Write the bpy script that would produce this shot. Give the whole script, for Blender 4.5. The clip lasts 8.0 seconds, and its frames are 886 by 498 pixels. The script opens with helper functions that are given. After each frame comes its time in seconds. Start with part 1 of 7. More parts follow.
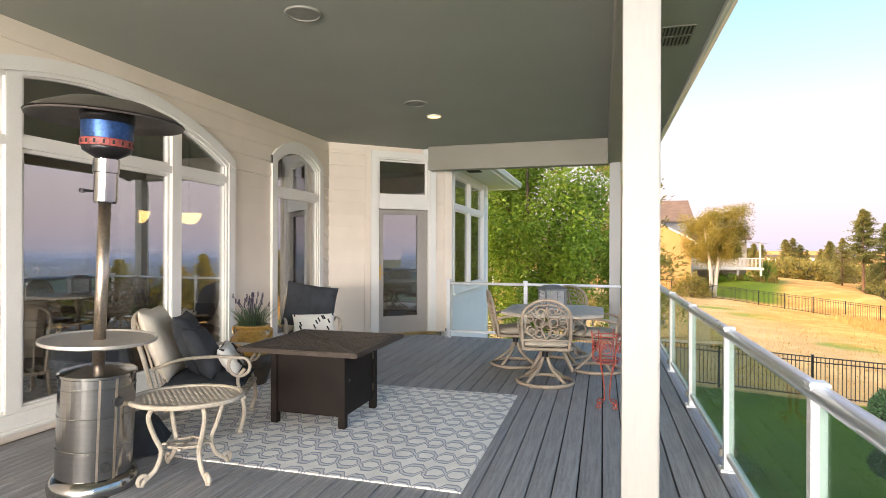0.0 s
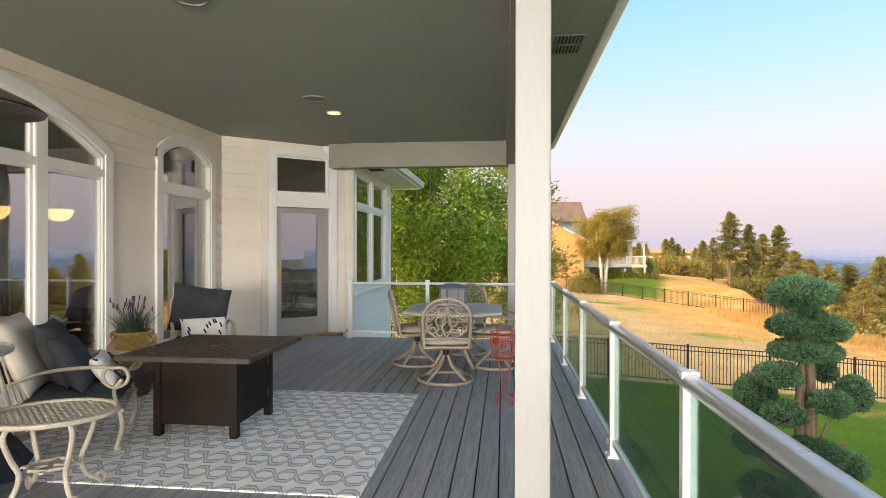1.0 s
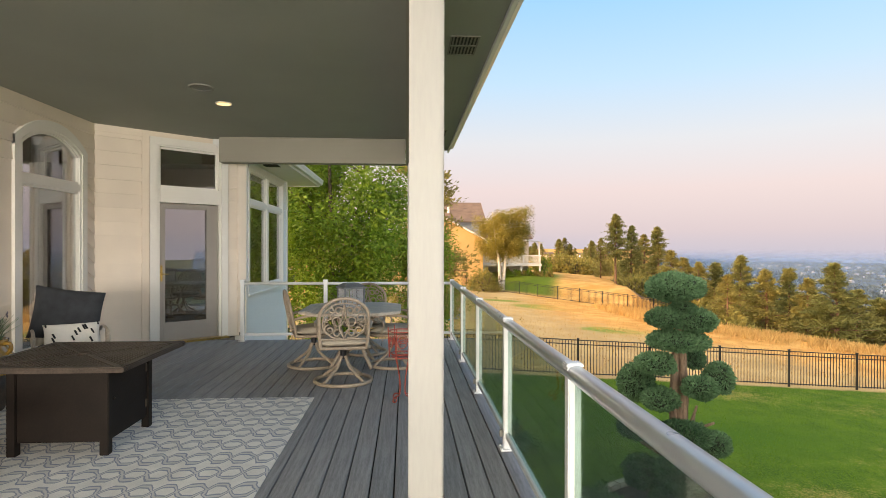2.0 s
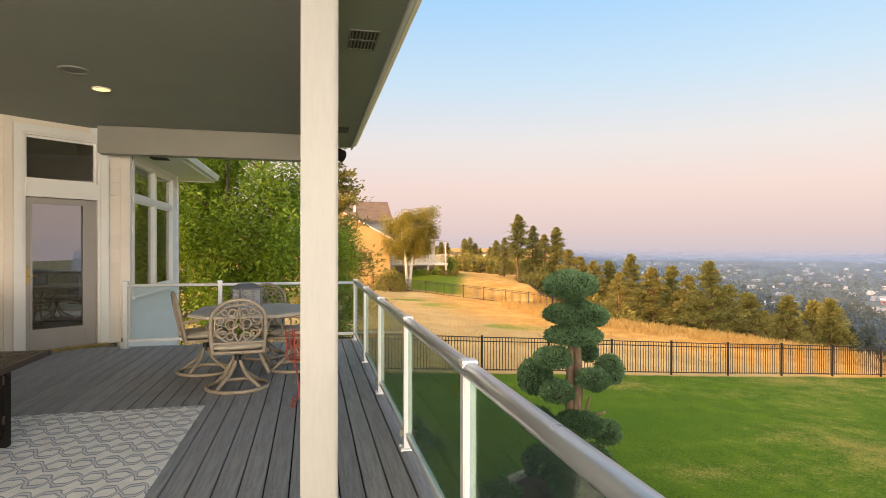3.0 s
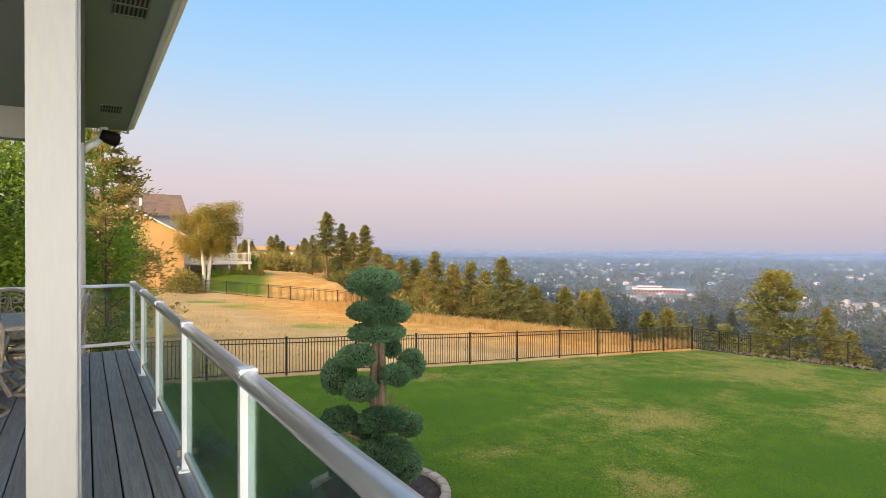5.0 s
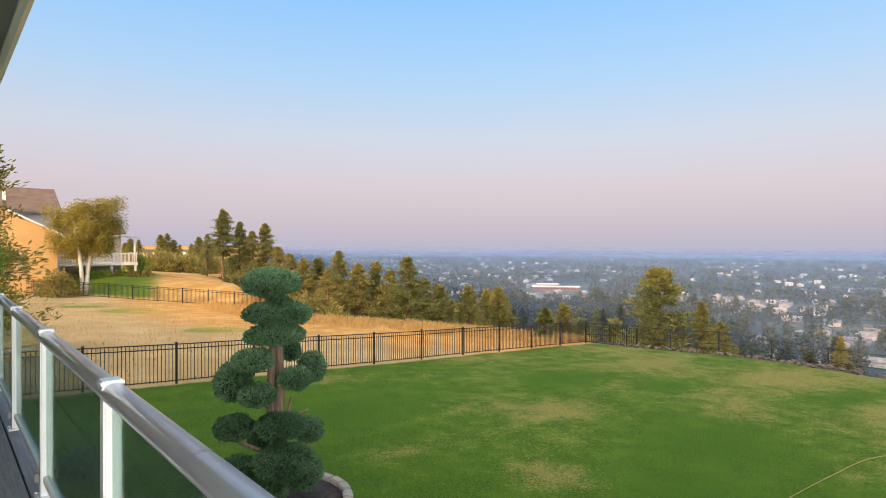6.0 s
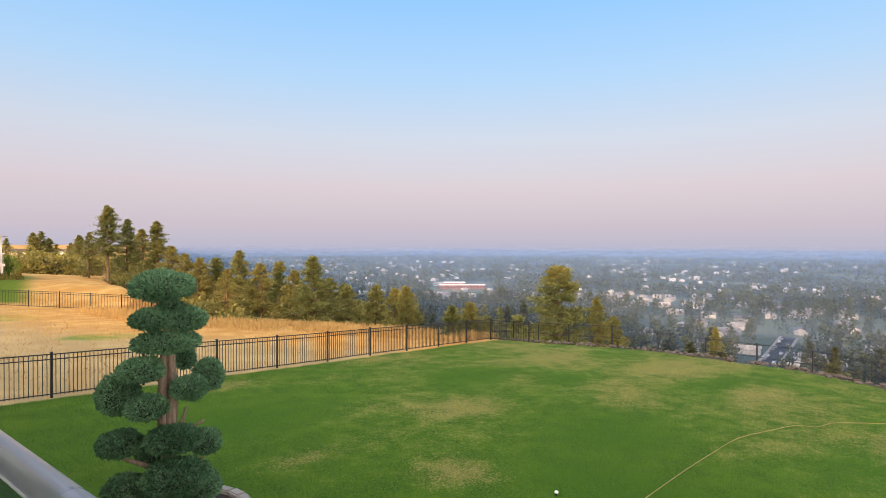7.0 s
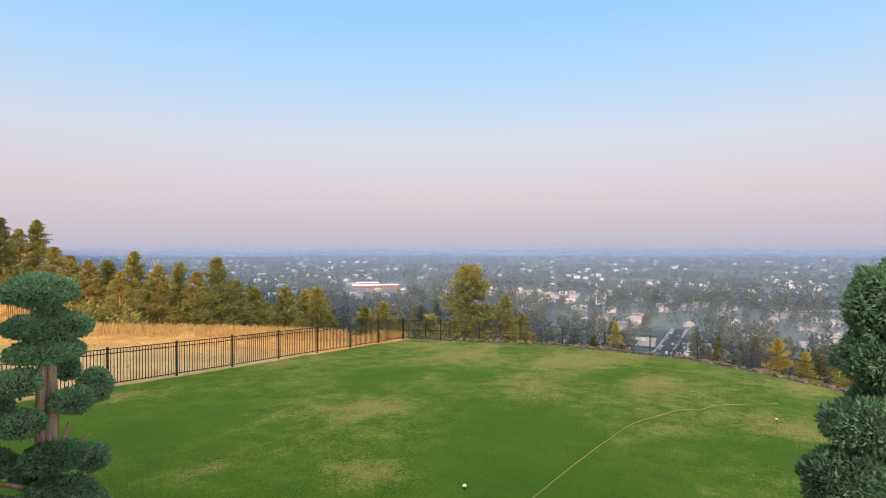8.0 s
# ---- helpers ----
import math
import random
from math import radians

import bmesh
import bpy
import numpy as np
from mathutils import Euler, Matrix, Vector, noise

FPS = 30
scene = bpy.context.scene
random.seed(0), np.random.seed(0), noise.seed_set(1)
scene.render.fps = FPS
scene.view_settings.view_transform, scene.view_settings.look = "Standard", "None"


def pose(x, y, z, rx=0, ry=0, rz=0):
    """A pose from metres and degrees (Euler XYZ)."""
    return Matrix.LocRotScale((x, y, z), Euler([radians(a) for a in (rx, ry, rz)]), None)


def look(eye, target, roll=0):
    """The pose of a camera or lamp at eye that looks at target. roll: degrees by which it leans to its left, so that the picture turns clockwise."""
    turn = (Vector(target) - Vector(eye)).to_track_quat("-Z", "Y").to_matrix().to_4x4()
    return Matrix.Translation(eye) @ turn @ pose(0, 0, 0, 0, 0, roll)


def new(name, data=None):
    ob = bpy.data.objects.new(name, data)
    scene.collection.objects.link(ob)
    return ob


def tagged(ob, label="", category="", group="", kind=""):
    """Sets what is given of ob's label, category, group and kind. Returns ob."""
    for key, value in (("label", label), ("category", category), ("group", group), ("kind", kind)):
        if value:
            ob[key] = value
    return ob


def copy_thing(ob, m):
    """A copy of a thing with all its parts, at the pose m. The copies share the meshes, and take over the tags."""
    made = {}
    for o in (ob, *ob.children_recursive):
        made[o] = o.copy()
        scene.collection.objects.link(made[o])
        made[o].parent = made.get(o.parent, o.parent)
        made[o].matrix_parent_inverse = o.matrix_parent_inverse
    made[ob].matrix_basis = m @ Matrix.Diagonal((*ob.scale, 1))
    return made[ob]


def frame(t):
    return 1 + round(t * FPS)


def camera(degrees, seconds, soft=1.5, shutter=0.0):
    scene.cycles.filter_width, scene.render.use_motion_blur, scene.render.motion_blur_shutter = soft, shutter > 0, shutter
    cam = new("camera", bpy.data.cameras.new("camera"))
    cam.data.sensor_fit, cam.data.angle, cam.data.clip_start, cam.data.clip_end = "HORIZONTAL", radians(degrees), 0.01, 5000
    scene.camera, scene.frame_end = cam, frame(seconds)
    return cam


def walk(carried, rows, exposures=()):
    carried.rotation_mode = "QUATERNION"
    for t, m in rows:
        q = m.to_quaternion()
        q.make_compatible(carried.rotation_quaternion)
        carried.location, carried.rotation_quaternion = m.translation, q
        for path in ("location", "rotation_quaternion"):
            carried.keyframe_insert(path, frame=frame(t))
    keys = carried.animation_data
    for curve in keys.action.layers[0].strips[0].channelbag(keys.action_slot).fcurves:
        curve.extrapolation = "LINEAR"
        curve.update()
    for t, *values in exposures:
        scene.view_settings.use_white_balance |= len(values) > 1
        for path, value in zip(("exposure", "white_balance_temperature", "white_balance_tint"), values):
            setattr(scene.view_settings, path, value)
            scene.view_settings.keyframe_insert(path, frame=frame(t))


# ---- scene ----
cam = camera(76.7, 8.0, 0.8)
PATH = [
    (0, (-0.011, 0.801, 1.452), (-0.56, 2.724, 1.45), 0.2),
    (0.5, (-0.004, 0.819, 1.451), (-0.387, 2.782, 1.448), 0.2),
    (1, (0.018, 0.84, 1.454), (-0.197, 2.828, 1.45), 0.1),
    (1.5, (0.037, 0.859, 1.449), (-0.001, 2.859, 1.444), 0.1),
    (3, (0.115, 0.911, 1.435), (0.574, 2.858, 1.429), 0.1),
    (3.5, (0.148, 0.931, 1.437), (0.77, 2.832, 1.429), 0.1),
    (4, (0.172, 0.955, 1.433), (0.951, 2.797, 1.424), 0.1),
    (4.5, (0.208, 0.964, 1.433), (1.139, 2.734, 1.422), 0.1),
    (6, (0.325, 1.008, 1.422), (1.668, 2.489, 1.408), 0.1),
    (6.5, (0.357, 1.022, 1.417), (1.82, 2.385, 1.402), 0.1),
    (7, (0.361, 1.029, 1.447), (1.929, 2.27, 1.43), 0.1),
    (7.5, (0.365, 0.987, 1.453), (2.03, 2.095, 1.435), -0.0),
    (8, (0.366, 0.925, 1.446), (2.107, 1.911, 1.428), -0.1),
]
walk(cam, [(t, look(eye, target, roll)) for t, eye, target, roll in PATH],
     exposures=[(0.0, 0.74, 6500, 11), (0.3, 0.66, 6450, 10), (0.6, 0.55, 6500, 9), (1.0, 0.41, 6550, 8), (1.5, 0.30, 6650, 7),
                (3.0, 0.20, 7600, 11), (4.5, 0.10, 6700, 8), (6.0, -0.04, 6250, 8), (8.0, 0.0, 6250, 8)])

# ---- world, sun, exposure ----
SUN_TRAVEL = Vector((0.93, 0.37, -0.13)).normalized()
world = bpy.data.worlds.new("dusk_sky")
scene.world = world
world.use_nodes = True
wn, wl = world.node_tree.nodes, world.node_tree.links
wn.clear()
w_out = wn.new("ShaderNodeOutputWorld")
w_bg = wn.new("ShaderNodeBackground")
w_sky = wn.new("ShaderNodeTexSky")
w_sky.sky_type = "NISHITA"
w_sky.sun_disc = False
w_sky.sun_elevation = math.asin(-SUN_TRAVEL.z)
w_sky.sun_rotation = math.atan2(-SUN_TRAVEL.x, -SUN_TRAVEL.y)
w_sky.dust_density = 4.0
w_co = wn.new("ShaderNodeTexCoord")
w_sep = wn.new("ShaderNodeSeparateXYZ")
w_ramp = wn.new("ShaderNodeValToRGB")
w_gain = wn.new("ShaderNodeMix")
w_gain.data_type = "RGBA"
w_gain.blend_type = "ADD"
w_gain.inputs[0].default_value = 0.03
wl.new(w_co.outputs["Generated"], w_sep.inputs[0])
wl.new(w_sep.outputs["Z"], w_ramp.inputs[0])
# smoky dusk: violet at the horizon, pink belt, pale, then blue towards the zenith
SKY = ((0.0, (0.54, 0.50, 0.60)), (0.03, (0.62, 0.53, 0.59)), (0.10, (0.70, 0.58, 0.62)), (0.18, (0.64, 0.65, 0.73)),
       (0.28, (0.45, 0.64, 0.87)), (0.42, (0.27, 0.55, 0.94)), (1.0, (0.44, 0.52, 0.70)))
while len(w_ramp.color_ramp.elements) < len(SKY):
    w_ramp.color_ramp.elements.new(0.5)
for el, (p, c) in zip(w_ramp.color_ramp.elements, SKY):
    el.position, el.color = p, (*c, 1)
wl.new(w_ramp.outputs[0], w_gain.inputs[6])
wl.new(w_sky.outputs[0], w_gain.inputs[7])
# the afterglow round the low sun, behind the house
w_dot = wn.new("ShaderNodeVectorMath")
w_dot.operation = "DOT_PRODUCT"
w_dot.inputs[1].default_value = -SUN_TRAVEL
wl.new(w_co.outputs["Generated"], w_dot.inputs[0])
w_fall = wn.new("ShaderNodeMapRange")
w_fall.interpolation_type = "SMOOTHSTEP"
w_fall.inputs[1].default_value, w_fall.inputs[2].default_value = 0.0, 1.0
w_fall.inputs[3].default_value, w_fall.inputs[4].default_value = 0.0, 5.0
wl.new(w_dot.outputs["Value"], w_fall.inputs[0])
w_warm = wn.new("ShaderNodeMix")
w_warm.data_type = "RGBA"
w_warm.blend_type = "ADD"
w_warm.clamp_factor = False
w_warm.inputs[7].default_value = (1.0, 0.80, 0.58, 1)
wl.new(w_fall.outputs[0], w_warm.inputs[0])
wl.new(w_gain.outputs[2], w_warm.inputs[6])
wl.new(w_warm.outputs[2], w_bg.inputs[0])
w_bg.inputs[1].default_value = 1.0
wl.new(w_bg.outputs[0], w_out.inputs[0])

sun = new("sun", bpy.data.lights.new("sun", "SUN"))
sun.data.energy = 4.5
sun.data.color = (1.0, 0.54, 0.23)
sun.data.angle = radians(3.0)
sun.matrix_world = look((0, 0, 60), Vector((0, 0, 60)) + SUN_TRAVEL)

# added fill lamp at the porch's unseen south end, in place of evening sky
south = new("south_fill_lamp", bpy.data.lights.new("south_fill_lamp", "AREA"))
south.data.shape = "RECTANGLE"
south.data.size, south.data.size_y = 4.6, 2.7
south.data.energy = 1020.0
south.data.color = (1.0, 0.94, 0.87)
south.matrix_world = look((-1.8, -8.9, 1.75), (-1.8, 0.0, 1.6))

# and an added fill lamp at the open east side, south of the camera
east = new("east_fill_lamp", bpy.data.lights.new("east_fill_lamp", "AREA"))
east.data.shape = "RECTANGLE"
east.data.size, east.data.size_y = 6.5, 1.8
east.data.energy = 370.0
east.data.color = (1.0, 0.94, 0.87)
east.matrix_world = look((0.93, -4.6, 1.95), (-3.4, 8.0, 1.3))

# ---- materials ----
def material(name, color, rough=0.6, metal=0.0, vary=0.12, scale=6.0, fine=60.0, bump=0.0, bump_scale=80.0, tint=None,
             stretch=(1, 1, 1), per_piece=0.0, spec=0.5, coat=0.0, trans=0.0, space="Object"):
    """A two-scale procedural surface: broad tone, fine grain, optional relief, optional tone per piece."""
    m = bpy.data.materials.new(name)
    m.use_nodes = True
    n, l = m.node_tree.nodes, m.node_tree.links
    b = n["Principled BSDF"]
    b.inputs["Roughness"].default_value = rough
    b.inputs["Metallic"].default_value = metal
    b.inputs["Specular IOR Level"].default_value = spec
    b.inputs["Coat Weight"].default_value = coat
    if trans:
        b.inputs["Transmission Weight"].default_value = trans
    co = n.new("ShaderNodeTexCoord")
    mp = n.new("ShaderNodeMapping")
    mp.inputs["Scale"].default_value = stretch
    if space == "World":
        geo = n.new("ShaderNodeNewGeometry")
        l.new(geo.outputs["Position"], mp.inputs[0])
    else:
        l.new(co.outputs["Object"], mp.inputs[0])
    broad = n.new("ShaderNodeTexNoise")
    broad.inputs["Scale"].default_value = scale
    broad.inputs["Detail"].default_value = 4
    grain = n.new("ShaderNodeTexNoise")
    grain.inputs["Scale"].default_value = fine
    grain.inputs["Detail"].default_value = 3
    l.new(mp.outputs[0], broad.inputs[0])
    l.new(mp.outputs[0], grain.inputs[0])
    lo = tuple(c * (1 - vary * 1.6) for c in color)
    hi = tint or tuple(min(1.0, c * (1 + vary * 1.6)) for c in color)
    mix = n.new("ShaderNodeMix")
    mix.data_type = "RGBA"
    mix.inputs[6].default_value, mix.inputs[7].default_value = (*lo, 1), (*hi, 1)
    avg = n.new("ShaderNodeMath")
    avg.operation = "MULTIPLY_ADD"
    avg.inputs[1].default_value = 0.45
    l.new(grain.outputs[0], avg.inputs[0])
    half = n.new("ShaderNodeMath")
    half.operation = "MULTIPLY"
    half.inputs[1].default_value = 0.55
    l.new(broad.outputs[0], half.inputs[0])
    l.new(half.outputs[0], avg.inputs[2])
    sharp = n.new("ShaderNodeMapRange")
    sharp.inputs[1].default_value, sharp.inputs[2].default_value = 0.3, 0.7
    l.new(avg.outputs[0], sharp.inputs[0])
    l.new(sharp.outputs[0], mix.inputs[0])
    last = mix.outputs[2]
    if per_piece:
        info = n.new("ShaderNodeObjectInfo")
        rng = n.new("ShaderNodeMapRange")
        rng.inputs[3].default_value, rng.inputs[4].default_value = 1 - per_piece, 1 + per_piece
        l.new(info.outputs["Random"], rng.inputs[0])
        hsv = n.new("ShaderNodeHueSaturation")
        l.new(rng.outputs[0], hsv.inputs["Value"])
        l.new(last, hsv.inputs["Color"])
        last = hsv.outputs[0]
    l.new(last, b.inputs["Base Color"])
    rr = n.new("ShaderNodeMapRange")
    rr.inputs[3].default_value, rr.inputs[4].default_value = max(0.02, rough - 0.08), min(1, rough + 0.08)
    l.new(grain.outputs[0], rr.inputs[0])
    l.new(rr.outputs[0], b.inputs["Roughness"])
    if bump:
        rel = n.new("ShaderNodeTexNoise")
        rel.inputs["Scale"].default_value = bump_scale
        rel.inputs["Detail"].default_value = 5
        l.new(mp.outputs[0], rel.inputs[0])
        bm_ = n.new("ShaderNodeBump")
        bm_.inputs["Strength"].default_value = bump
        bm_.inputs["Distance"].default_value = 0.01
        l.new(rel.outputs[0], bm_.inputs["Height"])
        l.new(bm_.outputs[0], b.inputs["Normal"])
    return m


def leaf_material(name, color, color2, rough=0.55, through_light=0.35):
    """Leaves: tone differs per leaf, and some light passes through."""
    m = bpy.data.materials.new(name)
    m.use_nodes = True
    n, l = m.node_tree.nodes, m.node_tree.links
    b = n["Principled BSDF"]
    geo = n.new("ShaderNodeNewGeometry")
    noi = n.new("ShaderNodeTexNoise")
    noi.inputs["Scale"].default_value = 0.9
    co = n.new("ShaderNodeTexCoord")
    l.new(co.outputs["Object"], noi.inputs[0])
    add = n.new("ShaderNodeMath")
    add.operation = "MULTIPLY_ADD"
    add.inputs[1].default_value = 0.5
    l.new(geo.outputs["Random Per Island"], add.inputs[0])
    sub = n.new("ShaderNodeMapRange")
    sub.inputs[1].default_value, sub.inputs[2].default_value = 0.3, 0.7
    sub.inputs[4].default_value = 0.5
    l.new(noi.outputs[0], sub.inputs[0])
    l.new(sub.outputs[0], add.inputs[2])
    mix = n.new("ShaderNodeMix")
    mix.data_type = "RGBA"
    mix.inputs[6].default_value, mix.inputs[7].default_value = (*color, 1), (*color2, 1)
    l.new(add.outputs[0], mix.inputs[0])
    l.new(mix.outputs[2], b.inputs["Base Color"])
    b.inputs["Roughness"].default_value = rough
    b.inputs["Specular IOR Level"].default_value = 0.3
    tr = n.new("ShaderNodeBsdfTranslucent")
    l.new(mix.outputs[2], tr.inputs[0])
    mx = n.new("ShaderNodeMixShader")
    mx.inputs[0].default_value = through_light
    l.new(b.outputs[0], mx.inputs[1])
    l.new(tr.outputs[0], mx.inputs[2])
    l.new(mx.outputs[0], n["Material Output"].inputs[0])
    return m


def glass_material(name, tint=(1, 1, 1), gloss=0.06, gloss_max=0.5, rough=0.0):
    """A thin pane: clear, with a mirror sheen that grows at a slant."""
    m = bpy.data.materials.new(name)
    m.use_nodes = True
    n, l = m.node_tree.nodes, m.node_tree.links
    n.remove(n["Principled BSDF"])
    tr = n.new("ShaderNodeBsdfTransparent")
    tr.inputs[0].default_value = (*tint, 1)
    gl = n.new("ShaderNodeBsdfGlossy")
    gl.inputs["Roughness"].default_value = rough
    fr = n.new("ShaderNodeFresnel")
    fr.inputs[0].default_value = 1.5
    rg = n.new("ShaderNodeMapRange")
    rg.inputs[1].default_value, rg.inputs[2].default_value = 0.04, 0.7
    rg.inputs[3].default_value, rg.inputs[4].default_value = gloss, gloss_max
    l.new(fr.outputs[0], rg.inputs[0])
    mx = n.new("ShaderNodeMixShader")
    l.new(rg.outputs[0], mx.inputs[0])
    l.new(tr.outputs[0], mx.inputs[1])
    l.new(gl.outputs[0], mx.inputs[2])
    l.new(mx.outputs[0], n["Material Output"].inputs[0])
    return m


def glow_material(name, color, strength):
    m = bpy.data.materials.new(name)
    m.use_nodes = True
    b = m.node_tree.nodes["Principled BSDF"]
    b.inputs["Base Color"].default_value = (*color, 1)
    b.inputs["Emission Color"].default_value = (*color, 1)
    b.inputs["Emission Strength"].default_value = strength
    return m


M_SIDING = material("siding_paint", (0.80, 0.70, 0.59), 0.55, vary=0.05, scale=2.0, fine=90, bump=0.08, bump_scale=120, per_piece=0.03)
M_BAYSIDING = material("white_siding_paint", (0.80, 0.80, 0.79), 0.5, vary=0.04, scale=2.0, fine=90, bump=0.08, bump_scale=120, per_piece=0.02)
M_TRIM = material("trim_paint", (0.80, 0.77, 0.72), 0.45, vary=0.03, scale=3.0, fine=60, bump=0.04)
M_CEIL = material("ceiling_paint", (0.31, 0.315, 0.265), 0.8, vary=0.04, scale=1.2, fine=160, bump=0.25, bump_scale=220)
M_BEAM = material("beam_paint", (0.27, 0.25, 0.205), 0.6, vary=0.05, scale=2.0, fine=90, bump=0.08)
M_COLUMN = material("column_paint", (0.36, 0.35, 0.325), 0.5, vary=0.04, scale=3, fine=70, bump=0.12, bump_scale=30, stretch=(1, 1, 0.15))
M_RAIL = material("white_powder_coat", (0.72, 0.73, 0.73), 0.25, vary=0.03, scale=4, fine=80, coat=0.3)
M_RAILTOP = material("satin_silver_rail", (0.54, 0.58, 0.64), 0.30, metal=0.25, vary=0.004, scale=1, fine=8, coat=0.3)
M_DECK = material("grey_composite_board", (0.275, 0.268, 0.272), 0.6, vary=0.28, scale=5, fine=38, bump=0.35, bump_scale=30, stretch=(9, 0.5, 9), per_piece=0.10)
M_DECKDARK = material("deck_joist_shadow_wood", (0.05, 0.045, 0.04), 0.8)
M_IRON = material("black_fence_iron", (0.012, 0.012, 0.013), 0.45, vary=0.2, scale=5)
# Same glass as the end; green tint deepened to paint shade on the lawn.
M_GLASSRAIL = glass_material("darkened_green_rail_glass", (0.68, 0.78, 0.72), 0.05, 0.30)
M_GLASSEND = glass_material("clear_rail_glass", (0.96, 0.98, 0.97), 0.03, 0.30)
M_GLASSWIN = glass_material("window_glass", (0.80, 0.82, 0.82), 0.33, 0.75)
M_GUTTER = material("white_gutter_enamel", (0.78, 0.78, 0.76), 0.3, vary=0.04, scale=3, coat=0.2)
M_SHINGLE = material("asphalt_shingle", (0.10, 0.085, 0.075), 0.9, vary=0.3, scale=3, fine=40, bump=0.4, per_piece=0.1)
M_DARKVENT = material("vent_grille_paint", (0.17, 0.16, 0.135), 0.6)
# Near-black fill: the shade inside openings is put into this colour.
M_VENTHOLE = material("opening_shade_fill", (0.03, 0.03, 0.028), 0.9)
M_ROOMWALL = material("room_wall_paint", (0.42, 0.30, 0.18), 0.8, vary=0.08, scale=1)
M_ROOMFLOOR = material("room_carpet", (0.25, 0.20, 0.15), 0.95, vary=0.15, bump=0.3)
M_CURTAIN = material("pale_curtain_cloth", (0.55, 0.50, 0.44), 0.9, vary=0.1, scale=3)
M_DOOR = material("taupe_door_paint", (0.34, 0.31, 0.28), 0.45, vary=0.05, scale=3)
M_BRASS = material("aged_brass", (0.55, 0.38, 0.12), 0.3, metal=0.9, vary=0.2)
M_LAMP = glow_material("warm_lamp", (1.0, 0.62, 0.22), 2.2)
M_PENDANT = glow_material("pendant_glass", (1.0, 0.58, 0.18), 5.0)
M_SPEAKER = material("speaker_grille", (0.24, 0.23, 0.20), 0.7, vary=0.2, fine=300)


# ---- mesh helpers ----
def mesh_object(name, bm, mat, smooth=False):
    me = bpy.data.meshes.new(name)
    bm.normal_update()
    bm.to_mesh(me)
    bm.free()
    for m in mat if isinstance(mat, (list, tuple)) else [mat]:
        me.materials.append(m)
    if smooth:
        me.shade_smooth()
    return new(name, me)


def part(name, bm, mat, parent, label="", smooth=False):
    """Links a bmesh as one mesh object under a thing or part."""
    ob = mesh_object(name, bm, mat, smooth)
    ob.parent = parent
    return tagged(ob, label)


def shared(name, me, parent, m=None, label=""):
    """One more object on a mesh that others use too."""
    ob = new(name, me)
    ob.parent = parent
    if m is not None:
        ob.matrix_basis = m
    return tagged(ob, label)


def thing(name, m, label, category, group="", kind=""):
    ob = new(name)
    ob.empty_display_size = 0.1
    ob.matrix_basis = m
    return tagged(ob, label, category, group, kind)


def box(bm, x0, x1, y0, y1, z0, z1, bevel=0.0, m=None):
    r = bmesh.ops.create_cube(bm, size=1.0)
    vs = r["verts"]
    for v in vs:
        v.co = Vector(((x0 + x1) / 2 + v.co.x * (x1 - x0), (y0 + y1) / 2 + v.co.y * (y1 - y0), (z0 + z1) / 2 + v.co.z * (z1 - z0)))
    if bevel:
        es = list({e for v in vs for e in v.link_edges})
        out = bmesh.ops.bevel(bm, geom=es, offset=bevel, segments=2, affect="EDGES", clamp_overlap=True)
        vs = list({v for f in out["faces"] for v in f.verts} | {v for v in vs if v.is_valid})
    if m is not None:
        bmesh.ops.transform(bm, matrix=m, verts=[v for v in vs if v.is_valid])
    return bm


def box_bm(x0, x1, y0, y1, z0, z1, bevel=0.0):
    return box(bmesh.new(), x0, x1, y0, y1, z0, z1, bevel)


def lathe(bm, profile, seg=32, center=(0, 0), cap=True):
    """A turned form from (radius, height) pairs about a vertical axis."""
    rings = []
    for r, z in profile:
        rings.append([bm.verts.new((center[0] + r * math.cos(2 * math.pi * k / seg), center[1] + r * math.sin(2 * math.pi * k / seg), z)) for k in range(seg)])
    for a, b in zip(rings, rings[1:]):
        for k in range(seg):
            bm.faces.new((a[k], a[(k + 1) % seg], b[(k + 1) % seg], b[k]))
    if cap:
        if profile[0][0] > 1e-4:
            bm.faces.new(rings[0][::-1])
        if profile[-1][0] > 1e-4:
            bm.faces.new(rings[-1])
    return bm


def tube(bm, pts, radius, seg=8, closed=False, flat=1.0, radii=None):
    """A round (or flattened) bar along a line of points."""
    pts = [Vector(p) for p in pts]
    n = len(pts)
    rings = []
    side = None
    for i, p in enumerate(pts):
        a = pts[i - 1] if i or closed else p
        b = pts[(i + 1) % n] if i < n - 1 or closed else p
        t = (b - a).normalized()
        if side is None:
            side = t.orthogonal().normalized() if abs(t.z) > 0.9 else t.cross(Vector((0, 0, 1))).normalized()
        side = (side - t * side.dot(t)).normalized()
        up = t.cross(side)
        r = radii[i] if radii else radius
        rings.append([bm.verts.new(p + side * (r * math.cos(2 * math.pi * k / seg)) + up * (r * flat * math.sin(2 * math.pi * k / seg))) for k in range(seg)])
    for i in range(n if closed else n - 1):
        a, b = rings[i], rings[(i + 1) % n]
        for k in range(seg):
            bm.faces.new((a[k], a[(k + 1) % seg], b[(k + 1) % seg], b[k]))
    if not closed:
        bm.faces.new(rings[0][::-1])
        bm.faces.new(rings[-1])
    return bm


def arc_points(cx, cz, r, a0, a1, n, y=0.0):
    return [(cx + r * math.cos(radians(a0 + (a1 - a0) * i / n)), y, cz + r * math.sin(radians(a0 + (a1 - a0) * i / n))) for i in range(n + 1)]


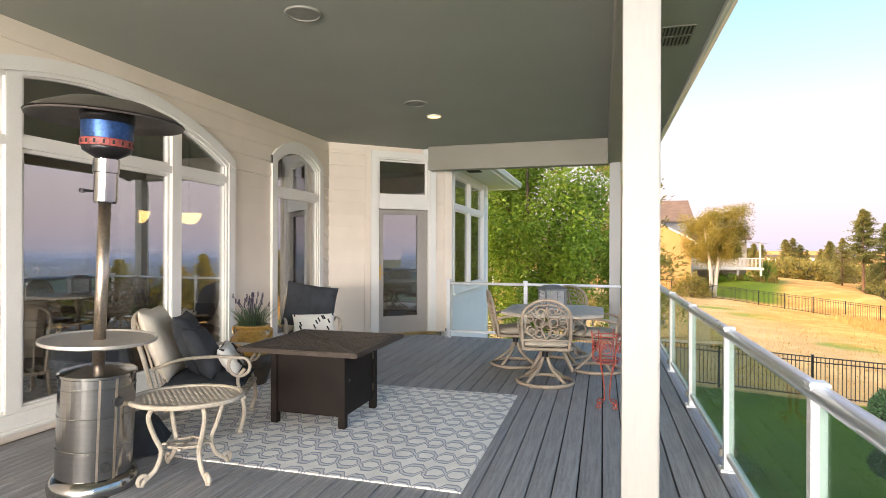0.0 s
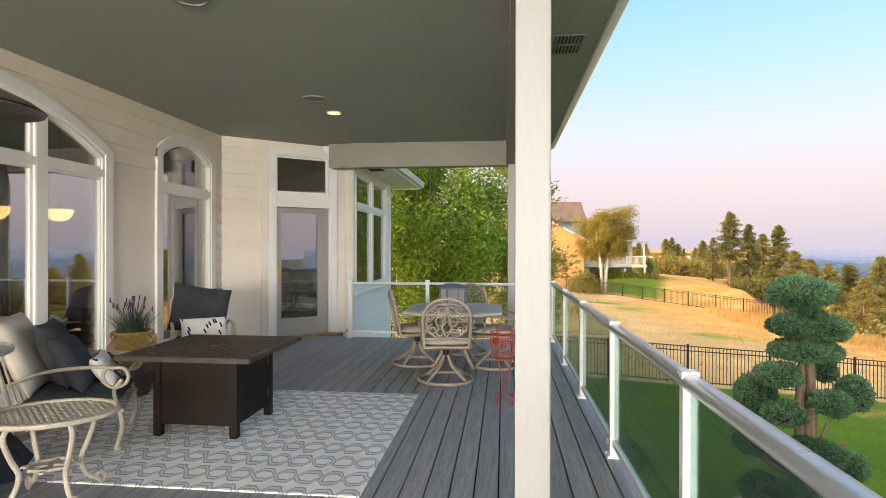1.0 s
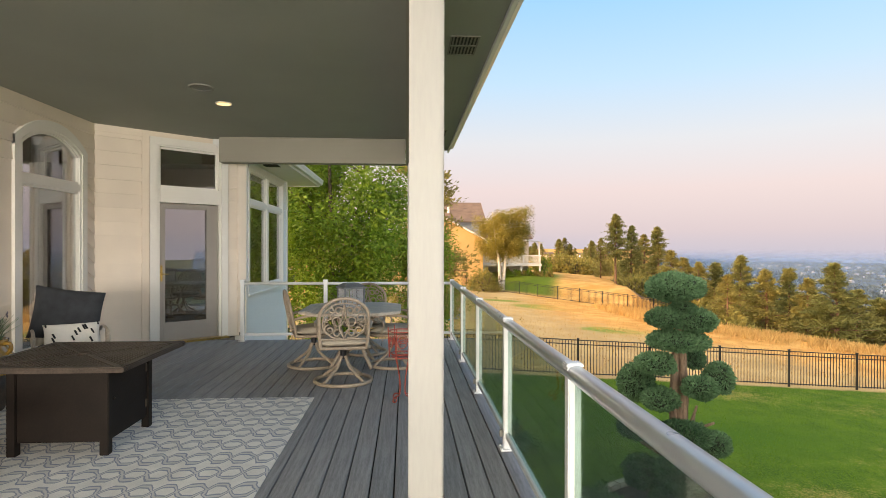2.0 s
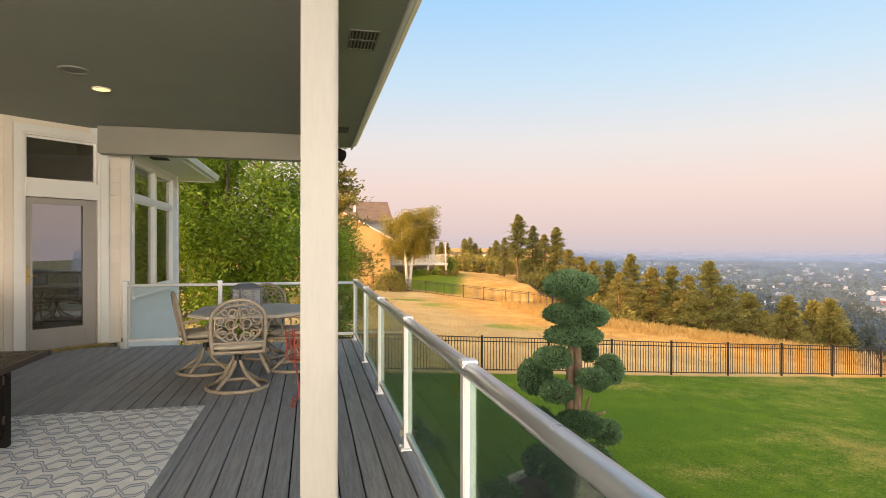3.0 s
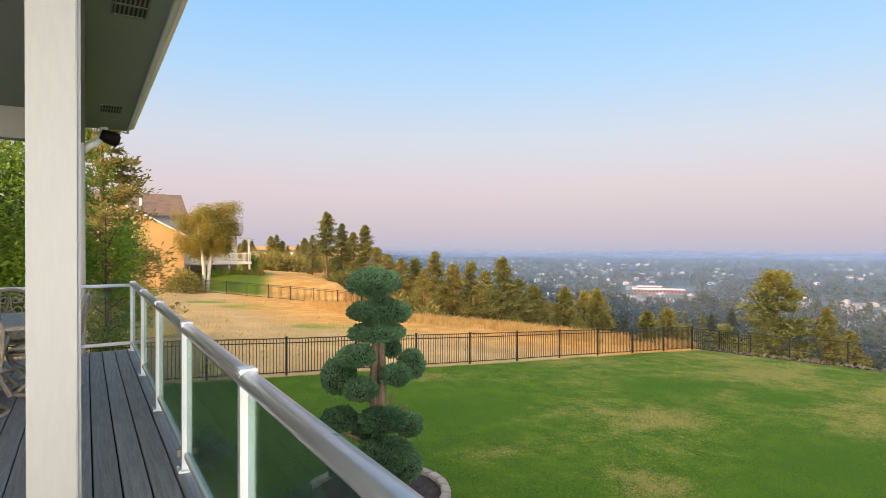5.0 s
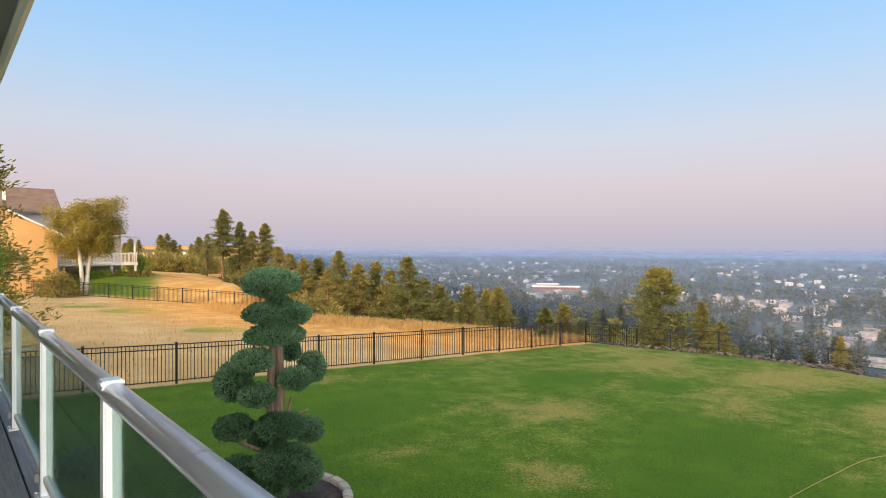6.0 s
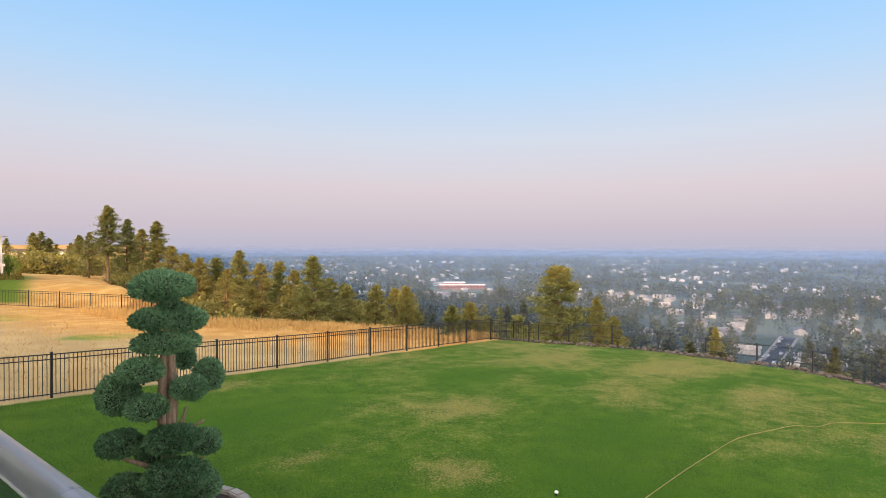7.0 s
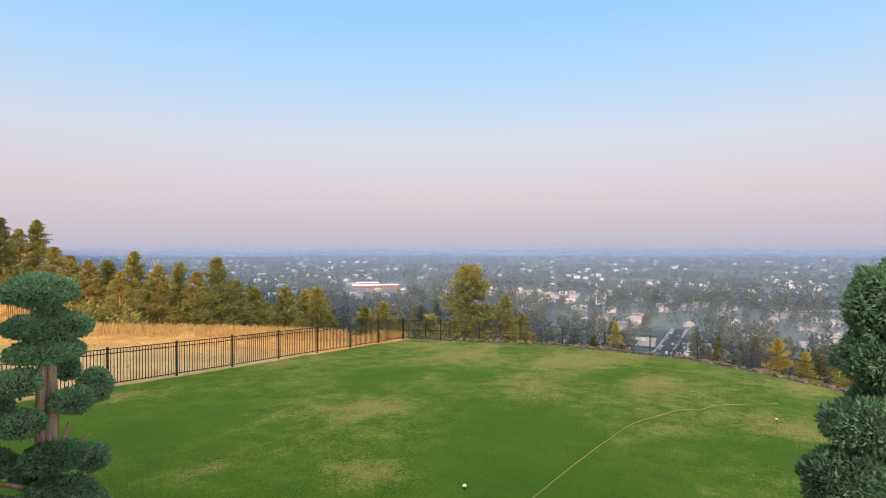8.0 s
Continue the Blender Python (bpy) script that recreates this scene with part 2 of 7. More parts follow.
def curve_points(keys, n=8):
    """A smooth line through a few points (Catmull-Rom)."""
    k = [Vector(p) for p in keys]
    k = [k[0] * 2 - k[1]] + k + [k[-1] * 2 - k[-2]]
    out = []
    for i in range(1, len(k) - 2):
        p0, p1, p2, p3 = k[i - 1], k[i], k[i + 1], k[i + 2]
        for j in range(n):
            t = j / n
            out.append(0.5 * ((2 * p1) + (p2 - p0) * t + (2 * p0 - 5 * p1 + 4 * p2 - p3) * t * t + (3 * p1 - p0 - 3 * p2 + p3) * t ** 3))
    out.append(k[-2])
    return out


def raw_mesh(name, verts, faces, mat, smooth=False, parent=None):
    me = bpy.data.meshes.new(name)
    me.from_pydata(verts, [], faces)
    me.materials.append(mat)
    if smooth:
        me.shade_smooth()
    ob = new(name, me)
    if parent:
        ob.parent = parent
    return ob
# ---- the large structure ----
CEIL = 3.15
WALL_X, BAY_X, ANGLE = -4.25, -2.60, 40.0
C_AT = Vector((WALL_X, 8.93, 0))
D_LEN = (BAY_X - WALL_X) / math.cos(radians(ANGLE))
B_AT = C_AT + Vector((math.cos(radians(ANGLE)), math.sin(radians(ANGLE)), 0)) * D_LEN
GRADE = -2.6


def head_line(o, u):
    """The height of an opening's head at u: level, or the segment of a circle."""
    u0, u1, z0, zs, rise = o
    if rise <= 0:
        return zs
    half = (u1 - u0) / 2
    r = (half * half + rise * rise) / (2 * rise)
    d = min(abs(u - (u0 + u1) / 2), half)
    return zs + rise - r + math.sqrt(r * r - d * d)


def slab(bm, us, lows, highs, y0, y1):
    """An upright slab of many columns: its lower and upper edges may follow a curve."""
    cols = [[bm.verts.new((u, y, z)) for y, z in ((y0, a), (y1, a), (y1, b), (y0, b))] for u, a, b in zip(us, lows, highs)]
    for a, b in zip(cols, cols[1:]):
        for k in range(4):
            bm.faces.new((a[k], b[k], b[(k + 1) % 4], a[(k + 1) % 4]))
    bm.faces.new(cols[0])
    bm.faces.new(cols[-1][::-1])


def spans_between(openings, length, start):
    edges, u = [], start
    for o in sorted(openings):
        edges.append((u, o[0]))
        u = o[1]
    edges.append((u, length))
    return [(a, b) for a, b in edges if b - a > 0.005]


def house_wall(name, origin, angle, start, length, low, high, openings, label, siding_low=0.0, board=0.198, paint=None):
    """A framed wall with openings through it, clad in lapped boards; local x along it, -y to the outside."""
    bm = bmesh.new()
    for a, b in spans_between(openings, length, start):
        box(bm, a, b, 0.0, 0.16, low, high)
    for o in openings:
        if o[2] > low + 0.01:
            box(bm, o[0], o[1], 0.0, 0.16, low, o[2])
        us = [o[0] + (o[1] - o[0]) * i / 24 for i in range(25)]
        slab(bm, us, [head_line(o, u) for u in us], [high] * 25, 0.0, 0.16)
    bmesh.ops.recalc_face_normals(bm, faces=bm.faces)
    paint = paint or M_SIDING
    wall = mesh_object(name, bm, paint)
    wall.matrix_basis = pose(*origin, 0, 0, angle)
    tagged(wall, label, "wall", kind="structure")
    z = siding_low
    while z < high - 0.02:
        top = min(z + board, high)
        for a, b in siding_runs(openings, start, length, z, top):
            n = max(2, int((b - a) / 0.08)) if any(o[4] > 0 for o in openings) and z > 2.2 else 2
            us = [a + (b - a) * i / (n - 1) for i in range(n)]
            lows = [z] * n
            for o in openings:
                if o[4] > 0:
                    lows = [max(w, head_line(o, u)) if o[0] - 0.01 < u < o[1] + 0.01 and z > o[2] else w for w, u in zip(lows, us)]
            bmb = bmesh.new()
            cols = []
            for u, w in zip(us, lows):
                w = min(w, top - 0.002)
                f = 1 - (w - z) / board
                cols.append([bmb.verts.new(p) for p in ((u, 0, w), (u, -0.006 - 0.017 * f, w), (u, -0.006, top - 0.001), (u, 0, top - 0.001))])
            for p, q in zip(cols, cols[1:]):
                for k in range(4):
                    bmb.faces.new((p[k], q[k], q[(k + 1) % 4], p[(k + 1) % 4]))
            bmb.faces.new(cols[0])
            bmb.faces.new(cols[-1][::-1])
            bmesh.ops.recalc_face_normals(bmb, faces=bmb.faces)
            part("siding_board", bmb, paint, wall)
        z += board
    return wall


def siding_runs(openings, start, length, z, top):
    cuts = []
    for o in openings:
        if z >= o[2] - 0.12 and top <= o[3] + 0.02:
            cuts.append((o[0], o[1]))
        elif z < o[2] - 0.12 or z >= o[3] + o[4]:
            continue
        elif o[4] > 0:
            # the arch crosses this course: the board stops where its top meets the curve
            half = (o[1] - o[0]) / 2
            us = [o[0] + (o[1] - o[0]) * i / 200 for i in range(201)]
            inside = [u for u in us if head_line(o, u) > top - 0.004]
            if inside:
                cuts.append((inside[0], inside[-1]))
        else:
            cuts.append((o[0], o[1]))
    out, u = [], start
    for a, b in sorted(cuts):
        if a - u > 0.01:
            out.append((u, a))
        u = max(u, b)
    if length - u > 0.01:
        out.append((u, length))
    return out


def frame_band(bm, o, inset, width, y0, y1):
    """A band round an opening: jambs, sill and a head that follows the arch."""
    u0, u1, z0, zs, rise = o
    a, b = u0 + inset, u1 - inset
    n = 32 if rise > 0 else 2
    us = [a + (b - a) * i / (n - 1) for i in range(n)]
    mid, half = (u0 + u1) / 2, (u1 - u0) / 2
    def head(u, drop):
        return head_line(o, mid + (u - mid)) - drop
    slab(bm, us, [head(u, inset + width) for u in us], [head(u, inset) for u in us], y0, y1)
    box(bm, a, a + width, y0 + 0.003, y1 - 0.003, z0 + inset, head(a, inset) - 0.004)
    box(bm, b - width, b, y0 + 0.003, y1 - 0.003, z0 + inset, head(b, inset) - 0.004)
    box(bm, a + width, b - width, y0 + 0.005, y1 - 0.005, z0 + inset, z0 + inset + width)


def window_unit(name, wall_m, o, mullions, bars, label, casing=0.10, sashes=True):
    """A window in the opening o: casing outside, frame, mullions, a transom bar and one pane a light."""
    u0, u1, z0, zs, rise = o
    win = thing(name, wall_m, label, "window", kind="structure")
    bm = bmesh.new()
    big = (u0 - casing, u1 + casing, z0 - casing, zs, rise + casing * 0.35) if rise else (u0 - casing, u1 + casing, z0 - casing, zs + casing, 0)
    if rise:
        big = (u0 - casing, u1 + casing, z0 - casing, zs + casing * 0.65, rise + casing * 0.35)
    frame_band(bm, big, 0.0, casing + 0.012, -0.045, -0.002)
    bmesh.ops.recalc_face_normals(bm, faces=bm.faces)
    part("casing", bm, M_TRIM, win)
    bm = bmesh.new()
    frame_band(bm, o, 0.0, 0.045, -0.03, 0.045)
    bmesh.ops.recalc_face_normals(bm, faces=bm.faces)
    part("window_frame", bm, M_TRIM, win)
    for a, b in mullions:
        h = max(head_line(o, a), head_line(o, b)) - 0.02 if rise else zs - 0.02
        part("mullion", box_bm(a, b, -0.034, 0.045, z0 + 0.02, h, 0.006), M_TRIM, win)
    for a, b in bars:
        part("transom_bar", box_bm(u0 + 0.02, u1 - 0.02, -0.032, 0.07, a, b, 0.006), M_TRIM, win)
    part("window_sill", box_bm(u0 - casing - 0.02, u1 + casing + 0.02, -0.075, 0.0, z0 - casing - 0.03, z0 - casing + 0.005, 0.008), M_TRIM, win)
    uedges = [u0 + 0.03] + [v for m in sorted(mullions) for v in m] + [u1 - 0.03]
    zedges = [z0 + 0.03] + [v for m in sorted(bars) for v in m] + [None]
    for i in range(0, len(uedges), 2):
        for j in range(0, len(zedges), 2):
            a, b, lo, hi = uedges[i], uedges[i + 1], zedges[j], zedges[j + 1]
            n = 16 if hi is None and rise else 2
            us = [a + (b - a) * k / (n - 1) for k in range(n)]
            bmp = bmesh.new()
            slab(bmp, us, [lo] * n, [hi if hi is not None else head_line(o, u) - 0.03 for u in us], 0.020, 0.026)
            bmesh.ops.recalc_face_normals(bmp, faces=bmp.faces)
            p = part("pane", bmp, M_GLASSWIN, win, "glossy window pane")
            p.visible_shadow = False
            if sashes:
                bms = bmesh.new()
                for e0, e1 in ((a, a + 0.03), (b - 0.03, b)):
                    ht = hi if hi is not None else min(head_line(o, e0), head_line(o, e1)) - 0.03
                    box(bms, e0, e1, -0.004, 0.036, lo, ht)
                slab(bms, us, [(hi if hi is not None else head_line(o, u) - 0.03) - 0.03 for u in us],
                     [(hi if hi is not None else head_line(o, u) - 0.03) for u in us], -0.003, 0.036)
                box(bms, a + 0.03, b - 0.03, -0.003, 0.036, lo, lo + 0.03)
                part("sash", bms, M_TRIM, win)
    return win


LEFT_M = pose(WALL_X, 0, 0, 0, 0, 90)
BIG_O = (3.08, 6.42, 0.20, 2.42, 0.46)
SMALL_O = (7.40, 8.60, 0.22, 2.62, 0.24)
wall_west = house_wall("wall_west", (WALL_X, 0, 0), 90, -9.0, 8.93, 0.0, CEIL + 0.1, [BIG_O, SMALL_O],
                       "cream painted lap siding wall of the covered deck", 0.02)
window_unit("window_1", LEFT_M, BIG_O, [(3.86, 3.99), (5.51, 5.65)], [(2.20, 2.28)], "wide arched white window in three lights with transoms")
window_unit("window_2", LEFT_M, SMALL_O, [], [(2.17, 2.26)], "narrow arched white window with a transom light")

DOOR_M = pose(C_AT.x, C_AT.y, 0, 0, 0, ANGLE)
DOOR_O = (0.80, 1.76, 0.0, 2.98, 0.0)
wall_angle = house_wall("wall_angle", tuple(C_AT), ANGLE, 0.0, D_LEN, 0.0, CEIL + 0.1, [DOOR_O],
                        "cream painted siding wall set at an angle round the door", 0.02)
BAY_M = pose(BAY_X, 0, 0, 0, 0, 90)
BAY_O = (10.50, 13.02, 0.72, 2.78, 0.0)
wall_bay = house_wall("wall_bay", (BAY_X, 0, 0), 90, B_AT.y, 13.55, GRADE - 0.6, CEIL + 0.1, [BAY_O],
                      "white painted lap siding wall of the bay", GRADE - 0.5, 0.198, M_BAYSIDING)
window_unit("window_3", BAY_M, BAY_O, [(11.70, 11.82)], [(2.16, 2.25)], "white two-light window with transoms in the bay", 0.07)

# corner boards
for nm, x, y, ang in (("trim_corner_door", C_AT.x, C_AT.y, ANGLE),):
    corner = thing(nm, DOOR_M, "cream corner boards beside the door", "trim", kind="structure")
    part("corner_board", box_bm(0.60, 0.70, -0.035, -0.001, 0.0, CEIL, 0.004), M_SIDING, corner)
    part("corner_board", box_bm(D_LEN - 0.12, D_LEN + 0.02, -0.035, -0.001, 0.0, CEIL, 0.004), M_SIDING, corner)
    part("frieze_board", box_bm(0.0, D_LEN, -0.030, -0.001, CEIL - 0.10, CEIL, 0.003), M_SIDING, corner)
corner = thing("trim_corner_bay", BAY_M, "white corner boards of the bay", "trim", kind="structure")
part("corner_board", box_bm(B_AT.y + 0.0, B_AT.y + 0.10, -0.032, -0.001, 0.0, 2.9, 0.004), M_TRIM, corner)
part("corner_board", box_bm(13.46, 13.56, -0.032, -0.001, GRADE, 2.9, 0.004), M_TRIM, corner)

# the far walls that close the house
closing = mesh_object("wall_back", box_bm(-11.2, -11.0, -12.0, 13.5, GRADE - 0.5, CEIL + 0.1), M_ROOMWALL)
tagged(closing, "plain tan inner wall at the back of the house", "wall", kind="structure")
for nm, bb in (("wall_south", (-11.0, -4.25, -12.0, -11.8, GRADE - 0.5, CEIL + 0.1)), ("wall_north", (-11.0, -2.6, 13.40, 13.55, GRADE - 0.5, CEIL + 0.1)),
               ("wall_south_front", (-4.41, -4.25, -11.8, -9.0, GRADE - 0.5, CEIL + 0.1)), ("wall_under_deck", (-4.41, -4.25, -9.0, 10.0, GRADE - 0.6, -0.25))):
    tagged(mesh_object(nm, box_bm(*bb), M_SIDING), "plain painted house wall", "wall", kind="structure")
tagged(mesh_object("floor_room", box_bm(-11.0, -2.75, -11.8, 13.4, -0.22, -0.02), M_ROOMFLOOR), "tan carpet floor of the rooms inside", "floor", kind="structure")
tagged(mesh_object("ceiling_room", box_bm(-11.0, -2.65, -11.8, 13.4, CEIL + 0.1, CEIL + 0.2), M_ROOMWALL), "tan ceiling of the rooms inside", "ceiling", kind="structure")

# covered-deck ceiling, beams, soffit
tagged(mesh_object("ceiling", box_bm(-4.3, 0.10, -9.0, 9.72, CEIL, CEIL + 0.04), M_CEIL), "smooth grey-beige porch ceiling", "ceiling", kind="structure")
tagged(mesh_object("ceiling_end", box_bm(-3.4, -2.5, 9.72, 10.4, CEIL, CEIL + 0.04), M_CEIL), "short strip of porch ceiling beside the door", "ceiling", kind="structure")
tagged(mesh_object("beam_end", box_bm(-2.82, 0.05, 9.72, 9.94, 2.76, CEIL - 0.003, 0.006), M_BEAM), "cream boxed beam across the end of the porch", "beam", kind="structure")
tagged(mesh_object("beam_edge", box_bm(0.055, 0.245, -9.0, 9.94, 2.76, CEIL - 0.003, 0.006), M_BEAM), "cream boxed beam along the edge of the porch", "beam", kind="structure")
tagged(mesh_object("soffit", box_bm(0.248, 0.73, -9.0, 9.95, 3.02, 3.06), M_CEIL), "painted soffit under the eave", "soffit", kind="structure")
fascia = thing("trim_fascia", pose(0, 0, 0), "white fascia board and gutter along the eave", "eave", kind="structure")
part("fascia_board", box_bm(0.73, 0.755, -9.0, 9.97, 2.985, 3.20, 0.003), M_GUTTER, fascia)
part("end_board", box_bm(-3.0, 0.72, 9.95, 9.975, 3.02, 3.30, 0.003), M_GUTTER, fascia)
bm = bmesh.new()
prof = [(0.727, 3.06), (0.76, 3.045), (0.795, 3.06), (0.80, 3.10), (0.815, 3.13), (0.815, 3.17), (0.807, 3.17), (0.807, 3.13), (0.78, 3.07), (0.735, 3.07), (0.735, 3.17), (0.727, 3.17)]
rings = [[bm.verts.new((x + 0.03, y, z)) for x, z in prof] for y in (-9.0, 9.99)]
for k in range(len(prof)):
    bm.faces.new((rings[0][k], rings[1][k], rings[1][(k + 1) % len(prof)], rings[0][(k + 1) % len(prof)]))
bm.faces.new(rings[0])
bm.faces.new(rings[1][::-1])
bmesh.ops.recalc_face_normals(bm, faces=bm.faces)
part("gutter", bm, M_GUTTER, fascia)
# roof over deck and house; its unseen ridge is set for the sun's shadow
bm = bmesh.new()
v = [bm.verts.new(p) for p in ((0.86, -9.2, 3.19), (0.86, 10.1, 3.19), (-7.5, 10.1, 5.4), (-7.5, -9.2, 5.4), (-15.5, -9.2, 3.2), (-15.5, 10.1, 3.2))]
bm.faces.new((v[0], v[1], v[2], v[3]))
bm.faces.new((v[3], v[2], v[5], v[4]))
bmesh.ops.solidify(bm, geom=list(bm.faces), thickness=0.06)
tagged(mesh_object("roof", bm, M_SHINGLE), "dark asphalt shingle roof over house and deck", "roof", kind="structure")
tagged(mesh_object("wall_gable", box_bm(-11.0, -2.65, 10.0, 10.1, CEIL + 0.2, 4.6), M_SIDING), "plain painted gable wall under the roof", "wall", kind="structure")
# lower roof over the bay
bay_eave = thing("trim_bay_eave", pose(0, 0, 0), "white eave and gutter of the lower bay roof", "eave", kind="structure")
part("soffit_board", box_bm(BAY_X - 0.1, -2.02, 10.40, 14.36, 2.90, 2.93), M_TRIM, bay_eave)
part("end_soffit", box_bm(-6.0, BAY_X - 0.1, 13.56, 14.36, 2.90, 2.93), M_TRIM, bay_eave)
part("fascia_board", box_bm(-2.02, -1.995, 10.40, 14.40, 2.88, 3.06, 0.003), M_GUTTER, bay_eave)
bm = bmesh.new()
rings = [[bm.verts.new((x - 2.722, y, z - 0.13)) for x, z in prof] for y in (10.40, 14.42)]
for k in range(len(prof)):
    bm.faces.new((rings[0][k], rings[1][k], rings[1][(k + 1) % len(prof)], rings[0][(k + 1) % len(prof)]))
bm.faces.new(rings[0])
bm.faces.new(rings[1][::-1])
bmesh.ops.recalc_face_normals(bm, faces=bm.faces)
part("gutter", bm, M_GUTTER, bay_eave)
part("end_fascia", box_bm(-6.0, -2.0, 14.36, 14.39, 2.88, 3.06, 0.003), M_GUTTER, bay_eave)
part("soffit_vent", box_bm(-2.45, -2.2, 10.9, 11.15, 2.885, 2.899), M_VENTHOLE, bay_eave, "dark soffit vent")
bm = bmesh.new()
v = [bm.verts.new(p) for p in ((-1.95, 10.35, 3.07), (-1.95, 14.45, 3.07), (-6.0, 14.45, 4.7), (-6.0, 10.35, 4.7))]
bm.faces.new(v)
bmesh.ops.solidify(bm, geom=list(bm.faces), thickness=0.05)
tagged(mesh_object("roof_bay", bm, M_SHINGLE), "dark shingle roof over the bay", "roof", kind="structure")

# columns
def column(y, x, label):
    c = thing("column", pose(x, y, 0), label, "column", "porch columns", "structure")
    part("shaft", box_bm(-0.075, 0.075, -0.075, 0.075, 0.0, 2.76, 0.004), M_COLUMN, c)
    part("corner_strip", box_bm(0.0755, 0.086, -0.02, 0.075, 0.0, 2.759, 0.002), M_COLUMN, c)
    return c
column(3.45, 0.146, "square cream painted porch column on the deck")
column(9.72, 0.16, "square cream painted porch column at the deck corner")

# deck
deck = thing("floor", pose(0, 0, 0), "grey composite deck of long grooved boards", "deck", kind="structure")
# Solid joist slab; its near-black colour puts shade into the board gaps.
part("substructure", box_bm(-4.25, 0.83, -9.0, 9.74, -0.24, -0.045), M_DECKDARK, deck)
part("rim_board", box_bm(0.835, 0.86, -9.0, 9.79, -0.26, -0.03, 0.003), M_DECK, deck)
part("rim_board", box_bm(-2.6, 0.83, 9.755, 9.785, -0.26, -0.03, 0.003), M_DECK, deck)
for px in (0.6, -2.3):
    for py in (1.0, 5.0, 9.4):
        part("support_post", box_bm(px - 0.07, px + 0.07, py - 0.07, py + 0.07, GRADE - 0.4, -0.24), M_TRIM, deck)

# glass railing
POST_Y = [-8.9, -7.3, -5.8, -4.3, -2.9, -1.45, 0.13, 1.70, 3.27, 4.85, 6.41, 7.95, 9.66]
RAIL_X = 0.785
railing = thing("railing", pose(0, 0, 0), "white metal railing with clear glass panels along the deck", "railing", kind="structure")


def rail_post(x, y, base=True):
    bm = bmesh.new()
    box(bm, -0.029, 0.029, -0.029, 0.029, 0.0, 0.925, 0.006)
    p = part("post", bm, M_RAIL, railing)
    p.location = (x, y, 0)
    bm = bmesh.new()
    box(bm, -0.037, 0.037, -0.037, 0.037, 0.925, 0.945, 0.005)
    box(bm, -0.034, 0.034, -0.034, 0.034, 0.900, 0.926, 0.003)
    part("cap", bm, M_RAIL, p)
    bm = bmesh.new()
    box(bm, -0.055, 0.055, -0.055, 0.055, 0.0, 0.012, 0.003)
    for sx in (-1, 1):
        for sy in (-1, 1):
            lathe(bm, [(0.008, 0.012), (0.008, 0.018), (0.004, 0.021), (0.0, 0.021)], 8, (sx * 0.043, sy * 0.043))
    part("base_plate", bm, M_RAIL, p)
    bm = bmesh.new()
    box(bm, -0.055, -0.033, -0.012, 0.012, 0.09, 0.14, 0.003)
    part("bracket", bm, M_DARKVENT, p)
    return p


for y in POST_Y:
    rail_post(RAIL_X, y)
for x in (-2.44, -1.18):
    rail_post(x, 9.66)
bm = bmesh.new()
tube(bm, [(RAIL_X + 0.004, -9.0, 0.900), (RAIL_X + 0.004, 9.66, 0.900)], 0.040, 24, flat=0.95)
part("top_rail", bm, M_RAILTOP, railing, "rounded satin top rail", True)
bm = bmesh.new()
tube(bm, [(-2.44, 9.66, 0.885), (RAIL_X, 9.66, 0.885)], 0.026, 20, flat=0.85)
part("top_rail", bm, M_RAIL, railing, "rounded white top rail", True)
for a, b in zip(POST_Y, POST_Y[1:]):
    part("bottom_rail", box_bm(RAIL_X - 0.018, RAIL_X + 0.018, a + 0.034, b - 0.034, 0.085, 0.125, 0.004), M_RAIL, railing)
    g = part("glass_panel", box_bm(RAIL_X - 0.003, RAIL_X + 0.003, a + 0.036, b - 0.036, 0.125, 0.862), M_GLASSRAIL, railing, "clear glass panel")
    g.visible_shadow = False
for a, b in ((-2.44, -1.18), (-1.18, RAIL_X)):
    part("bottom_rail", box_bm(a + 0.034, b - 0.034, 9.642, 9.678, 0.085, 0.125, 0.004), M_RAIL, railing)
    g = part("glass_panel", box_bm(a + 0.036, b - 0.036, 9.657, 9.663, 0.125, 0.862), M_GLASSEND, railing, "clear glass panel")
    g.visible_shadow = False

# ---- ground: one sheet from the lawn down the slope and across the valley ----
CREST = [(70, 170), (42, 110), (27, 75), (20.5, 55), (19, 43), (19.2, 36), (24, 30), (27.6, 22), (28.6, 19), (30.6, 13.6), (31.1, 10), (30.9, 7.3), (30.6, 4.5), (29.2, 1.9), (27.1, -0.2), (25.2, -2.2), (15, -13), (0, -26), (-40, -60)]
VALLEY = -60.0


def crest_out(x, y):
    """How far a place lies outside the crest line, towards the valley; negative on the hill."""
    best, sign = 1e9, -1.0
    for (ax, ay), (bx, by) in zip(CREST, CREST[1:]):
        dx, dy = bx - ax, by - ay
        t = max(0.0, min(1.0, ((x - ax) * dx + (y - ay) * dy) / (dx * dx + dy * dy)))
        ex, ey = x - ax - t * dx, y - ay - t * dy
        d = math.hypot(ex, ey)
        if d < best:
            best, sign = d, (1.0 if dx * ey - dy * ex > 0 else -1.0)
    return best * sign


def hill(x, y):
    z = -2.46 - 0.06 * max(-2.0, min(x, 30.0))
    # the neighbour's yard is a low mound behind the second fence
    n = (x - 5.9) * 0.82 + (y - 61.6) * 0.573
    up, down = max(0.0, min(1.0, n / 7.0)), max(0.0, min(1.0, (n - 26.0) / 40.0))
    z += 1.6 * up * up * (3 - 2 * up) * (1 - down)
    if x < -14:
        z += 0.02 * (-14 - x)
    return min(z, 8.0)


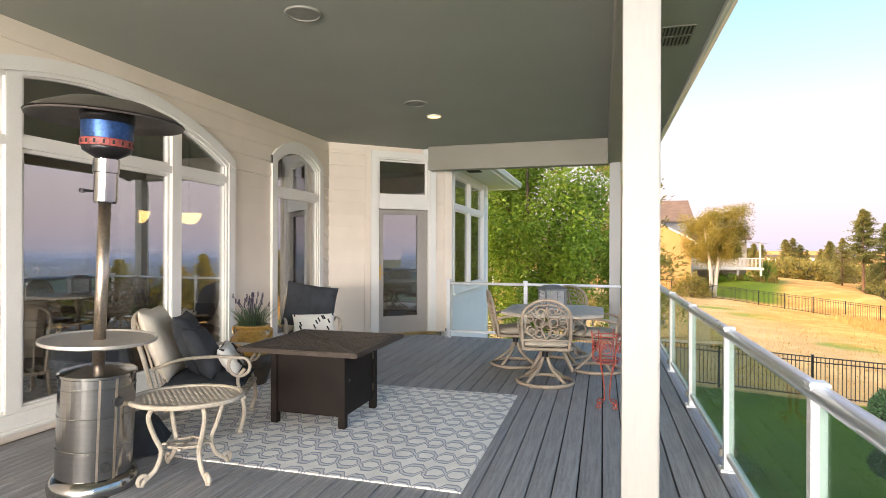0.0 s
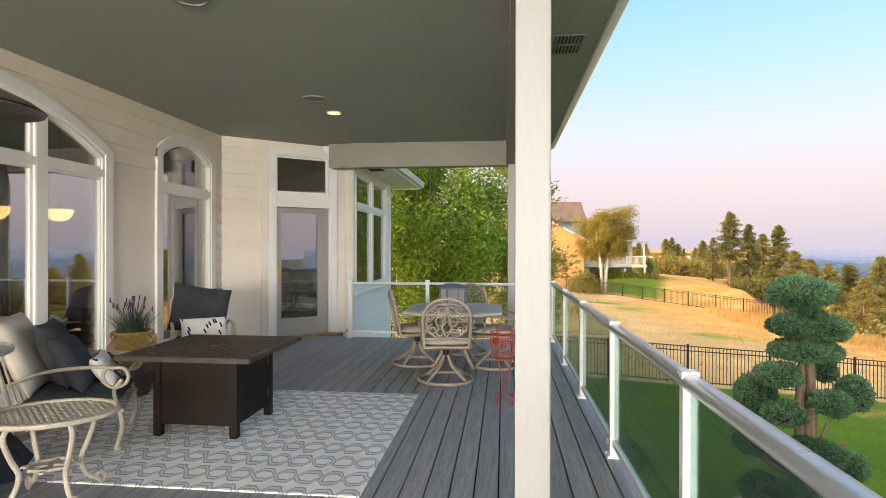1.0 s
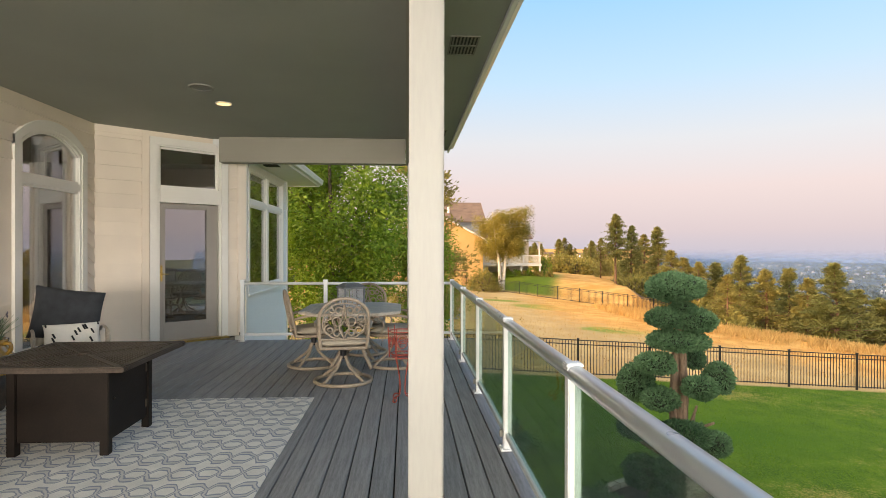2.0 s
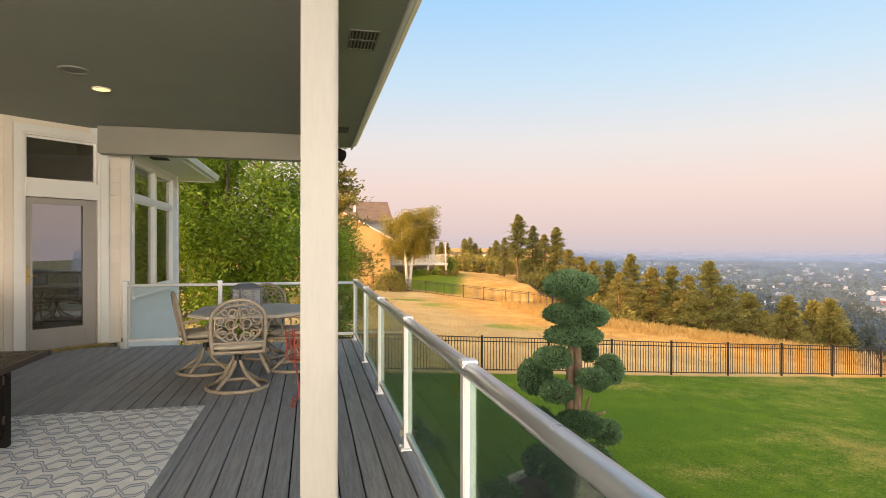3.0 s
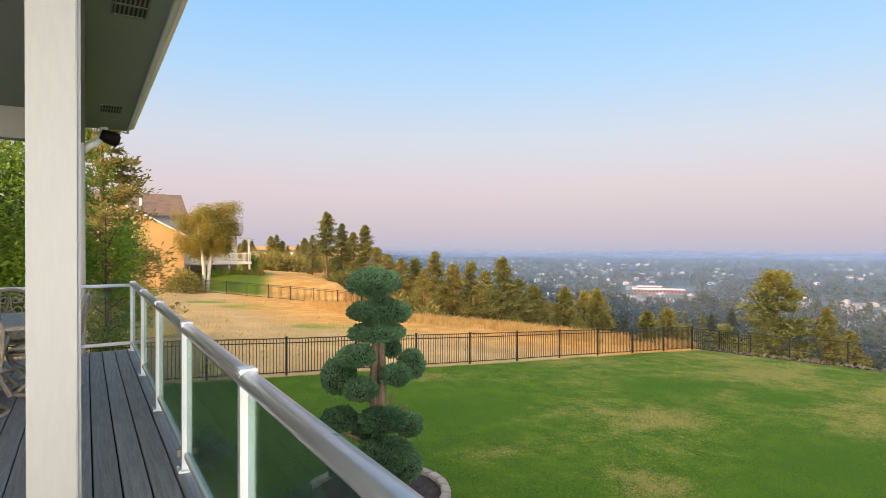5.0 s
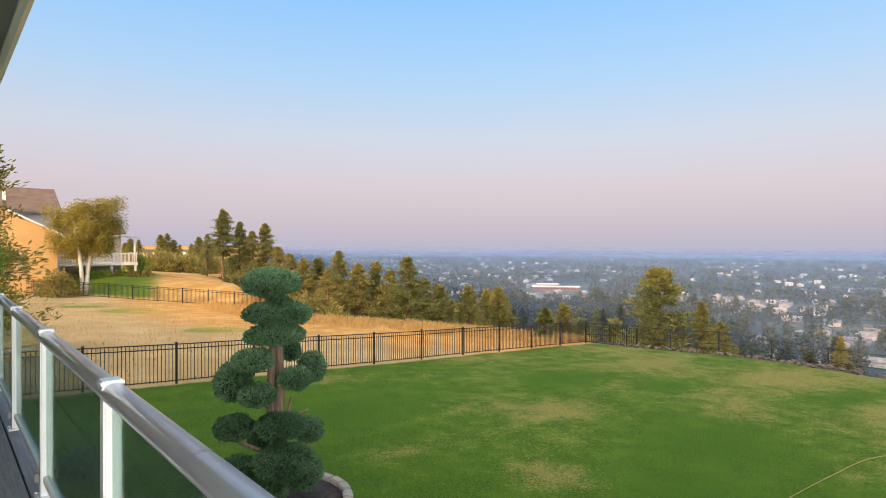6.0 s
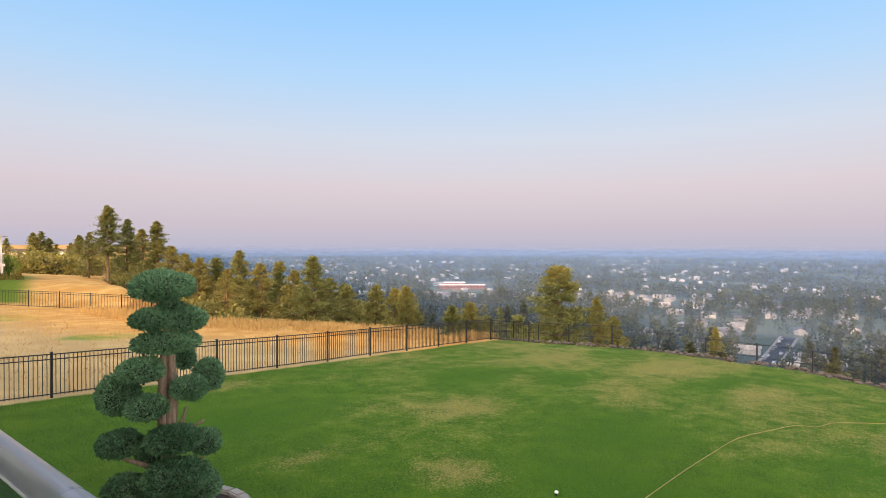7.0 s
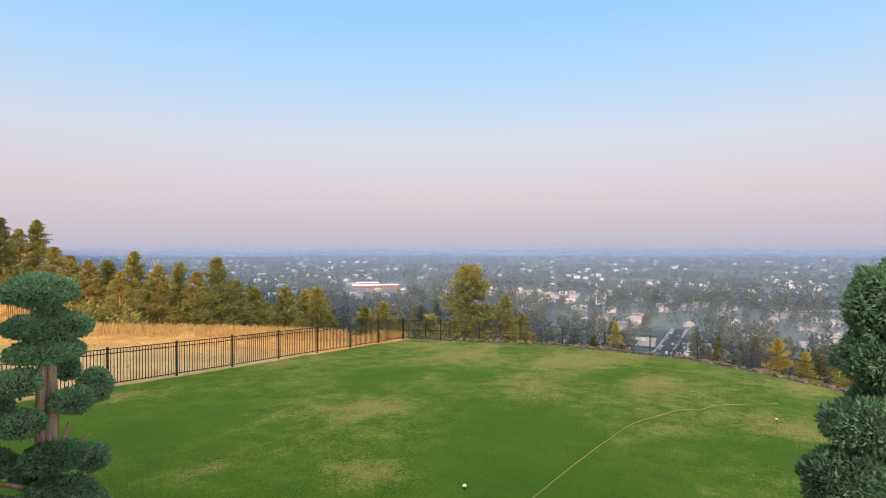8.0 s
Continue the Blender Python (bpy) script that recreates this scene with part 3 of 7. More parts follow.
def ground_z(x, y):
    d = crest_out(x, y)
    z = hill(x, y)
    if d > 0:
        z = max(VALLEY + 3 * noise.noise((x * 0.004, y * 0.004, 0)), z - 0.10 * min(d, 1.0) - 0.66 * max(0.0, d - 0.6))
    if z > VALLEY + 5:
        z += 0.03 * noise.noise((x * 0.35, y * 0.35, 3.0))
    return z
def ground_material():
    m = bpy.data.materials.new("lawn_and_dry_grass")
    m.use_nodes = True
    n, l = m.node_tree.nodes, m.node_tree.links
    b = n["Principled BSDF"]
    b.inputs["Roughness"].default_value = 0.9
    b.inputs["Specular IOR Level"].default_value = 0.15
    geo = n.new("ShaderNodeNewGeometry")
    sep = n.new("ShaderNodeSeparateXYZ")
    l.new(geo.outputs["Position"], sep.inputs[0])

    def noise_tex(scale, detail=5, rough=0.6, stretch=None):
        t = n.new("ShaderNodeTexNoise")
        t.inputs["Scale"].default_value, t.inputs["Detail"].default_value, t.inputs["Roughness"].default_value = scale, detail, rough
        if stretch:
            mp = n.new("ShaderNodeMapping")
            mp.inputs["Scale"].default_value = stretch
            l.new(geo.outputs["Position"], mp.inputs[0])
            l.new(mp.outputs[0], t.inputs[0])
        else:
            l.new(geo.outputs["Position"], t.inputs[0])
        return t.outputs[0]

    def ramp(src, lo, hi):
        r = n.new("ShaderNodeMapRange")
        r.interpolation_type = "SMOOTHSTEP"
        r.inputs[1].default_value, r.inputs[2].default_value = lo, hi
        l.new(src, r.inputs[0])
        return r.outputs[0]

    def mix(f, a, c):
        x = n.new("ShaderNodeMix")
        x.data_type = "RGBA"
        l.new(f, x.inputs[0])
        for i, v in ((6, a), (7, c)):
            if isinstance(v, tuple):
                x.inputs[i].default_value = (*v, 1)
            else:
                l.new(v, x.inputs[i])
        return x.outputs[2]

    def math_(op, a, c):
        x = n.new("ShaderNodeMath")
        x.operation = op
        for i, v in ((0, a), (1, c)):
            if isinstance(v, (int, float)):
                x.inputs[i].default_value = v
            else:
                l.new(v, x.inputs[i])
        return x.outputs[0]

    blade = noise_tex(22, 5, 0.8)
    mid = noise_tex(1.3, 4)
    fleck = noise_tex(5.5, 4, 0.7)
    wide = noise_tex(0.16, 5, 0.55, (0.75, 1.6, 1.0))
    green = mix(ramp(blade, 0.3, 0.7), (0.015, 0.054, 0.003), (0.090, 0.166, 0.008))
    green = mix(ramp(mid, 0.35, 0.75), green, (0.082, 0.148, 0.007))
    straw = mix(ramp(blade, 0.3, 0.7), (0.20, 0.160, 0.045), (0.37, 0.29, 0.095))
    # dry patches: they grow towards the outer lawn
    far_x = ramp(sep.outputs["X"], 4.0, 30.0)
    patch = math_("ADD", math_("ADD", wide, math_("MULTIPLY", far_x, 0.17)), math_("MULTIPLY", math_("SUBTRACT", mid, 0.5), 0.50))
    patch = math_("ADD", patch, math_("MULTIPLY", math_("SUBTRACT", fleck, 0.5), 0.60))
    patch = math_("ADD", patch, math_("MULTIPLY", math_("SUBTRACT", blade, 0.5), 0.62))
    # worn spots in the lawn, greener spots in the field: an oval each
    def spots(places):
        total = None
        for px, py, rx, ry in places:
            ex, ey = math_("DIVIDE", math_("SUBTRACT", sep.outputs["X"], px), rx), math_("DIVIDE", math_("SUBTRACT", sep.outputs["Y"], py), ry)
            d = math_("SUBTRACT", 1.0, math_("SQRT", math_("ADD", math_("MULTIPLY", ex, ex), math_("MULTIPLY", ey, ey)), 0.0))
            d = math_("MAXIMUM", d, 0.0)
            total = d if total is None else math_("MAXIMUM", total, d)
        return total

    worn = spots(((9.1, 7.1, 1.2, 2.0), (19.2, 7.6, 4.6, 2.6), (18.4, 0.3, 3.0, 2.2), (13.3, 10.9, 2.4, 1.6), (7.4, 10.3, 1.4, 0.8), (9.8, 17.6, 2.2, 1.1), (17.0, 18.2, 6.0, 1.0), (24.0, 14.0, 5.0, 3.0), (25.0, -0.6, 3.5, 2.0), (22.5, 4.5, 3.0, 1.5), (25.5, 9.0, 3.5, 3.0)))
    lush = spots(((10.5, 5.0, 2.5, 3.5), (14.0, 6.5, 3.0, 2.2), (8.0, 13.5, 4.0, 2.5), (17.5, 13.5, 3.5, 1.8), (20.0, 10.5, 2.5, 1.2), (15.5, 1.0, 3.0, 2.0), (23.5, 5.8, 2.5, 0.9)))
    patch = math_("ADD", patch, math_("MULTIPLY", worn, 0.27))
    patch = math_("SUBTRACT", patch, math_("MULTIPLY", lush, 0.18))
    green = mix(ramp(math_("ADD", lush, math_("MULTIPLY", math_("SUBTRACT", mid, 0.5), 0.9)), 0.0, 1.4), green, (0.040, 0.104, 0.004))
    lawn = mix(math_("MULTIPLY", ramp(patch, 0.58, 0.90), 0.66), green, straw)
    field = mix(ramp(noise_tex(0.35, 5), 0.35, 0.7), (0.42, 0.29, 0.13), (0.58, 0.42, 0.20))
    field = mix(ramp(blade, 0.35, 0.75), field, (0.36, 0.25, 0.11))
    tuft = ramp(noise_tex(0.11, 3, 0.5, (0.6, 1.6, 1.0)), 0.62, 0.72)
    field = mix(math_("MAXIMUM", math_("MULTIPLY", tuft, 0.35), ramp(math_("ADD", spots(((11.8, 43.1, 4.6, 2.8), (12.2, 31.5, 3.0, 1.6), (8.0, 47.0, 2.0, 1.2))), math_("MULTIPLY", math_("SUBTRACT", mid, 0.5), 0.5)), 0.06, 0.36)), field, (0.15, 0.23, 0.035))
    # Dry wild grass; the low sun's orange is mixed into its colour.
    wild_sunlit = mix(ramp(noise_tex(0.6, 5), 0.35, 0.7), (0.49, 0.245, 0.060), (0.64, 0.38, 0.125))
    # the strip along the crest is wilder; x of the crest differs, so the blend is loose
    crest = n.new("ShaderNodeAttribute")
    crest.attribute_name = "crest"
    field = mix(ramp(math_("ADD", crest.outputs["Fac"], math_("MULTIPLY", math_("SUBTRACT", mid, 0.5), 6.0)), -11.0, -6.0), field, wild_sunlit)
    edge = math_("ADD", sep.outputs["Y"], math_("MULTIPLY", math_("SUBTRACT", mid, 0.5), 0.5))
    hilltop = mix(ramp(edge, 18.75, 19.05), lawn, field)
    yard = mix(ramp(blade, 0.3, 0.7), (0.08, 0.13, 0.010), (0.16, 0.22, 0.020))
    is_yard = math_("MULTIPLY", ramp(math_("ADD", math_("MULTIPLY", sep.outputs["Y"], 0.573), math_("MULTIPLY", sep.outputs["X"], 0.82)), 41.0, 42.0), ramp(crest.outputs["Fac"], -2.0, -5.0))
    east_side = ramp(math_("ADD", math_("SUBTRACT", sep.outputs["X"], math_("MULTIPLY", sep.outputs["Y"], 0.306)), mid), -0.4, -2.6)
    is_yard = math_("MULTIPLY", is_yard, east_side)
    hilltop = mix(ramp(sep.outputs["Y"], 74.0, 84.0), hilltop, wild_sunlit)
    hilltop = mix(math_("MULTIPLY", is_yard, ramp(sep.outputs["Y"], 80.0, 68.0)), hilltop, yard)
    slope = mix(ramp(noise_tex(0.5, 5), 0.35, 0.7), (0.20, 0.14, 0.06), (0.36, 0.24, 0.09))
    slope = mix(ramp(crest.outputs["Fac"], 3.0, 1.5), slope, (0.085, 0.060, 0.045))
    near_lawn = ramp(sep.outputs["Y"], 24.0, 20.0)
    start = math_("ADD", crest.outputs["Fac"], math_("MULTIPLY", near_lawn, 0.9))
    hilltop = mix(ramp(start, 0.5, 0.9), hilltop, slope)
    town = mix(ramp(noise_tex(0.012, 6), 0.4, 0.62), (0.045, 0.065, 0.05), (0.13, 0.14, 0.09))
    town = mix(ramp(noise_tex(0.05, 4), 0.55, 0.75), town, (0.22, 0.20, 0.15))
    all_ = mix(ramp(sep.outputs["Z"], -40.0, -55.0), hilltop, town)
    l.new(all_, b.inputs["Base Color"])
    bump = n.new("ShaderNodeBump")
    bump.inputs["Strength"].default_value, bump.inputs["Distance"].default_value = 0.6, 0.03
    l.new(blade, bump.inputs["Height"])
    l.new(bump.outputs[0], b.inputs["Normal"])
    return m


def build_ground():
    radii = [0.0] + [1.2 * 1.052 ** k for k in range(166)]
    radii = [r for r in radii if r < 2900] + [2980.0]
    seg = 320
    verts, crest = [(4.0, 4.0, ground_z(4, 4))], [crest_out(4, 4)]
    for r in radii[1:]:
        for k in range(seg):
            a = 2 * math.pi * k / seg
            x, y = 4 + r * math.cos(a), 4 + r * math.sin(a)
            verts.append((x, y, ground_z(x, y)))
            crest.append(crest_out(x, y))
    faces = [(0, 1 + k, 1 + (k + 1) % seg) for k in range(seg)]
    for j in range(len(radii) - 2):
        a, b = 1 + j * seg, 1 + (j + 1) * seg
        for k in range(seg):
            faces.append((a + k, b + k, b + (k + 1) % seg, a + (k + 1) % seg))
    ob = raw_mesh("ground", verts, faces, ground_material(), True)
    at = ob.data.attributes.new("crest", "FLOAT", "POINT")
    at.data.foreach_set("value", crest)
    tagged(ob, "green lawn with dry patches, tan field and valley floor", "ground", kind="structure")


build_ground()

# ---- iron fence round the lawn ----
def fence_panel_mesh(length, height, gap=0.105):
    bm = bmesh.new()
    n = int(length / gap)
    for i in range(1, n):
        u = length * i / n
        box(bm, u - 0.008, u + 0.008, -0.008, 0.008, 0.06, height - 0.03)
    return bm


def iron_fence(label, pts, height, gap=0.105, pickets=True):
    """Posts, three rails a panel and pickets, from point to point on the ground."""
    f = thing("iron_fence", pose(*pts[0]), label, "fence", kind="structure")
    o = Vector(pts[0])
    for i, p in enumerate(pts):
        bm = bmesh.new()
        box(bm, -0.030, 0.030, -0.030, 0.030, -0.25, height + 0.03, 0.004)
        box(bm, -0.038, 0.038, -0.038, 0.038, height + 0.03, height + 0.05, 0.004)
        post = part("post", bm, M_IRON, f)
        post.location = Vector(p) - o
    for p, q in zip(pts, pts[1:]):
        p, q = Vector(p) - o, Vector(q) - o
        d = q - p
        side = Vector((-d.y, d.x, 0)).normalized()
        for z in (0.10, height - 0.16, height - 0.02) if pickets else (0.5, height - 0.02):
            bm = bmesh.new()
            tube(bm, [p + Vector((0, 0, z)), q + Vector((0, 0, z))], 0.016, 4)
            part("rail", bm, M_IRON, f)
        if pickets:
            n = int(d.length / gap)
            bm = bmesh.new()
            for i in range(1, n):
                c = p + d * (i / n)
                box(bm, c.x - 0.008, c.x + 0.008, c.y - 0.008, c.y + 0.008, c.z + 0.06, c.z + height - 0.015)
            part("pickets", bm, M_IRON, f)
    return f


FY = 19.07
row = [(5.753 + 2.435 * k, FY, ground_z(5.753 + 2.435 * k, FY)) for k in range(-5, 10)]
iron_fence("black iron picket fence across the end of the lawn", row, 1.22)
corner_run = [(27.668, FY, ground_z(27.668, FY)), (28.75, 18.2, ground_z(28.75, 18.2) - 0.12), (30.05, 17.25, ground_z(30.05, 17.25) - 0.10)]
iron_fence("black iron picket fence stepping down past the corner", corner_run, 1.18)
# ---- materials of the things ----
M_CAST = material("champagne_cast_aluminium", (0.45, 0.385, 0.305), 0.5, metal=0.1, vary=0.2, scale=7, fine=60, bump=0.15, bump_scale=60)
M_CASTDARK = material("tan_cast_aluminium", (0.33, 0.265, 0.20), 0.5, metal=0.1, vary=0.2, scale=7, fine=60, bump=0.15, bump_scale=60)
M_BRONZE = material("dark_bronze_powder_coat", (0.012, 0.008, 0.006), 0.55, metal=0.0, spec=0.18, vary=0.25, scale=5, fine=90, bump=0.08)
M_BRONZETOP = material("bronze_cast_top", (0.062, 0.046, 0.036), 0.5, metal=0.1, spec=0.3, vary=0.25, scale=6, fine=70)
M_CHARCOAL = material("charcoal_canvas", (0.040, 0.043, 0.050), 0.92, vary=0.25, scale=9, fine=220, bump=0.3, bump_scale=300)
M_CREAM = material("cream_canvas", (0.62, 0.55, 0.45), 0.9, vary=0.10, scale=7, fine=220, bump=0.25, bump_scale=300)
M_WHITECLOTH = material("white_cotton", (0.78, 0.75, 0.70), 0.9, vary=0.06, scale=8, fine=200, bump=0.25, bump_scale=250)
M_BLACKCLOTH = material("black_cotton", (0.015, 0.015, 0.017), 0.9, vary=0.2)
M_BEIGE = material("beige_seat_canvas", (0.42, 0.37, 0.30), 0.92, vary=0.12, scale=8, fine=200, bump=0.25, bump_scale=280)
M_STEEL = material("brushed_stainless_steel", (0.40, 0.39, 0.375), 0.16, metal=1.0, vary=0.08, scale=4, fine=40, stretch=(1, 1, 14))
M_STEELDARK = material("heat_darkened_steel", (0.035, 0.033, 0.035), 0.35, metal=0.7, vary=0.3)
M_STEELPOLE = material("tarnished_steel_tube", (0.58, 0.49, 0.40), 0.34, metal=1.0, vary=0.2, scale=3)
M_TRAY = material("satin_steel_tray", (0.60, 0.56, 0.51), 0.38, metal=0.7, vary=0.08, scale=5)
M_DOME = material("heater_dome_aluminium", (0.32, 0.29, 0.26), 0.42, metal=0.9, vary=0.12)
M_BLUE = material("blue_heated_screen", (0.03, 0.08, 0.22), 0.35, metal=0.6, vary=0.4, scale=14)
M_REDBAND = material("rust_red_band", (0.28, 0.06, 0.05), 0.5, vary=0.4, scale=20)
M_GLAZE = material("ochre_glaze", (0.34, 0.19, 0.035), 0.22, vary=0.3, scale=5, fine=30, coat=0.6)
M_POTDARK = material("dark_brown_clay", (0.060, 0.040, 0.025), 0.5, vary=0.35, scale=6, fine=30, bump=0.2)
M_SOIL = material("dark_soil", (0.03, 0.022, 0.015), 1.0, vary=0.4, bump=0.8, bump_scale=60)
M_RED = material("red_wire_enamel", (0.30, 0.055, 0.035), 0.5, vary=0.35, scale=10)
M_STONETOP = material("weathered_cast_table", (0.50, 0.44, 0.365), 0.72, metal=0.1, vary=0.16, scale=5, fine=50, bump=0.25, bump_scale=50)
M_LANTERN = material("grey_lantern_metal", (0.17, 0.18, 0.19), 0.45, metal=0.3, vary=0.15)
M_LANTERNPANEL = material("white_pierced_metal", (0.46, 0.47, 0.50), 0.5, vary=0.1)
M_LAV = leaf_material("lavender_leaf", (0.06, 0.12, 0.05), (0.18, 0.25, 0.13))
M_LAVFLOWER = leaf_material("lavender_flower", (0.07, 0.06, 0.08), (0.15, 0.13, 0.17))


def rug_material():
    """Cream pile with an interlaced grey-blue trellis."""
    m = material("trellis_rug_pile", (0.82, 0.785, 0.735), 0.95, vary=0.10, scale=6, fine=160, bump=0.5, bump_scale=260)
    n, l = m.node_tree.nodes, m.node_tree.links
    b = n["Principled BSDF"]
    base = b.inputs["Base Color"].links[0].from_socket
    co = n.new("ShaderNodeTexCoord")
    wob = n.new("ShaderNodeTexNoise")
    wob.inputs["Scale"].default_value = 7.0
    l.new(co.outputs["Object"], wob.inputs[0])
    sep = n.new("ShaderNodeSeparateXYZ")
    l.new(co.outputs["Object"], sep.inputs[0])

    def op(kind, a, c=0.0, d=None):
        x = n.new("ShaderNodeMath")
        x.operation = kind
        for i, v in enumerate((a, c) if d is None else (a, c, d)):
            if isinstance(v, (int, float)):
                x.inputs[i].default_value = v
            else:
                l.new(v, x.inputs[i])
        return x.outputs[0]

    wob_x = op("MULTIPLY", op("SUBTRACT", wob.outputs[0], 0.5), 0.20)
    u = op("ADD", op("DIVIDE", sep.outputs["X"], 0.30), wob_x)
    v = op("ADD", op("DIVIDE", sep.outputs["Y"], 0.26), wob_x)
    near = None
    wave = op("MULTIPLY", op("MAXIMUM", op("MINIMUM", op("MULTIPLY", op("SINE", op("MULTIPLY", u, 6.2832)), 1.25), 1.0), -1.0), 0.30)
    for s in (1.0, -1.0):
        f = op("ABSOLUTE", op("SUBTRACT", op("FRACT", op("ADD", v, op("MULTIPLY", wave, s))), 0.5))
        near = f if near is None else op("MINIMUM", near, f)
    # each band: two darker edges round a mid-tone core
    core = op("LESS_THAN", near, 0.11)
    edge = op("SUBTRACT", 1.0, op("MINIMUM", op("MULTIPLY", op("ABSOLUTE", op("SUBTRACT", near, 0.082)), 22.0), 1.0))
    edge = op("MINIMUM", op("MULTIPLY", edge, op("ADD", wob.outputs[0], 1.1)), 1.0)
    mix = n.new("ShaderNodeMix")
    mix.data_type = "RGBA"
    mix.inputs[7].default_value = (0.40, 0.39, 0.40, 1)
    l.new(op("MULTIPLY", core, 0.40), mix.inputs[0])
    l.new(base, mix.inputs[6])
    mix2 = n.new("ShaderNodeMix")
    mix2.data_type = "RGBA"
    mix2.inputs[7].default_value = (0.27, 0.30, 0.37, 1)
    l.new(op("MULTIPLY", edge, 0.88), mix2.inputs[0])
    l.new(mix.outputs[2], mix2.inputs[6])
    l.new(mix2.outputs[2], b.inputs["Base Color"])
    return m


M_RUG = rug_material()

# ---- deck boards ----
def board_mesh(width, length):
    bm = bmesh.new()
    w = width / 2
    prof = [(-w, -0.022), (-w, -0.004), (-w + 0.003, 0.0), (w - 0.003, 0.0), (w, -0.004), (w, -0.022)]
    rows = [[bm.verts.new((x, y, z)) for x, z in prof] for y in (0.0, length)]
    for k in range(6):
        bm.faces.new((rows[0][k], rows[0][(k + 1) % 6], rows[1][(k + 1) % 6], rows[1][k]))
    bm.faces.new(rows[0][::-1])
    bm.faces.new(rows[1])
    bmesh.ops.recalc_face_normals(bm, faces=bm.faces)
    me = bpy.data.meshes.new("deck_board")
    bm.to_mesh(me)
    bm.free()
    me.materials.append(M_DECK)
    return me


BOARD = board_mesh(0.1365, 18.77)
x = 0.79
while x > -4.2:
    shared("deck_board", BOARD, deck, pose(x, -9.0, 0.0))
    x -= 0.1455

# ---- the door ----
door = thing("door_1", DOOR_M, "taupe glazed door with a white casing and transom", "door", kind="structure")
bm = bmesh.new()
frame_band(bm, (0.70, 1.86, -0.1, 3.07, 0), 0.0, 0.105, -0.06, -0.036)
part("casing", bm, M_TRIM, door)
bm = bmesh.new()
box(bm, 0.80, 0.84, -0.035, 0.12, 0.0, 2.98)
box(bm, 1.72, 1.76, -0.035, 0.12, 0.0, 2.98)
box(bm, 0.84, 1.72, -0.035, 0.12, 2.94, 2.98)
box(bm, 0.84, 1.72, -0.050, 0.12, 2.11, 2.34, 0.006)
part("door_frame", bm, M_TRIM, door)
bm = bmesh.new()
box(bm, 0.84, 1.72, 0.02, 0.06, 2.34, 2.37)
box(bm, 0.84, 1.72, 0.02, 0.06, 2.91, 2.94)
box(bm, 0.84, 0.87, 0.02, 0.06, 2.37, 2.91)
box(bm, 1.69, 1.72, 0.02, 0.06, 2.37, 2.91)
part("transom_sash", bm, M_TRIM, door)
p = part("transom_pane", box_bm(0.87, 1.69, 0.037, 0.043, 2.37, 2.91), M_GLASSWIN, door, "dark glossy transom pane")
p.visible_shadow = False
bm = bmesh.new()
box(bm, 0.845, 0.90, 0.0, 0.045, 0.03, 2.10, 0.003)
box(bm, 1.56, 1.715, 0.0, 0.045, 0.03, 2.10, 0.003)
box(bm, 0.90, 1.56, 0.0, 0.045, 0.03, 0.30, 0.003)
box(bm, 0.90, 1.56, 0.0, 0.045, 2.03, 2.10, 0.003)
leaf = part("door_leaf", bm, M_DOOR, door, "taupe painted door leaf")
p = part("glass", box_bm(0.90, 1.56, 0.020, 0.026, 0.30, 2.03), M_GLASSWIN, leaf, "tall glossy glass light")
p.visible_shadow = False
bm = bmesh.new()
box(bm, 0.895, 0.925, -0.008, 0.0, 0.30, 2.03)
box(bm, 1.535, 1.565, -0.008, 0.0, 0.30, 2.03)
box(bm, 0.925, 1.535, -0.008, 0.0, 0.28, 0.31)
box(bm, 0.925, 1.535, -0.008, 0.0, 2.02, 2.05)
part("glazing_bead", bm, M_DOOR, leaf)
bm = bmesh.new()
box(bm, 0.858, 0.888, -0.012, 0.0, 0.93, 1.17, 0.004)
tube(bm, [(0.873, -0.01, 1.04), (0.873, -0.05, 1.04), (0.885, -0.055, 1.04), (0.97, -0.052, 1.035)], 0.008, 8)
part("door_handle", bm, M_BRASS, leaf, "brass lever handle")
part("threshold", box_bm(0.72, 1.84, -0.16, 0.10, -0.001, 0.03, 0.005), M_BRASS, door, "worn brass threshold")

# ---- ceiling fixtures, vents ----
def ceiling_disc(name, x, y, r, label, cat, mat_in, mat_ring, group=""):
    t = thing(name, pose(x, y, CEIL), label, cat, group)
    part("ring", lathe(bmesh.new(), [(r * 0.82, -0.002), (r * 0.84, -0.014), (r * 0.96, -0.012), (r, 0.0)], 40, cap=False), mat_ring, t)
    part("face", lathe(bmesh.new(), [(0.0, -0.006), (r * 0.83, -0.006), (r * 0.83, 0.0)], 40, cap=False), mat_in, t)
    return t


ceiling_disc("ceiling_speaker", -2.12, 7.01, 0.135, "round beige speaker grille set flush in the ceiling", "speaker", M_SPEAKER, M_SPEAKER, "ceiling speakers")
ceiling_disc("ceiling_speaker", -2.10, 4.42, 0.135, "round beige speaker grille set flush in the ceiling", "speaker", M_SPEAKER, M_SPEAKER, "ceiling speakers")
ceiling_disc("recessed_light", -2.10, 7.68, 0.095, "lit warm recessed downlight in the porch ceiling", "lamp", M_LAMP, M_TRIM)


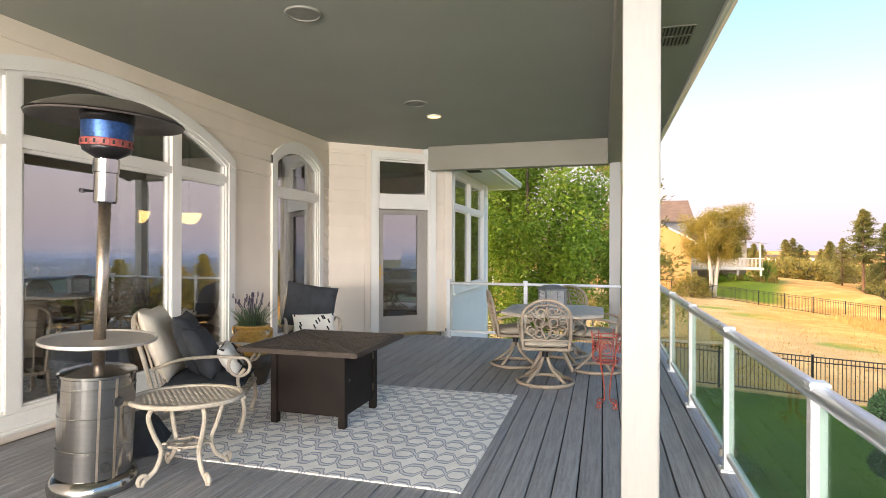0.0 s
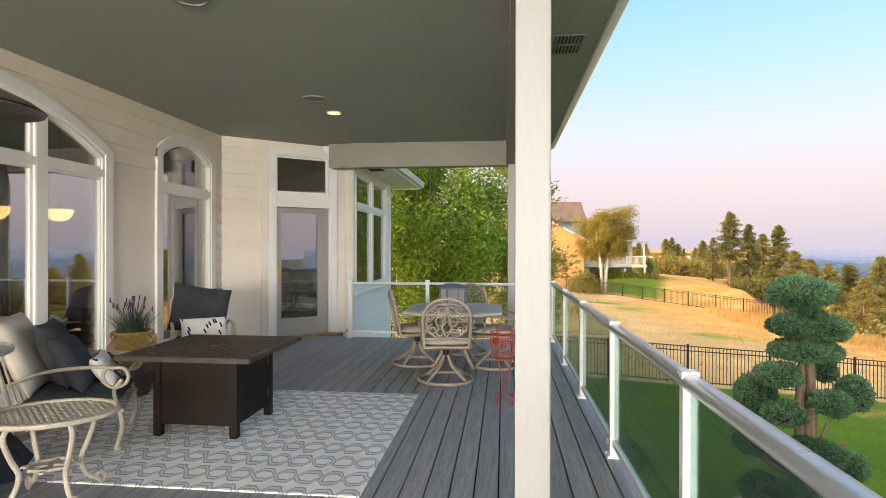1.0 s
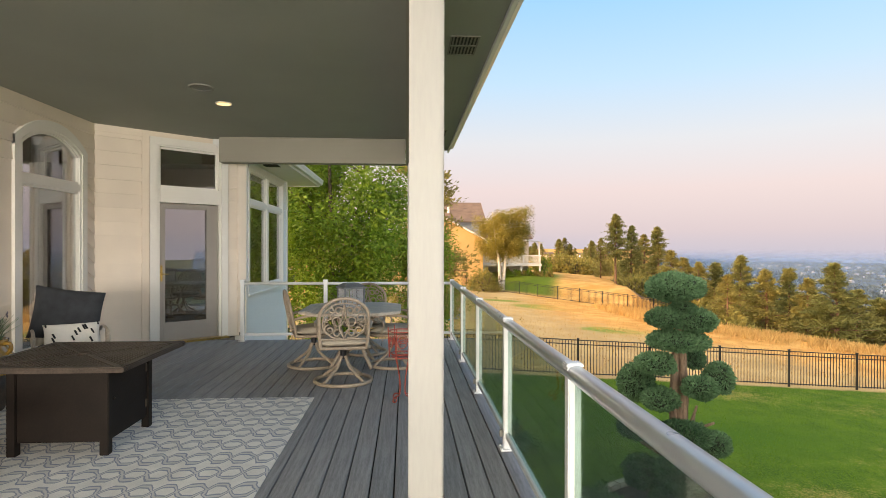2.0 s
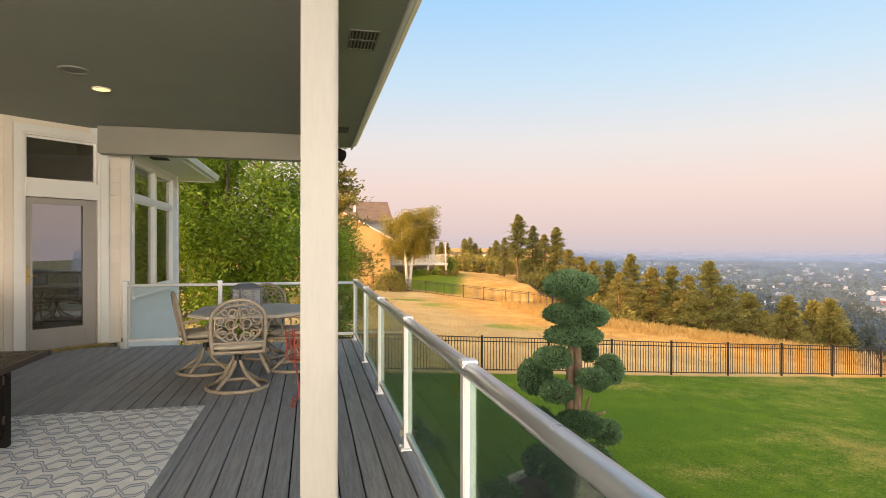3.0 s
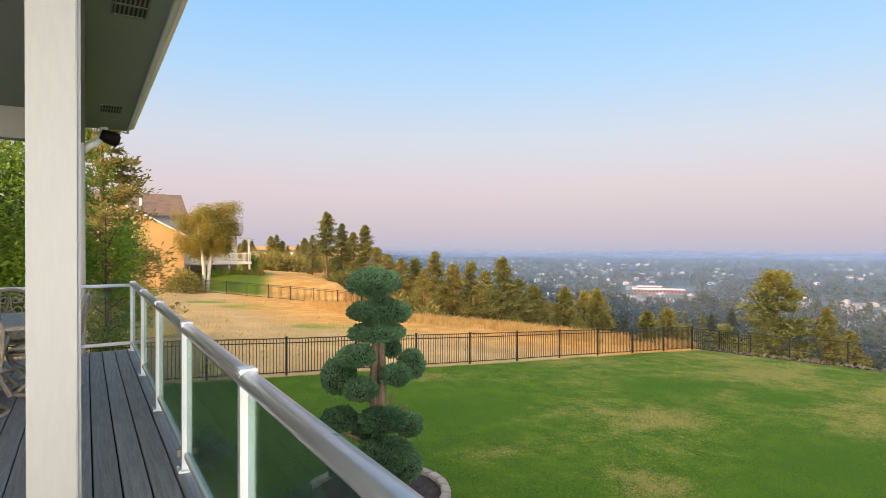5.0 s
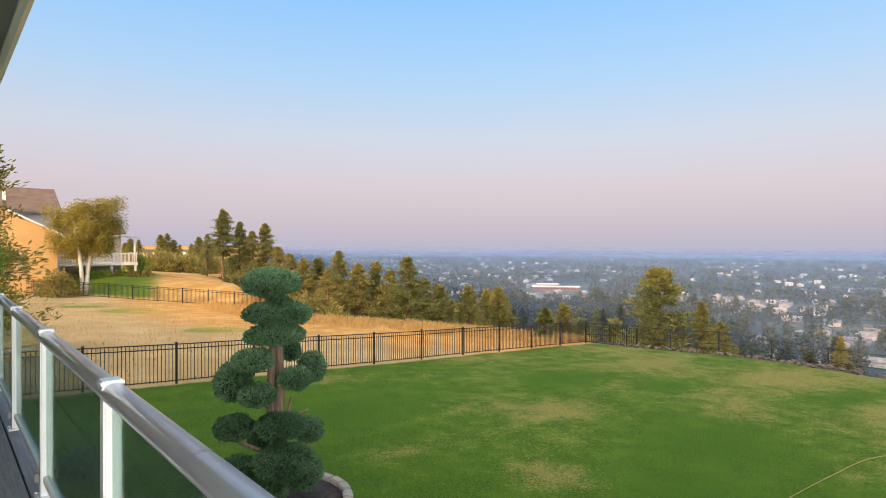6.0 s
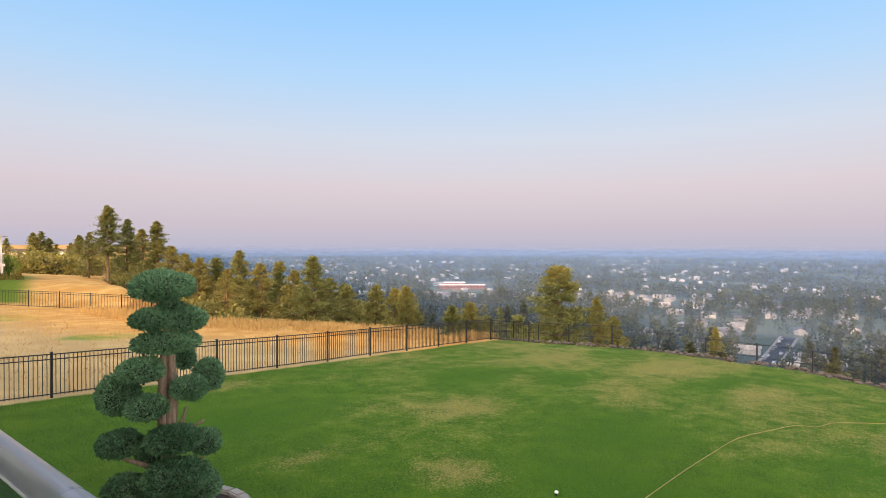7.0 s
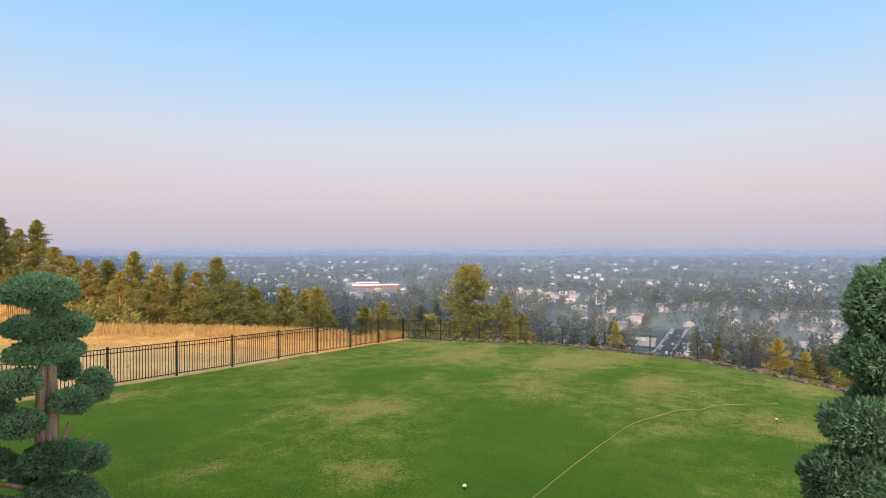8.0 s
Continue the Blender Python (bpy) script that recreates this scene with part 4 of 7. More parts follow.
def soffit_vent(y):
    v = thing("soffit_vent", pose(0.50, y + 0.22, 3.02), "painted slotted vent in the soffit", "vent", "soffit vents")
    part("backing", box_bm(-0.10, 0.10, -0.19, 0.19, -0.004, 0.0), M_VENTHOLE, v)
    bm = bmesh.new()
    for x0, x1, y0, y1 in ((-0.11, -0.098, -0.2, 0.2), (0.098, 0.11, -0.2, 0.2), (-0.098, 0.098, -0.2, -0.188), (-0.098, 0.098, 0.188, 0.2), (-0.098, 0.098, -0.012, 0.012)):
        box(bm, x0, x1, y0, y1, -0.010, -0.001)
    part("frame", bm, M_DARKVENT, v)
    for k in range(7):
        part("slat", box_bm(-0.09 + k * 0.027, -0.078 + k * 0.027, -0.187, 0.187, -0.009, -0.004), M_DARKVENT, v)


for y in (1.9, 5.0, 8.35):
    soffit_vent(y)

cam_box = thing("eave_floodlight", pose(0.46, 9.84, 3.02), "dark brown floodlight under the corner of the eave", "outdoor lamp")
part("mount", lathe(bmesh.new(), [(0.045, 0.0), (0.045, -0.02), (0.02, -0.03), (0.015, -0.06)], 16), M_BRONZE, cam_box)
bm = lathe(bmesh.new(), [(0.0, -0.085), (0.045, -0.08), (0.06, -0.03), (0.065, 0.06), (0.05, 0.075), (0.0, 0.06)], 20)
bmesh.ops.transform(bm, matrix=pose(0.05, -0.02, -0.09, 0, 105, 20), verts=bm.verts)
bmesh.ops.scale(bm, vec=(1.4, 1.4, 1.5), verts=bm.verts)
part("head", bm, M_BRONZE, cam_box, "", True)
spout = thing("downspout", pose(0.40, 9.60, 0), "white metal downspout elbow beside the corner column", "downspout")
bm = bmesh.new()
tube(bm, curve_points([(0.06, 0.24, 3.03), (0.05, 0.24, 2.92), (-0.02, 0.25, 2.82), (-0.13, 0.26, 2.74), (-0.22, 0.26, 2.62), (-0.23, 0.26, 2.2)], 5), 0.048, 10)
tube(bm, [(-0.23, 0.26, 2.25), (-0.23, 0.26, -2.7)], 0.046, 10)
part("pipe", bm, M_GUTTER, spout, "", True)

# ---- rooms behind the windows ----
for nm, loc, rad in (("pendant_lamp", (-6.5, 8.45, 1.96), 0.19), ("pendant_lamp", (-6.5, 7.40, 1.93), 0.17)):
    t = thing(nm, pose(*loc), "lit warm glass bowl pendant lamp inside the room", "lamp", "pendant lamps")
    part("bowl", lathe(bmesh.new(), [(0.0, -0.13), (rad * 0.5, -0.11), (rad * 0.85, -0.04), (rad, 0.05), (rad * 0.95, 0.05), (0.0, 0.0)], 28), M_PENDANT, t, "", True)
    part("rod", box_bm(-0.008, 0.008, -0.008, 0.008, 0.0, CEIL + 0.09 - loc[2]), M_BRONZE, t)
for y0, y1 in ((5.25, 5.50), (3.2, 3.45)):
    c = thing("curtain", pose(WALL_X - 0.35, y0, 0), "pale gathered curtain hanging inside the window", "curtain", "curtains")
    us = [i / 30 for i in range(31)]
    verts = [(0.03 * math.sin(u * 40) - 0.1 * (1 - z / 2.9) * u, (y1 - y0) * u, z) for u in us for z in (0.0, 2.9)]
    ob = raw_mesh("drape", verts, [(2 * i, 2 * i + 2, 2 * i + 3, 2 * i + 1) for i in range(30)], M_CURTAIN, True, c)
    sol = ob.modifiers.new("thick", "SOLIDIFY")
    sol.thickness = 0.008
sofa = thing("sofa", pose(-6.3, 4.6, -0.02), "dim upholstered sofa standing inside the room", "sofa")
part("seat", box_bm(-0.45, 0.45, -1.0, 1.0, 0.08, 0.45, 0.06), M_BEIGE, sofa)
part("backrest", box_bm(-0.47, -0.22, -1.0, 1.0, 0.40, 0.88, 0.07), M_BEIGE, sofa)
part("arm", box_bm(-0.45, 0.45, -1.18, -0.98, 0.0, 0.62, 0.06), M_BEIGE, sofa)
part("arm", box_bm(-0.45, 0.45, 0.98, 1.18, 0.0, 0.62, 0.06), M_BEIGE, sofa)

# ---- rug ----
rug = mesh_object("rug", box_bm(-1.36, 1.36, -1.15, 1.15, 0.0, 0.010, 0.004), M_RUG)
rug.matrix_basis = pose(-2.17, 5.16, 0.001)
tagged(rug, "cream outdoor rug with a grey trellis pattern", "rug")


# ---- seating group ----
def pillow_bm(w, h, d, pinch=0.12, seg=14, flange=0.0):
    """A stuffed square cushion: full middle, thin edges, pulled-out corners."""
    bm = bmesh.new()
    sides = []
    for s in (1, -1):
        grid = []
        for i in range(seg + 1):
            rowv = []
            for j in range(seg + 1):
                u, v = 2 * i / seg - 1, 2 * j / seg - 1
                bulge = ((1 - u ** 4) * (1 - v ** 4)) ** 0.6
                px = u * (1 - pinch * (1 - abs(v) ** 2) * abs(u) ** 3 * 0.5)
                pz = v * (1 - pinch * (1 - abs(u) ** 2) * abs(v) ** 3 * 0.5)
                wr = 0.010 * noise.noise((u * 3, v * 3, s * 2.0 + w))
                rowv.append(bm.verts.new((px * w / 2, s * (bulge * d / 2 + 0.003 + wr * bulge), pz * h / 2)))
            grid.append(rowv)
        for i in range(seg):
            for j in range(seg):
                q = (grid[i][j], grid[i + 1][j], grid[i + 1][j + 1], grid[i][j + 1])
                bm.faces.new(q if s < 0 else q[::-1])
        sides.append(grid)
    a, b = sides
    loop = [(i, 0) for i in range(seg)] + [(seg, j) for j in range(seg)] + [(i, seg) for i in range(seg, 0, -1)] + [(0, j) for j in range(seg, 0, -1)]
    for k in range(len(loop)):
        (i, j), (p, q) = loop[k], loop[(k + 1) % len(loop)]
        bm.faces.new((a[i][j], a[p][q], b[p][q], b[i][j]))
    bmesh.ops.recalc_face_normals(bm, faces=bm.faces)
    return bm


def scroll(cx, cz, r, a0, turns, n=18, y=0.0, sign=1):
    """A curl that winds inwards."""
    return [(cx + r * (1 - 0.62 * i / n) * math.cos(a0 + sign * turns * 2 * math.pi * i / n), y, cz + r * (1 - 0.62 * i / n) * math.sin(a0 + sign * turns * 2 * math.pi * i / n)) for i in range(n + 1)]


def lounge_chair(m, label):
    """A cast-aluminium deep-seat armchair: sits facing -y."""
    c = thing("lounge_chair", m, label, "chair", "lounge chairs round the fire table")
    for sx in (-1, 1):
        x = 0.31 * sx
        bm = bmesh.new()
        tube(bm, curve_points([(x, -0.34, 0.30), (x, -0.36, 0.16), (x, -0.33, 0.03)], 6), 0.017, 8)
        lathe(bm, [(0.0, 0.0), (0.026, 0.004), (0.028, 0.02), (0.018, 0.034)], 12, (x, -0.33))
        part("leg", bm, M_CAST, c)
        bm = bmesh.new()
        tube(bm, curve_points([(x, 0.26, 0.30), (x, 0.30, 0.15), (x, 0.38, 0.02)], 6), 0.017, 8)
        part("leg", bm, M_CAST, c)
        bm = bmesh.new()
        pts = curve_points([(x, 0.30, 0.52), (x, 0.1, 0.585), (x, -0.15, 0.60), (x, -0.33, 0.585)], 7)
        curl = [(x, -0.33 + 0.062 * math.cos(a) * (1 - 0.5 * (a - 1.57) / -5.5) , 0.525 + 0.062 * math.sin(a) * (1 - 0.5 * (a - 1.57) / -5.5)) for a in [1.57 + 5.5 * k / 16 for k in range(17)]]
        tube(bm, pts + [Vector(p) for p in curl[1:]], 0.016, 8, flat=0.8)
        tube(bm, curve_points([(x, -0.36, 0.50), (x, -0.31, 0.42), (x, -0.34, 0.30)], 6), 0.014, 8)
        part("arm", bm, M_CAST, c, "curled cast metal arm")
    bm = bmesh.new()
    ring = [(-0.31, -0.36, 0.28), (0.31, -0.36, 0.28), (0.31, 0.28, 0.27), (-0.31, 0.28, 0.27)]
    tube(bm, ring, 0.018, 8, closed=True)
    for k in range(9):
        x = -0.27 + 0.0675 * k
        box(bm, x - 0.012, x + 0.012, -0.35, 0.27, 0.272, 0.280)
    part("seat_frame", bm, M_CAST, c)
    bm = bmesh.new()
    arch = [(-0.29, 0.29, 0.28), (-0.30, 0.37, 0.60), (-0.27, 0.45, 0.86), (0.0, 0.47, 0.93), (0.27, 0.45, 0.86), (0.30, 0.37, 0.60), (0.29, 0.29, 0.28)]
    tube(bm, curve_points(arch, 7), 0.018, 8)
    for k in range(5):
        x = -0.19 + 0.095 * k
        tube(bm, [(x, 0.285, 0.30), (x, 0.37, 0.62), (x, 0.462, 0.885 + 0.02 * (2 - abs(k - 2)))], 0.009, 6)
    part("backrest", bm, M_CAST, c)
    bm = pillow_bm(0.60, 0.62, 0.15, 0.04)
    bmesh.ops.transform(bm, matrix=pose(0, -0.05, 0.37, 90, 0, 0), verts=bm.verts)
    part("seat_cushion", bm, M_CHARCOAL, c, "charcoal seat cushion", True)
    bm = pillow_bm(0.56, 0.58, 0.15, 0.05)
    bmesh.ops.transform(bm, matrix=pose(0, 0.31, 0.68, -21, 0, 0), verts=bm.verts)
    part("back_cushion", bm, M_CREAM, c, "cream back cushion", True)
    return c


CH_A = pose(-3.15, 4.68, 0.011, 0, 0, 117)
CH_B = pose(-3.44, 6.95, 0.0, 0, 0, 34)
lounge_chair(CH_A, "cast metal lounge chair with cream and charcoal cushions")
lounge_chair(CH_B, "cast metal lounge chair beside the narrow arched window")


def pillow(m, w, h, d, mat, label, fringe=False):
    if not fringe:
        p = mesh_object("throw_pillow", pillow_bm(w, h, d), mat, True)
        p.matrix_basis = m
        return tagged(p, label, "pillow", "throw pillows")
    p = thing("throw_pillow", m, label, "pillow", "throw pillows")
    part("cover", pillow_bm(w, h, d), mat, p, "", True)
    rnd = random.Random(5)
    for k in range(9):
        bm = bmesh.new()
        u, v = rnd.uniform(-0.36, 0.36) * w, rnd.uniform(-0.3, 0.36) * h
        s = d / 2 * ((1 - (2 * u / w) ** 4) * (1 - (2 * v / h) ** 4)) ** 0.6
        tube(bm, [(u, -s - 0.008, v), (u + 0.02, -s - 0.010, v - 0.05)], 0.012, 6, flat=0.6)
        part("tuft", bm, M_BLACKCLOTH, p, "black stitched tuft")
    for k in range(11):
        bm = bmesh.new()
        u = (-0.45 + 0.09 * k) * w
        tube(bm, [(u, -0.005, h * 0.47), (u + 0.004, -0.03, h * 0.47 - 0.03)], 0.009, 6)
        part("tassel", bm, M_BLACKCLOTH, p)
    return p


pillow(CH_A @ pose(0.02, 0.10, 0.67, -22, 0, 3), 0.50, 0.50, 0.16, M_CHARCOAL, "large charcoal throw pillow leaning on a chair")
pillow(CH_A @ pose(-0.06, -0.02, 0.60, -30, 5, -4), 0.46, 0.46, 0.14, M_CHARCOAL, "charcoal throw pillow in front of another")
pillow(CH_A @ pose(0.02, -0.20, 0.53, -35, 0, 4), 0.44, 0.26, 0.12, M_WHITECLOTH, "white lumbar pillow with black stitches", True)
pillow(CH_B @ pose(0.0, 0.13, 0.73, -20, 10, 0), 0.64, 0.56, 0.17, M_CHARCOAL, "large charcoal throw pillow on the chair by the wall")
pillow(CH_B @ pose(0.02, -0.14, 0.54, -30, 0, 0), 0.50, 0.26, 0.12, M_WHITECLOTH, "white lumbar pillow with black tassels", True)


def fire_table():
    t = thing("fire_table", pose(-2.31, 5.19, 0.011), "dark bronze square fire table with a pierced lattice top", "fire table")
    for sx in (-1, 1):
        for sy in (-1, 1):
            part("leg", box_bm(sx * 0.305 - 0.03, sx * 0.305 + 0.03, sy * 0.305 - 0.03, sy * 0.305 + 0.03, 0.0, 0.60, 0.005), M_BRONZE, t)
    for k, (x0, x1, y0, y1) in enumerate(((-0.275, 0.275, -0.318, -0.304), (-0.275, 0.275, 0.304, 0.318), (-0.318, -0.304, -0.275, 0.275), (0.304, 0.318, -0.275, 0.275))):
        pn = part("panel", box_bm(x0, x1, y0, y1, 0.09, 0.60, 0.003), M_BRONZE, t)
        if k == 3:
            part("knob", box_bm(0.318, 0.336, -0.245, -0.225, 0.36, 0.38, 0.006), M_BRONZETOP, pn)
            for z in (0.2, 0.48):
                part("hinge", box_bm(0.317, 0.326, 0.25, 0.27, z - 0.03, z + 0.03, 0.002), M_BRONZETOP, pn)
    part("floor_pan", box_bm(-0.30, 0.30, -0.30, 0.30, 0.085, 0.10), M_BRONZE, t)
    part("apron", box_bm(-0.36, 0.36, -0.36, 0.36, 0.575, 0.605, 0.005), M_BRONZE, t)
    bm = bmesh.new()
    s = 0.525
    for x0, x1, y0, y1 in ((-s, s, -s, -s + 0.06), (-s, s, s - 0.06, s), (-s, -s + 0.06, -s + 0.06, s - 0.06), (s - 0.06, s, -s + 0.06, s - 0.06)):
        box(bm, x0, x1, y0, y1, 0.607, 0.645, 0.008)
    part("top_rim", bm, M_BRONZETOP, t)
    bm = bmesh.new()
    box(bm, -s + 0.05, s - 0.05, -s + 0.05, s - 0.05, 0.612, 0.622)
    part("top_base", bm, M_BRONZE, t)
    bm = bmesh.new()
    n = 26
    for i in range(n + 1):
        u = -s + 0.06 + (2 * s - 0.12) * i / n
        box(bm, u - 0.006, u + 0.006, -s + 0.06, s - 0.06, 0.622, 0.640)
        box(bm, -s + 0.06, s - 0.06, u - 0.006, u + 0.006, 0.622, 0.6395)
    for q in (45, 135):
        box(bm, -0.67, 0.67, -0.016, 0.016, 0.622, 0.644, 0.0, pose(0, 0, 0, 0, 0, q))
    part("lattice", bm, M_BRONZETOP, t, "pierced bronze lattice")
    bm = lathe(bmesh.new(), [(0.045, 0.640), (0.045, 0.652), (0.02, 0.660), (0.0, 0.662)], 20)
    part("center_cap", bm, M_BRONZETOP, t)


fire_table()


def side_table():
    t = thing("side_table", pose(-2.55, 3.78, 0, 0, 0, 20), "low oval cast metal side table with scrolled legs", "table")
    a, b, z = 0.335, 0.27, 0.505
    bm = bmesh.new()
    rim = [(a * math.cos(2 * math.pi * k / 48), b * math.sin(2 * math.pi * k / 48), z) for k in range(48)]
    tube(bm, rim, 0.016, 8, closed=True)
    part("rim", bm, M_CAST, t)
    bm = lathe(bmesh.new(), [(0.001, z - 0.007), (0.985, z - 0.007), (0.985, z + 0.001), (0.001, z + 0.001)], 48)
    bmesh.ops.scale(bm, vec=(a, b, 1.0), verts=bm.verts)
    bmesh.ops.recalc_face_normals(bm, faces=bm.faces)
    part("top_plate", bm, M_CAST, t)
    bm = bmesh.new()
    for i in range(-11, 12):
        for j in range(-9, 10):
            x, y = i * 0.034 + (j % 2) * 0.017, j * 0.032
            if (x / (a - 0.02)) ** 2 + (y / (b - 0.02)) ** 2 < 0.97:
                bmesh.ops.create_cone(bm, cap_ends=True, segments=6, radius1=0.0125, radius2=0.009, depth=0.005, matrix=pose(x, y, z + 0.0015))
    part("raised_weave", bm, M_CAST, t)
    for k in range(4):
        q = math.radians(45 + 90 * k)
        ca, sa = math.cos(q), math.sin(q)
        line = [(0.20, 0.49), (0.235, 0.42), (0.20, 0.30), (0.16, 0.20), (0.19, 0.10), (0.26, 0.045)]
        pts = curve_points([(r * ca, r * sa, h) for r, h in line], 7)
        curl = []
        for i in range(1, 15):
            w = -1.57 + 5.0 * i / 14
            rr = 0.036 * (1 - 0.5 * i / 14)
            curl.append(Vector(((0.262 + rr * math.cos(w)) * ca, (0.262 + rr * math.cos(w)) * sa, 0.053 + rr * math.sin(w))))
        bm = bmesh.new()
        tube(bm, pts + curl, 0.015, 8)
        part("leg", bm, M_CAST, t, "scrolled leg")
    bm = bmesh.new()
    tube(bm, [(0.12 * math.cos(w / 4 * math.pi), 0.10 * math.sin(w / 4 * math.pi), 0.21) for w in range(8)], 0.010, 6, closed=True)
    box(bm, -0.15, 0.15, -0.012, 0.012, 0.202, 0.214)
    box(bm, -0.012, 0.012, -0.13, 0.13, 0.203, 0.215)
    part("lower_shelf", bm, M_CAST, t)


side_table()


def patio_heater():
    h = thing("patio_heater", pose(-2.99, 3.50, 0, 0, 2.6, 0), "tall stainless steel patio heater with a wide dome", "heater")
    part("base", lathe(bmesh.new(), [(0.24, 0.0), (0.245, 0.03), (0.235, 0.07), (0.21, 0.10)], 40), M_STEEL, h, "", True)
    part("tank_housing", lathe(bmesh.new(), [(0.205, 0.10), (0.205, 0.685), (0.212, 0.69), (0.212, 0.705), (0.20, 0.712), (0.06, 0.745), (0.0, 0.745)], 44), M_STEEL, h, "polished steel cylinder")
    for z in (0.26, 0.45, 0.62):
        part("band", lathe(bmesh.new(), [(0.2055, z), (0.2075, z + 0.003), (0.2075, z + 0.012), (0.2055, z + 0.015)], 44, cap=False), M_STEEL, h)
    bm = bmesh.new()
    box(bm, -0.006, 0.006, -0.211, -0.20, 0.10, 0.69, 0.0, pose(0, 0, 0, 0, 0, 50))
    box(bm, -0.006, 0.006, -0.211, -0.20, 0.10, 0.69, 0.0, pose(0, 0, 0, 0, 0, 75))
    part("door_seam", bm, M_STEELPOLE, h)
    # No hole is cut; a dark disc paints its inner shade.
    for ang, z in ((78, 0.55), (62, 0.17)):
        bm = lathe(bmesh.new(), [(0.0, 0.0), (0.03, 0.0), (0.03, 0.010), (0.024, 0.012), (0.0, 0.006)], 20)
        bmesh.ops.transform(bm, matrix=pose(0, 0, 0, 0, 0, ang) @ pose(0, -0.2035, z, 90, 0, 0), verts=bm.verts)
        part("hand_hole", bm, M_VENTHOLE, h, "dark disc in place of a round hole")
    part("pole", lathe(bmesh.new(), [(0.034, 0.74), (0.034, 1.74)], 24), M_STEELPOLE, h, "tarnished steel pole", True)
    part("tray", lathe(bmesh.new(), [(0.035, 0.875), (0.30, 0.880), (0.315, 0.888), (0.315, 0.905), (0.305, 0.905), (0.30, 0.895), (0.035, 0.895)], 44), M_TRAY, h, "round steel tray")
    part("control_housing", lathe(bmesh.new(), [(0.06, 1.72), (0.066, 1.73), (0.066, 1.90), (0.072, 1.905), (0.072, 1.985), (0.05, 1.995)], 32), M_STEEL, h)
    bm = bmesh.new()
    tube(bm, [(-0.05, -0.04, 1.79), (-0.10, -0.06, 1.79)], 0.008, 8)
    lathe(bm, [(0.0, 1.775), (0.02, 1.78), (0.02, 1.80), (0.0, 1.805)], 12, (-0.105, -0.062))
    part("valve_knob", bm, M_STEELDARK, h)
    part("burner_bowl", lathe(bmesh.new(), [(0.06, 1.99), (0.13, 2.03), (0.14, 2.07), (0.10, 2.07)], 36), M_STEELDARK, h, "", True)
    bowl = part("burner_ring", lathe(bmesh.new(), [(0.141, 2.055), (0.143, 2.06), (0.143, 2.095), (0.141, 2.10)], 36, cap=False), M_REDBAND, h, "rust red slotted ring")
    # Slots are dark blocks on the ring, their shade painted in.
    for k in range(18):
        part("slot", box(bmesh.new(), -0.006, 0.006, -0.1455, -0.142, 2.065, 2.088, 0.0, pose(0, 0, 0, 0, 0, 20 * k)), M_VENTHOLE, bowl)
    part("screen", lathe(bmesh.new(), [(0.138, 2.10), (0.142, 2.20)], 36, cap=False), M_BLUE, h, "heat-blued burner screen", True)
    part("upper_screen", lathe(bmesh.new(), [(0.145, 2.20), (0.148, 2.285), (0.10, 2.30)], 36), M_STEELDARK, h, "", True)
    part("dome", lathe(bmesh.new(), [(0.42, 2.215), (0.415, 2.205), (0.36, 2.255), (0.23, 2.315), (0.08, 2.345), (0.0, 2.348), (0.0, 2.352), (0.08, 2.349), (0.23, 2.320), (0.365, 2.262), (0.423, 2.222)], 56, cap=False), M_DOME, h, "wide shallow metal dome", True)


patio_heater()


def planter():
    p = thing("planter", pose(-3.60, 5.98, 0), "ochre glazed clay pot with two handles beside the window", "planter")
    part("lower_body", lathe(bmesh.new(), [(0.13, 0.0), (0.15, 0.02), (0.20, 0.20), (0.225, 0.34)], 40), M_POTDARK, p, "dark unglazed base", True)
    part("upper_body", lathe(bmesh.new(), [(0.225, 0.338), (0.232, 0.42), (0.215, 0.50), (0.165, 0.57), (0.160, 0.59), (0.185, 0.615), (0.185, 0.635), (0.165, 0.64), (0.15, 0.60)], 40, cap=False), M_GLAZE, p, "ochre glazed shoulder", True)
    for s in (-1, 1):
        bm = bmesh.new()
        tube(bm, curve_points([(0.165 * s, 0, 0.60), (0.225 * s, 0, 0.60), (0.235 * s, 0, 0.55), (0.205 * s, 0, 0.515)], 6), 0.017, 8)
        part("handle", bm, M_GLAZE, p)
    part("soil", lathe(bmesh.new(), [(0.0, 0.61), (0.155, 0.605)], 24, cap=False), M_SOIL, p)


planter()


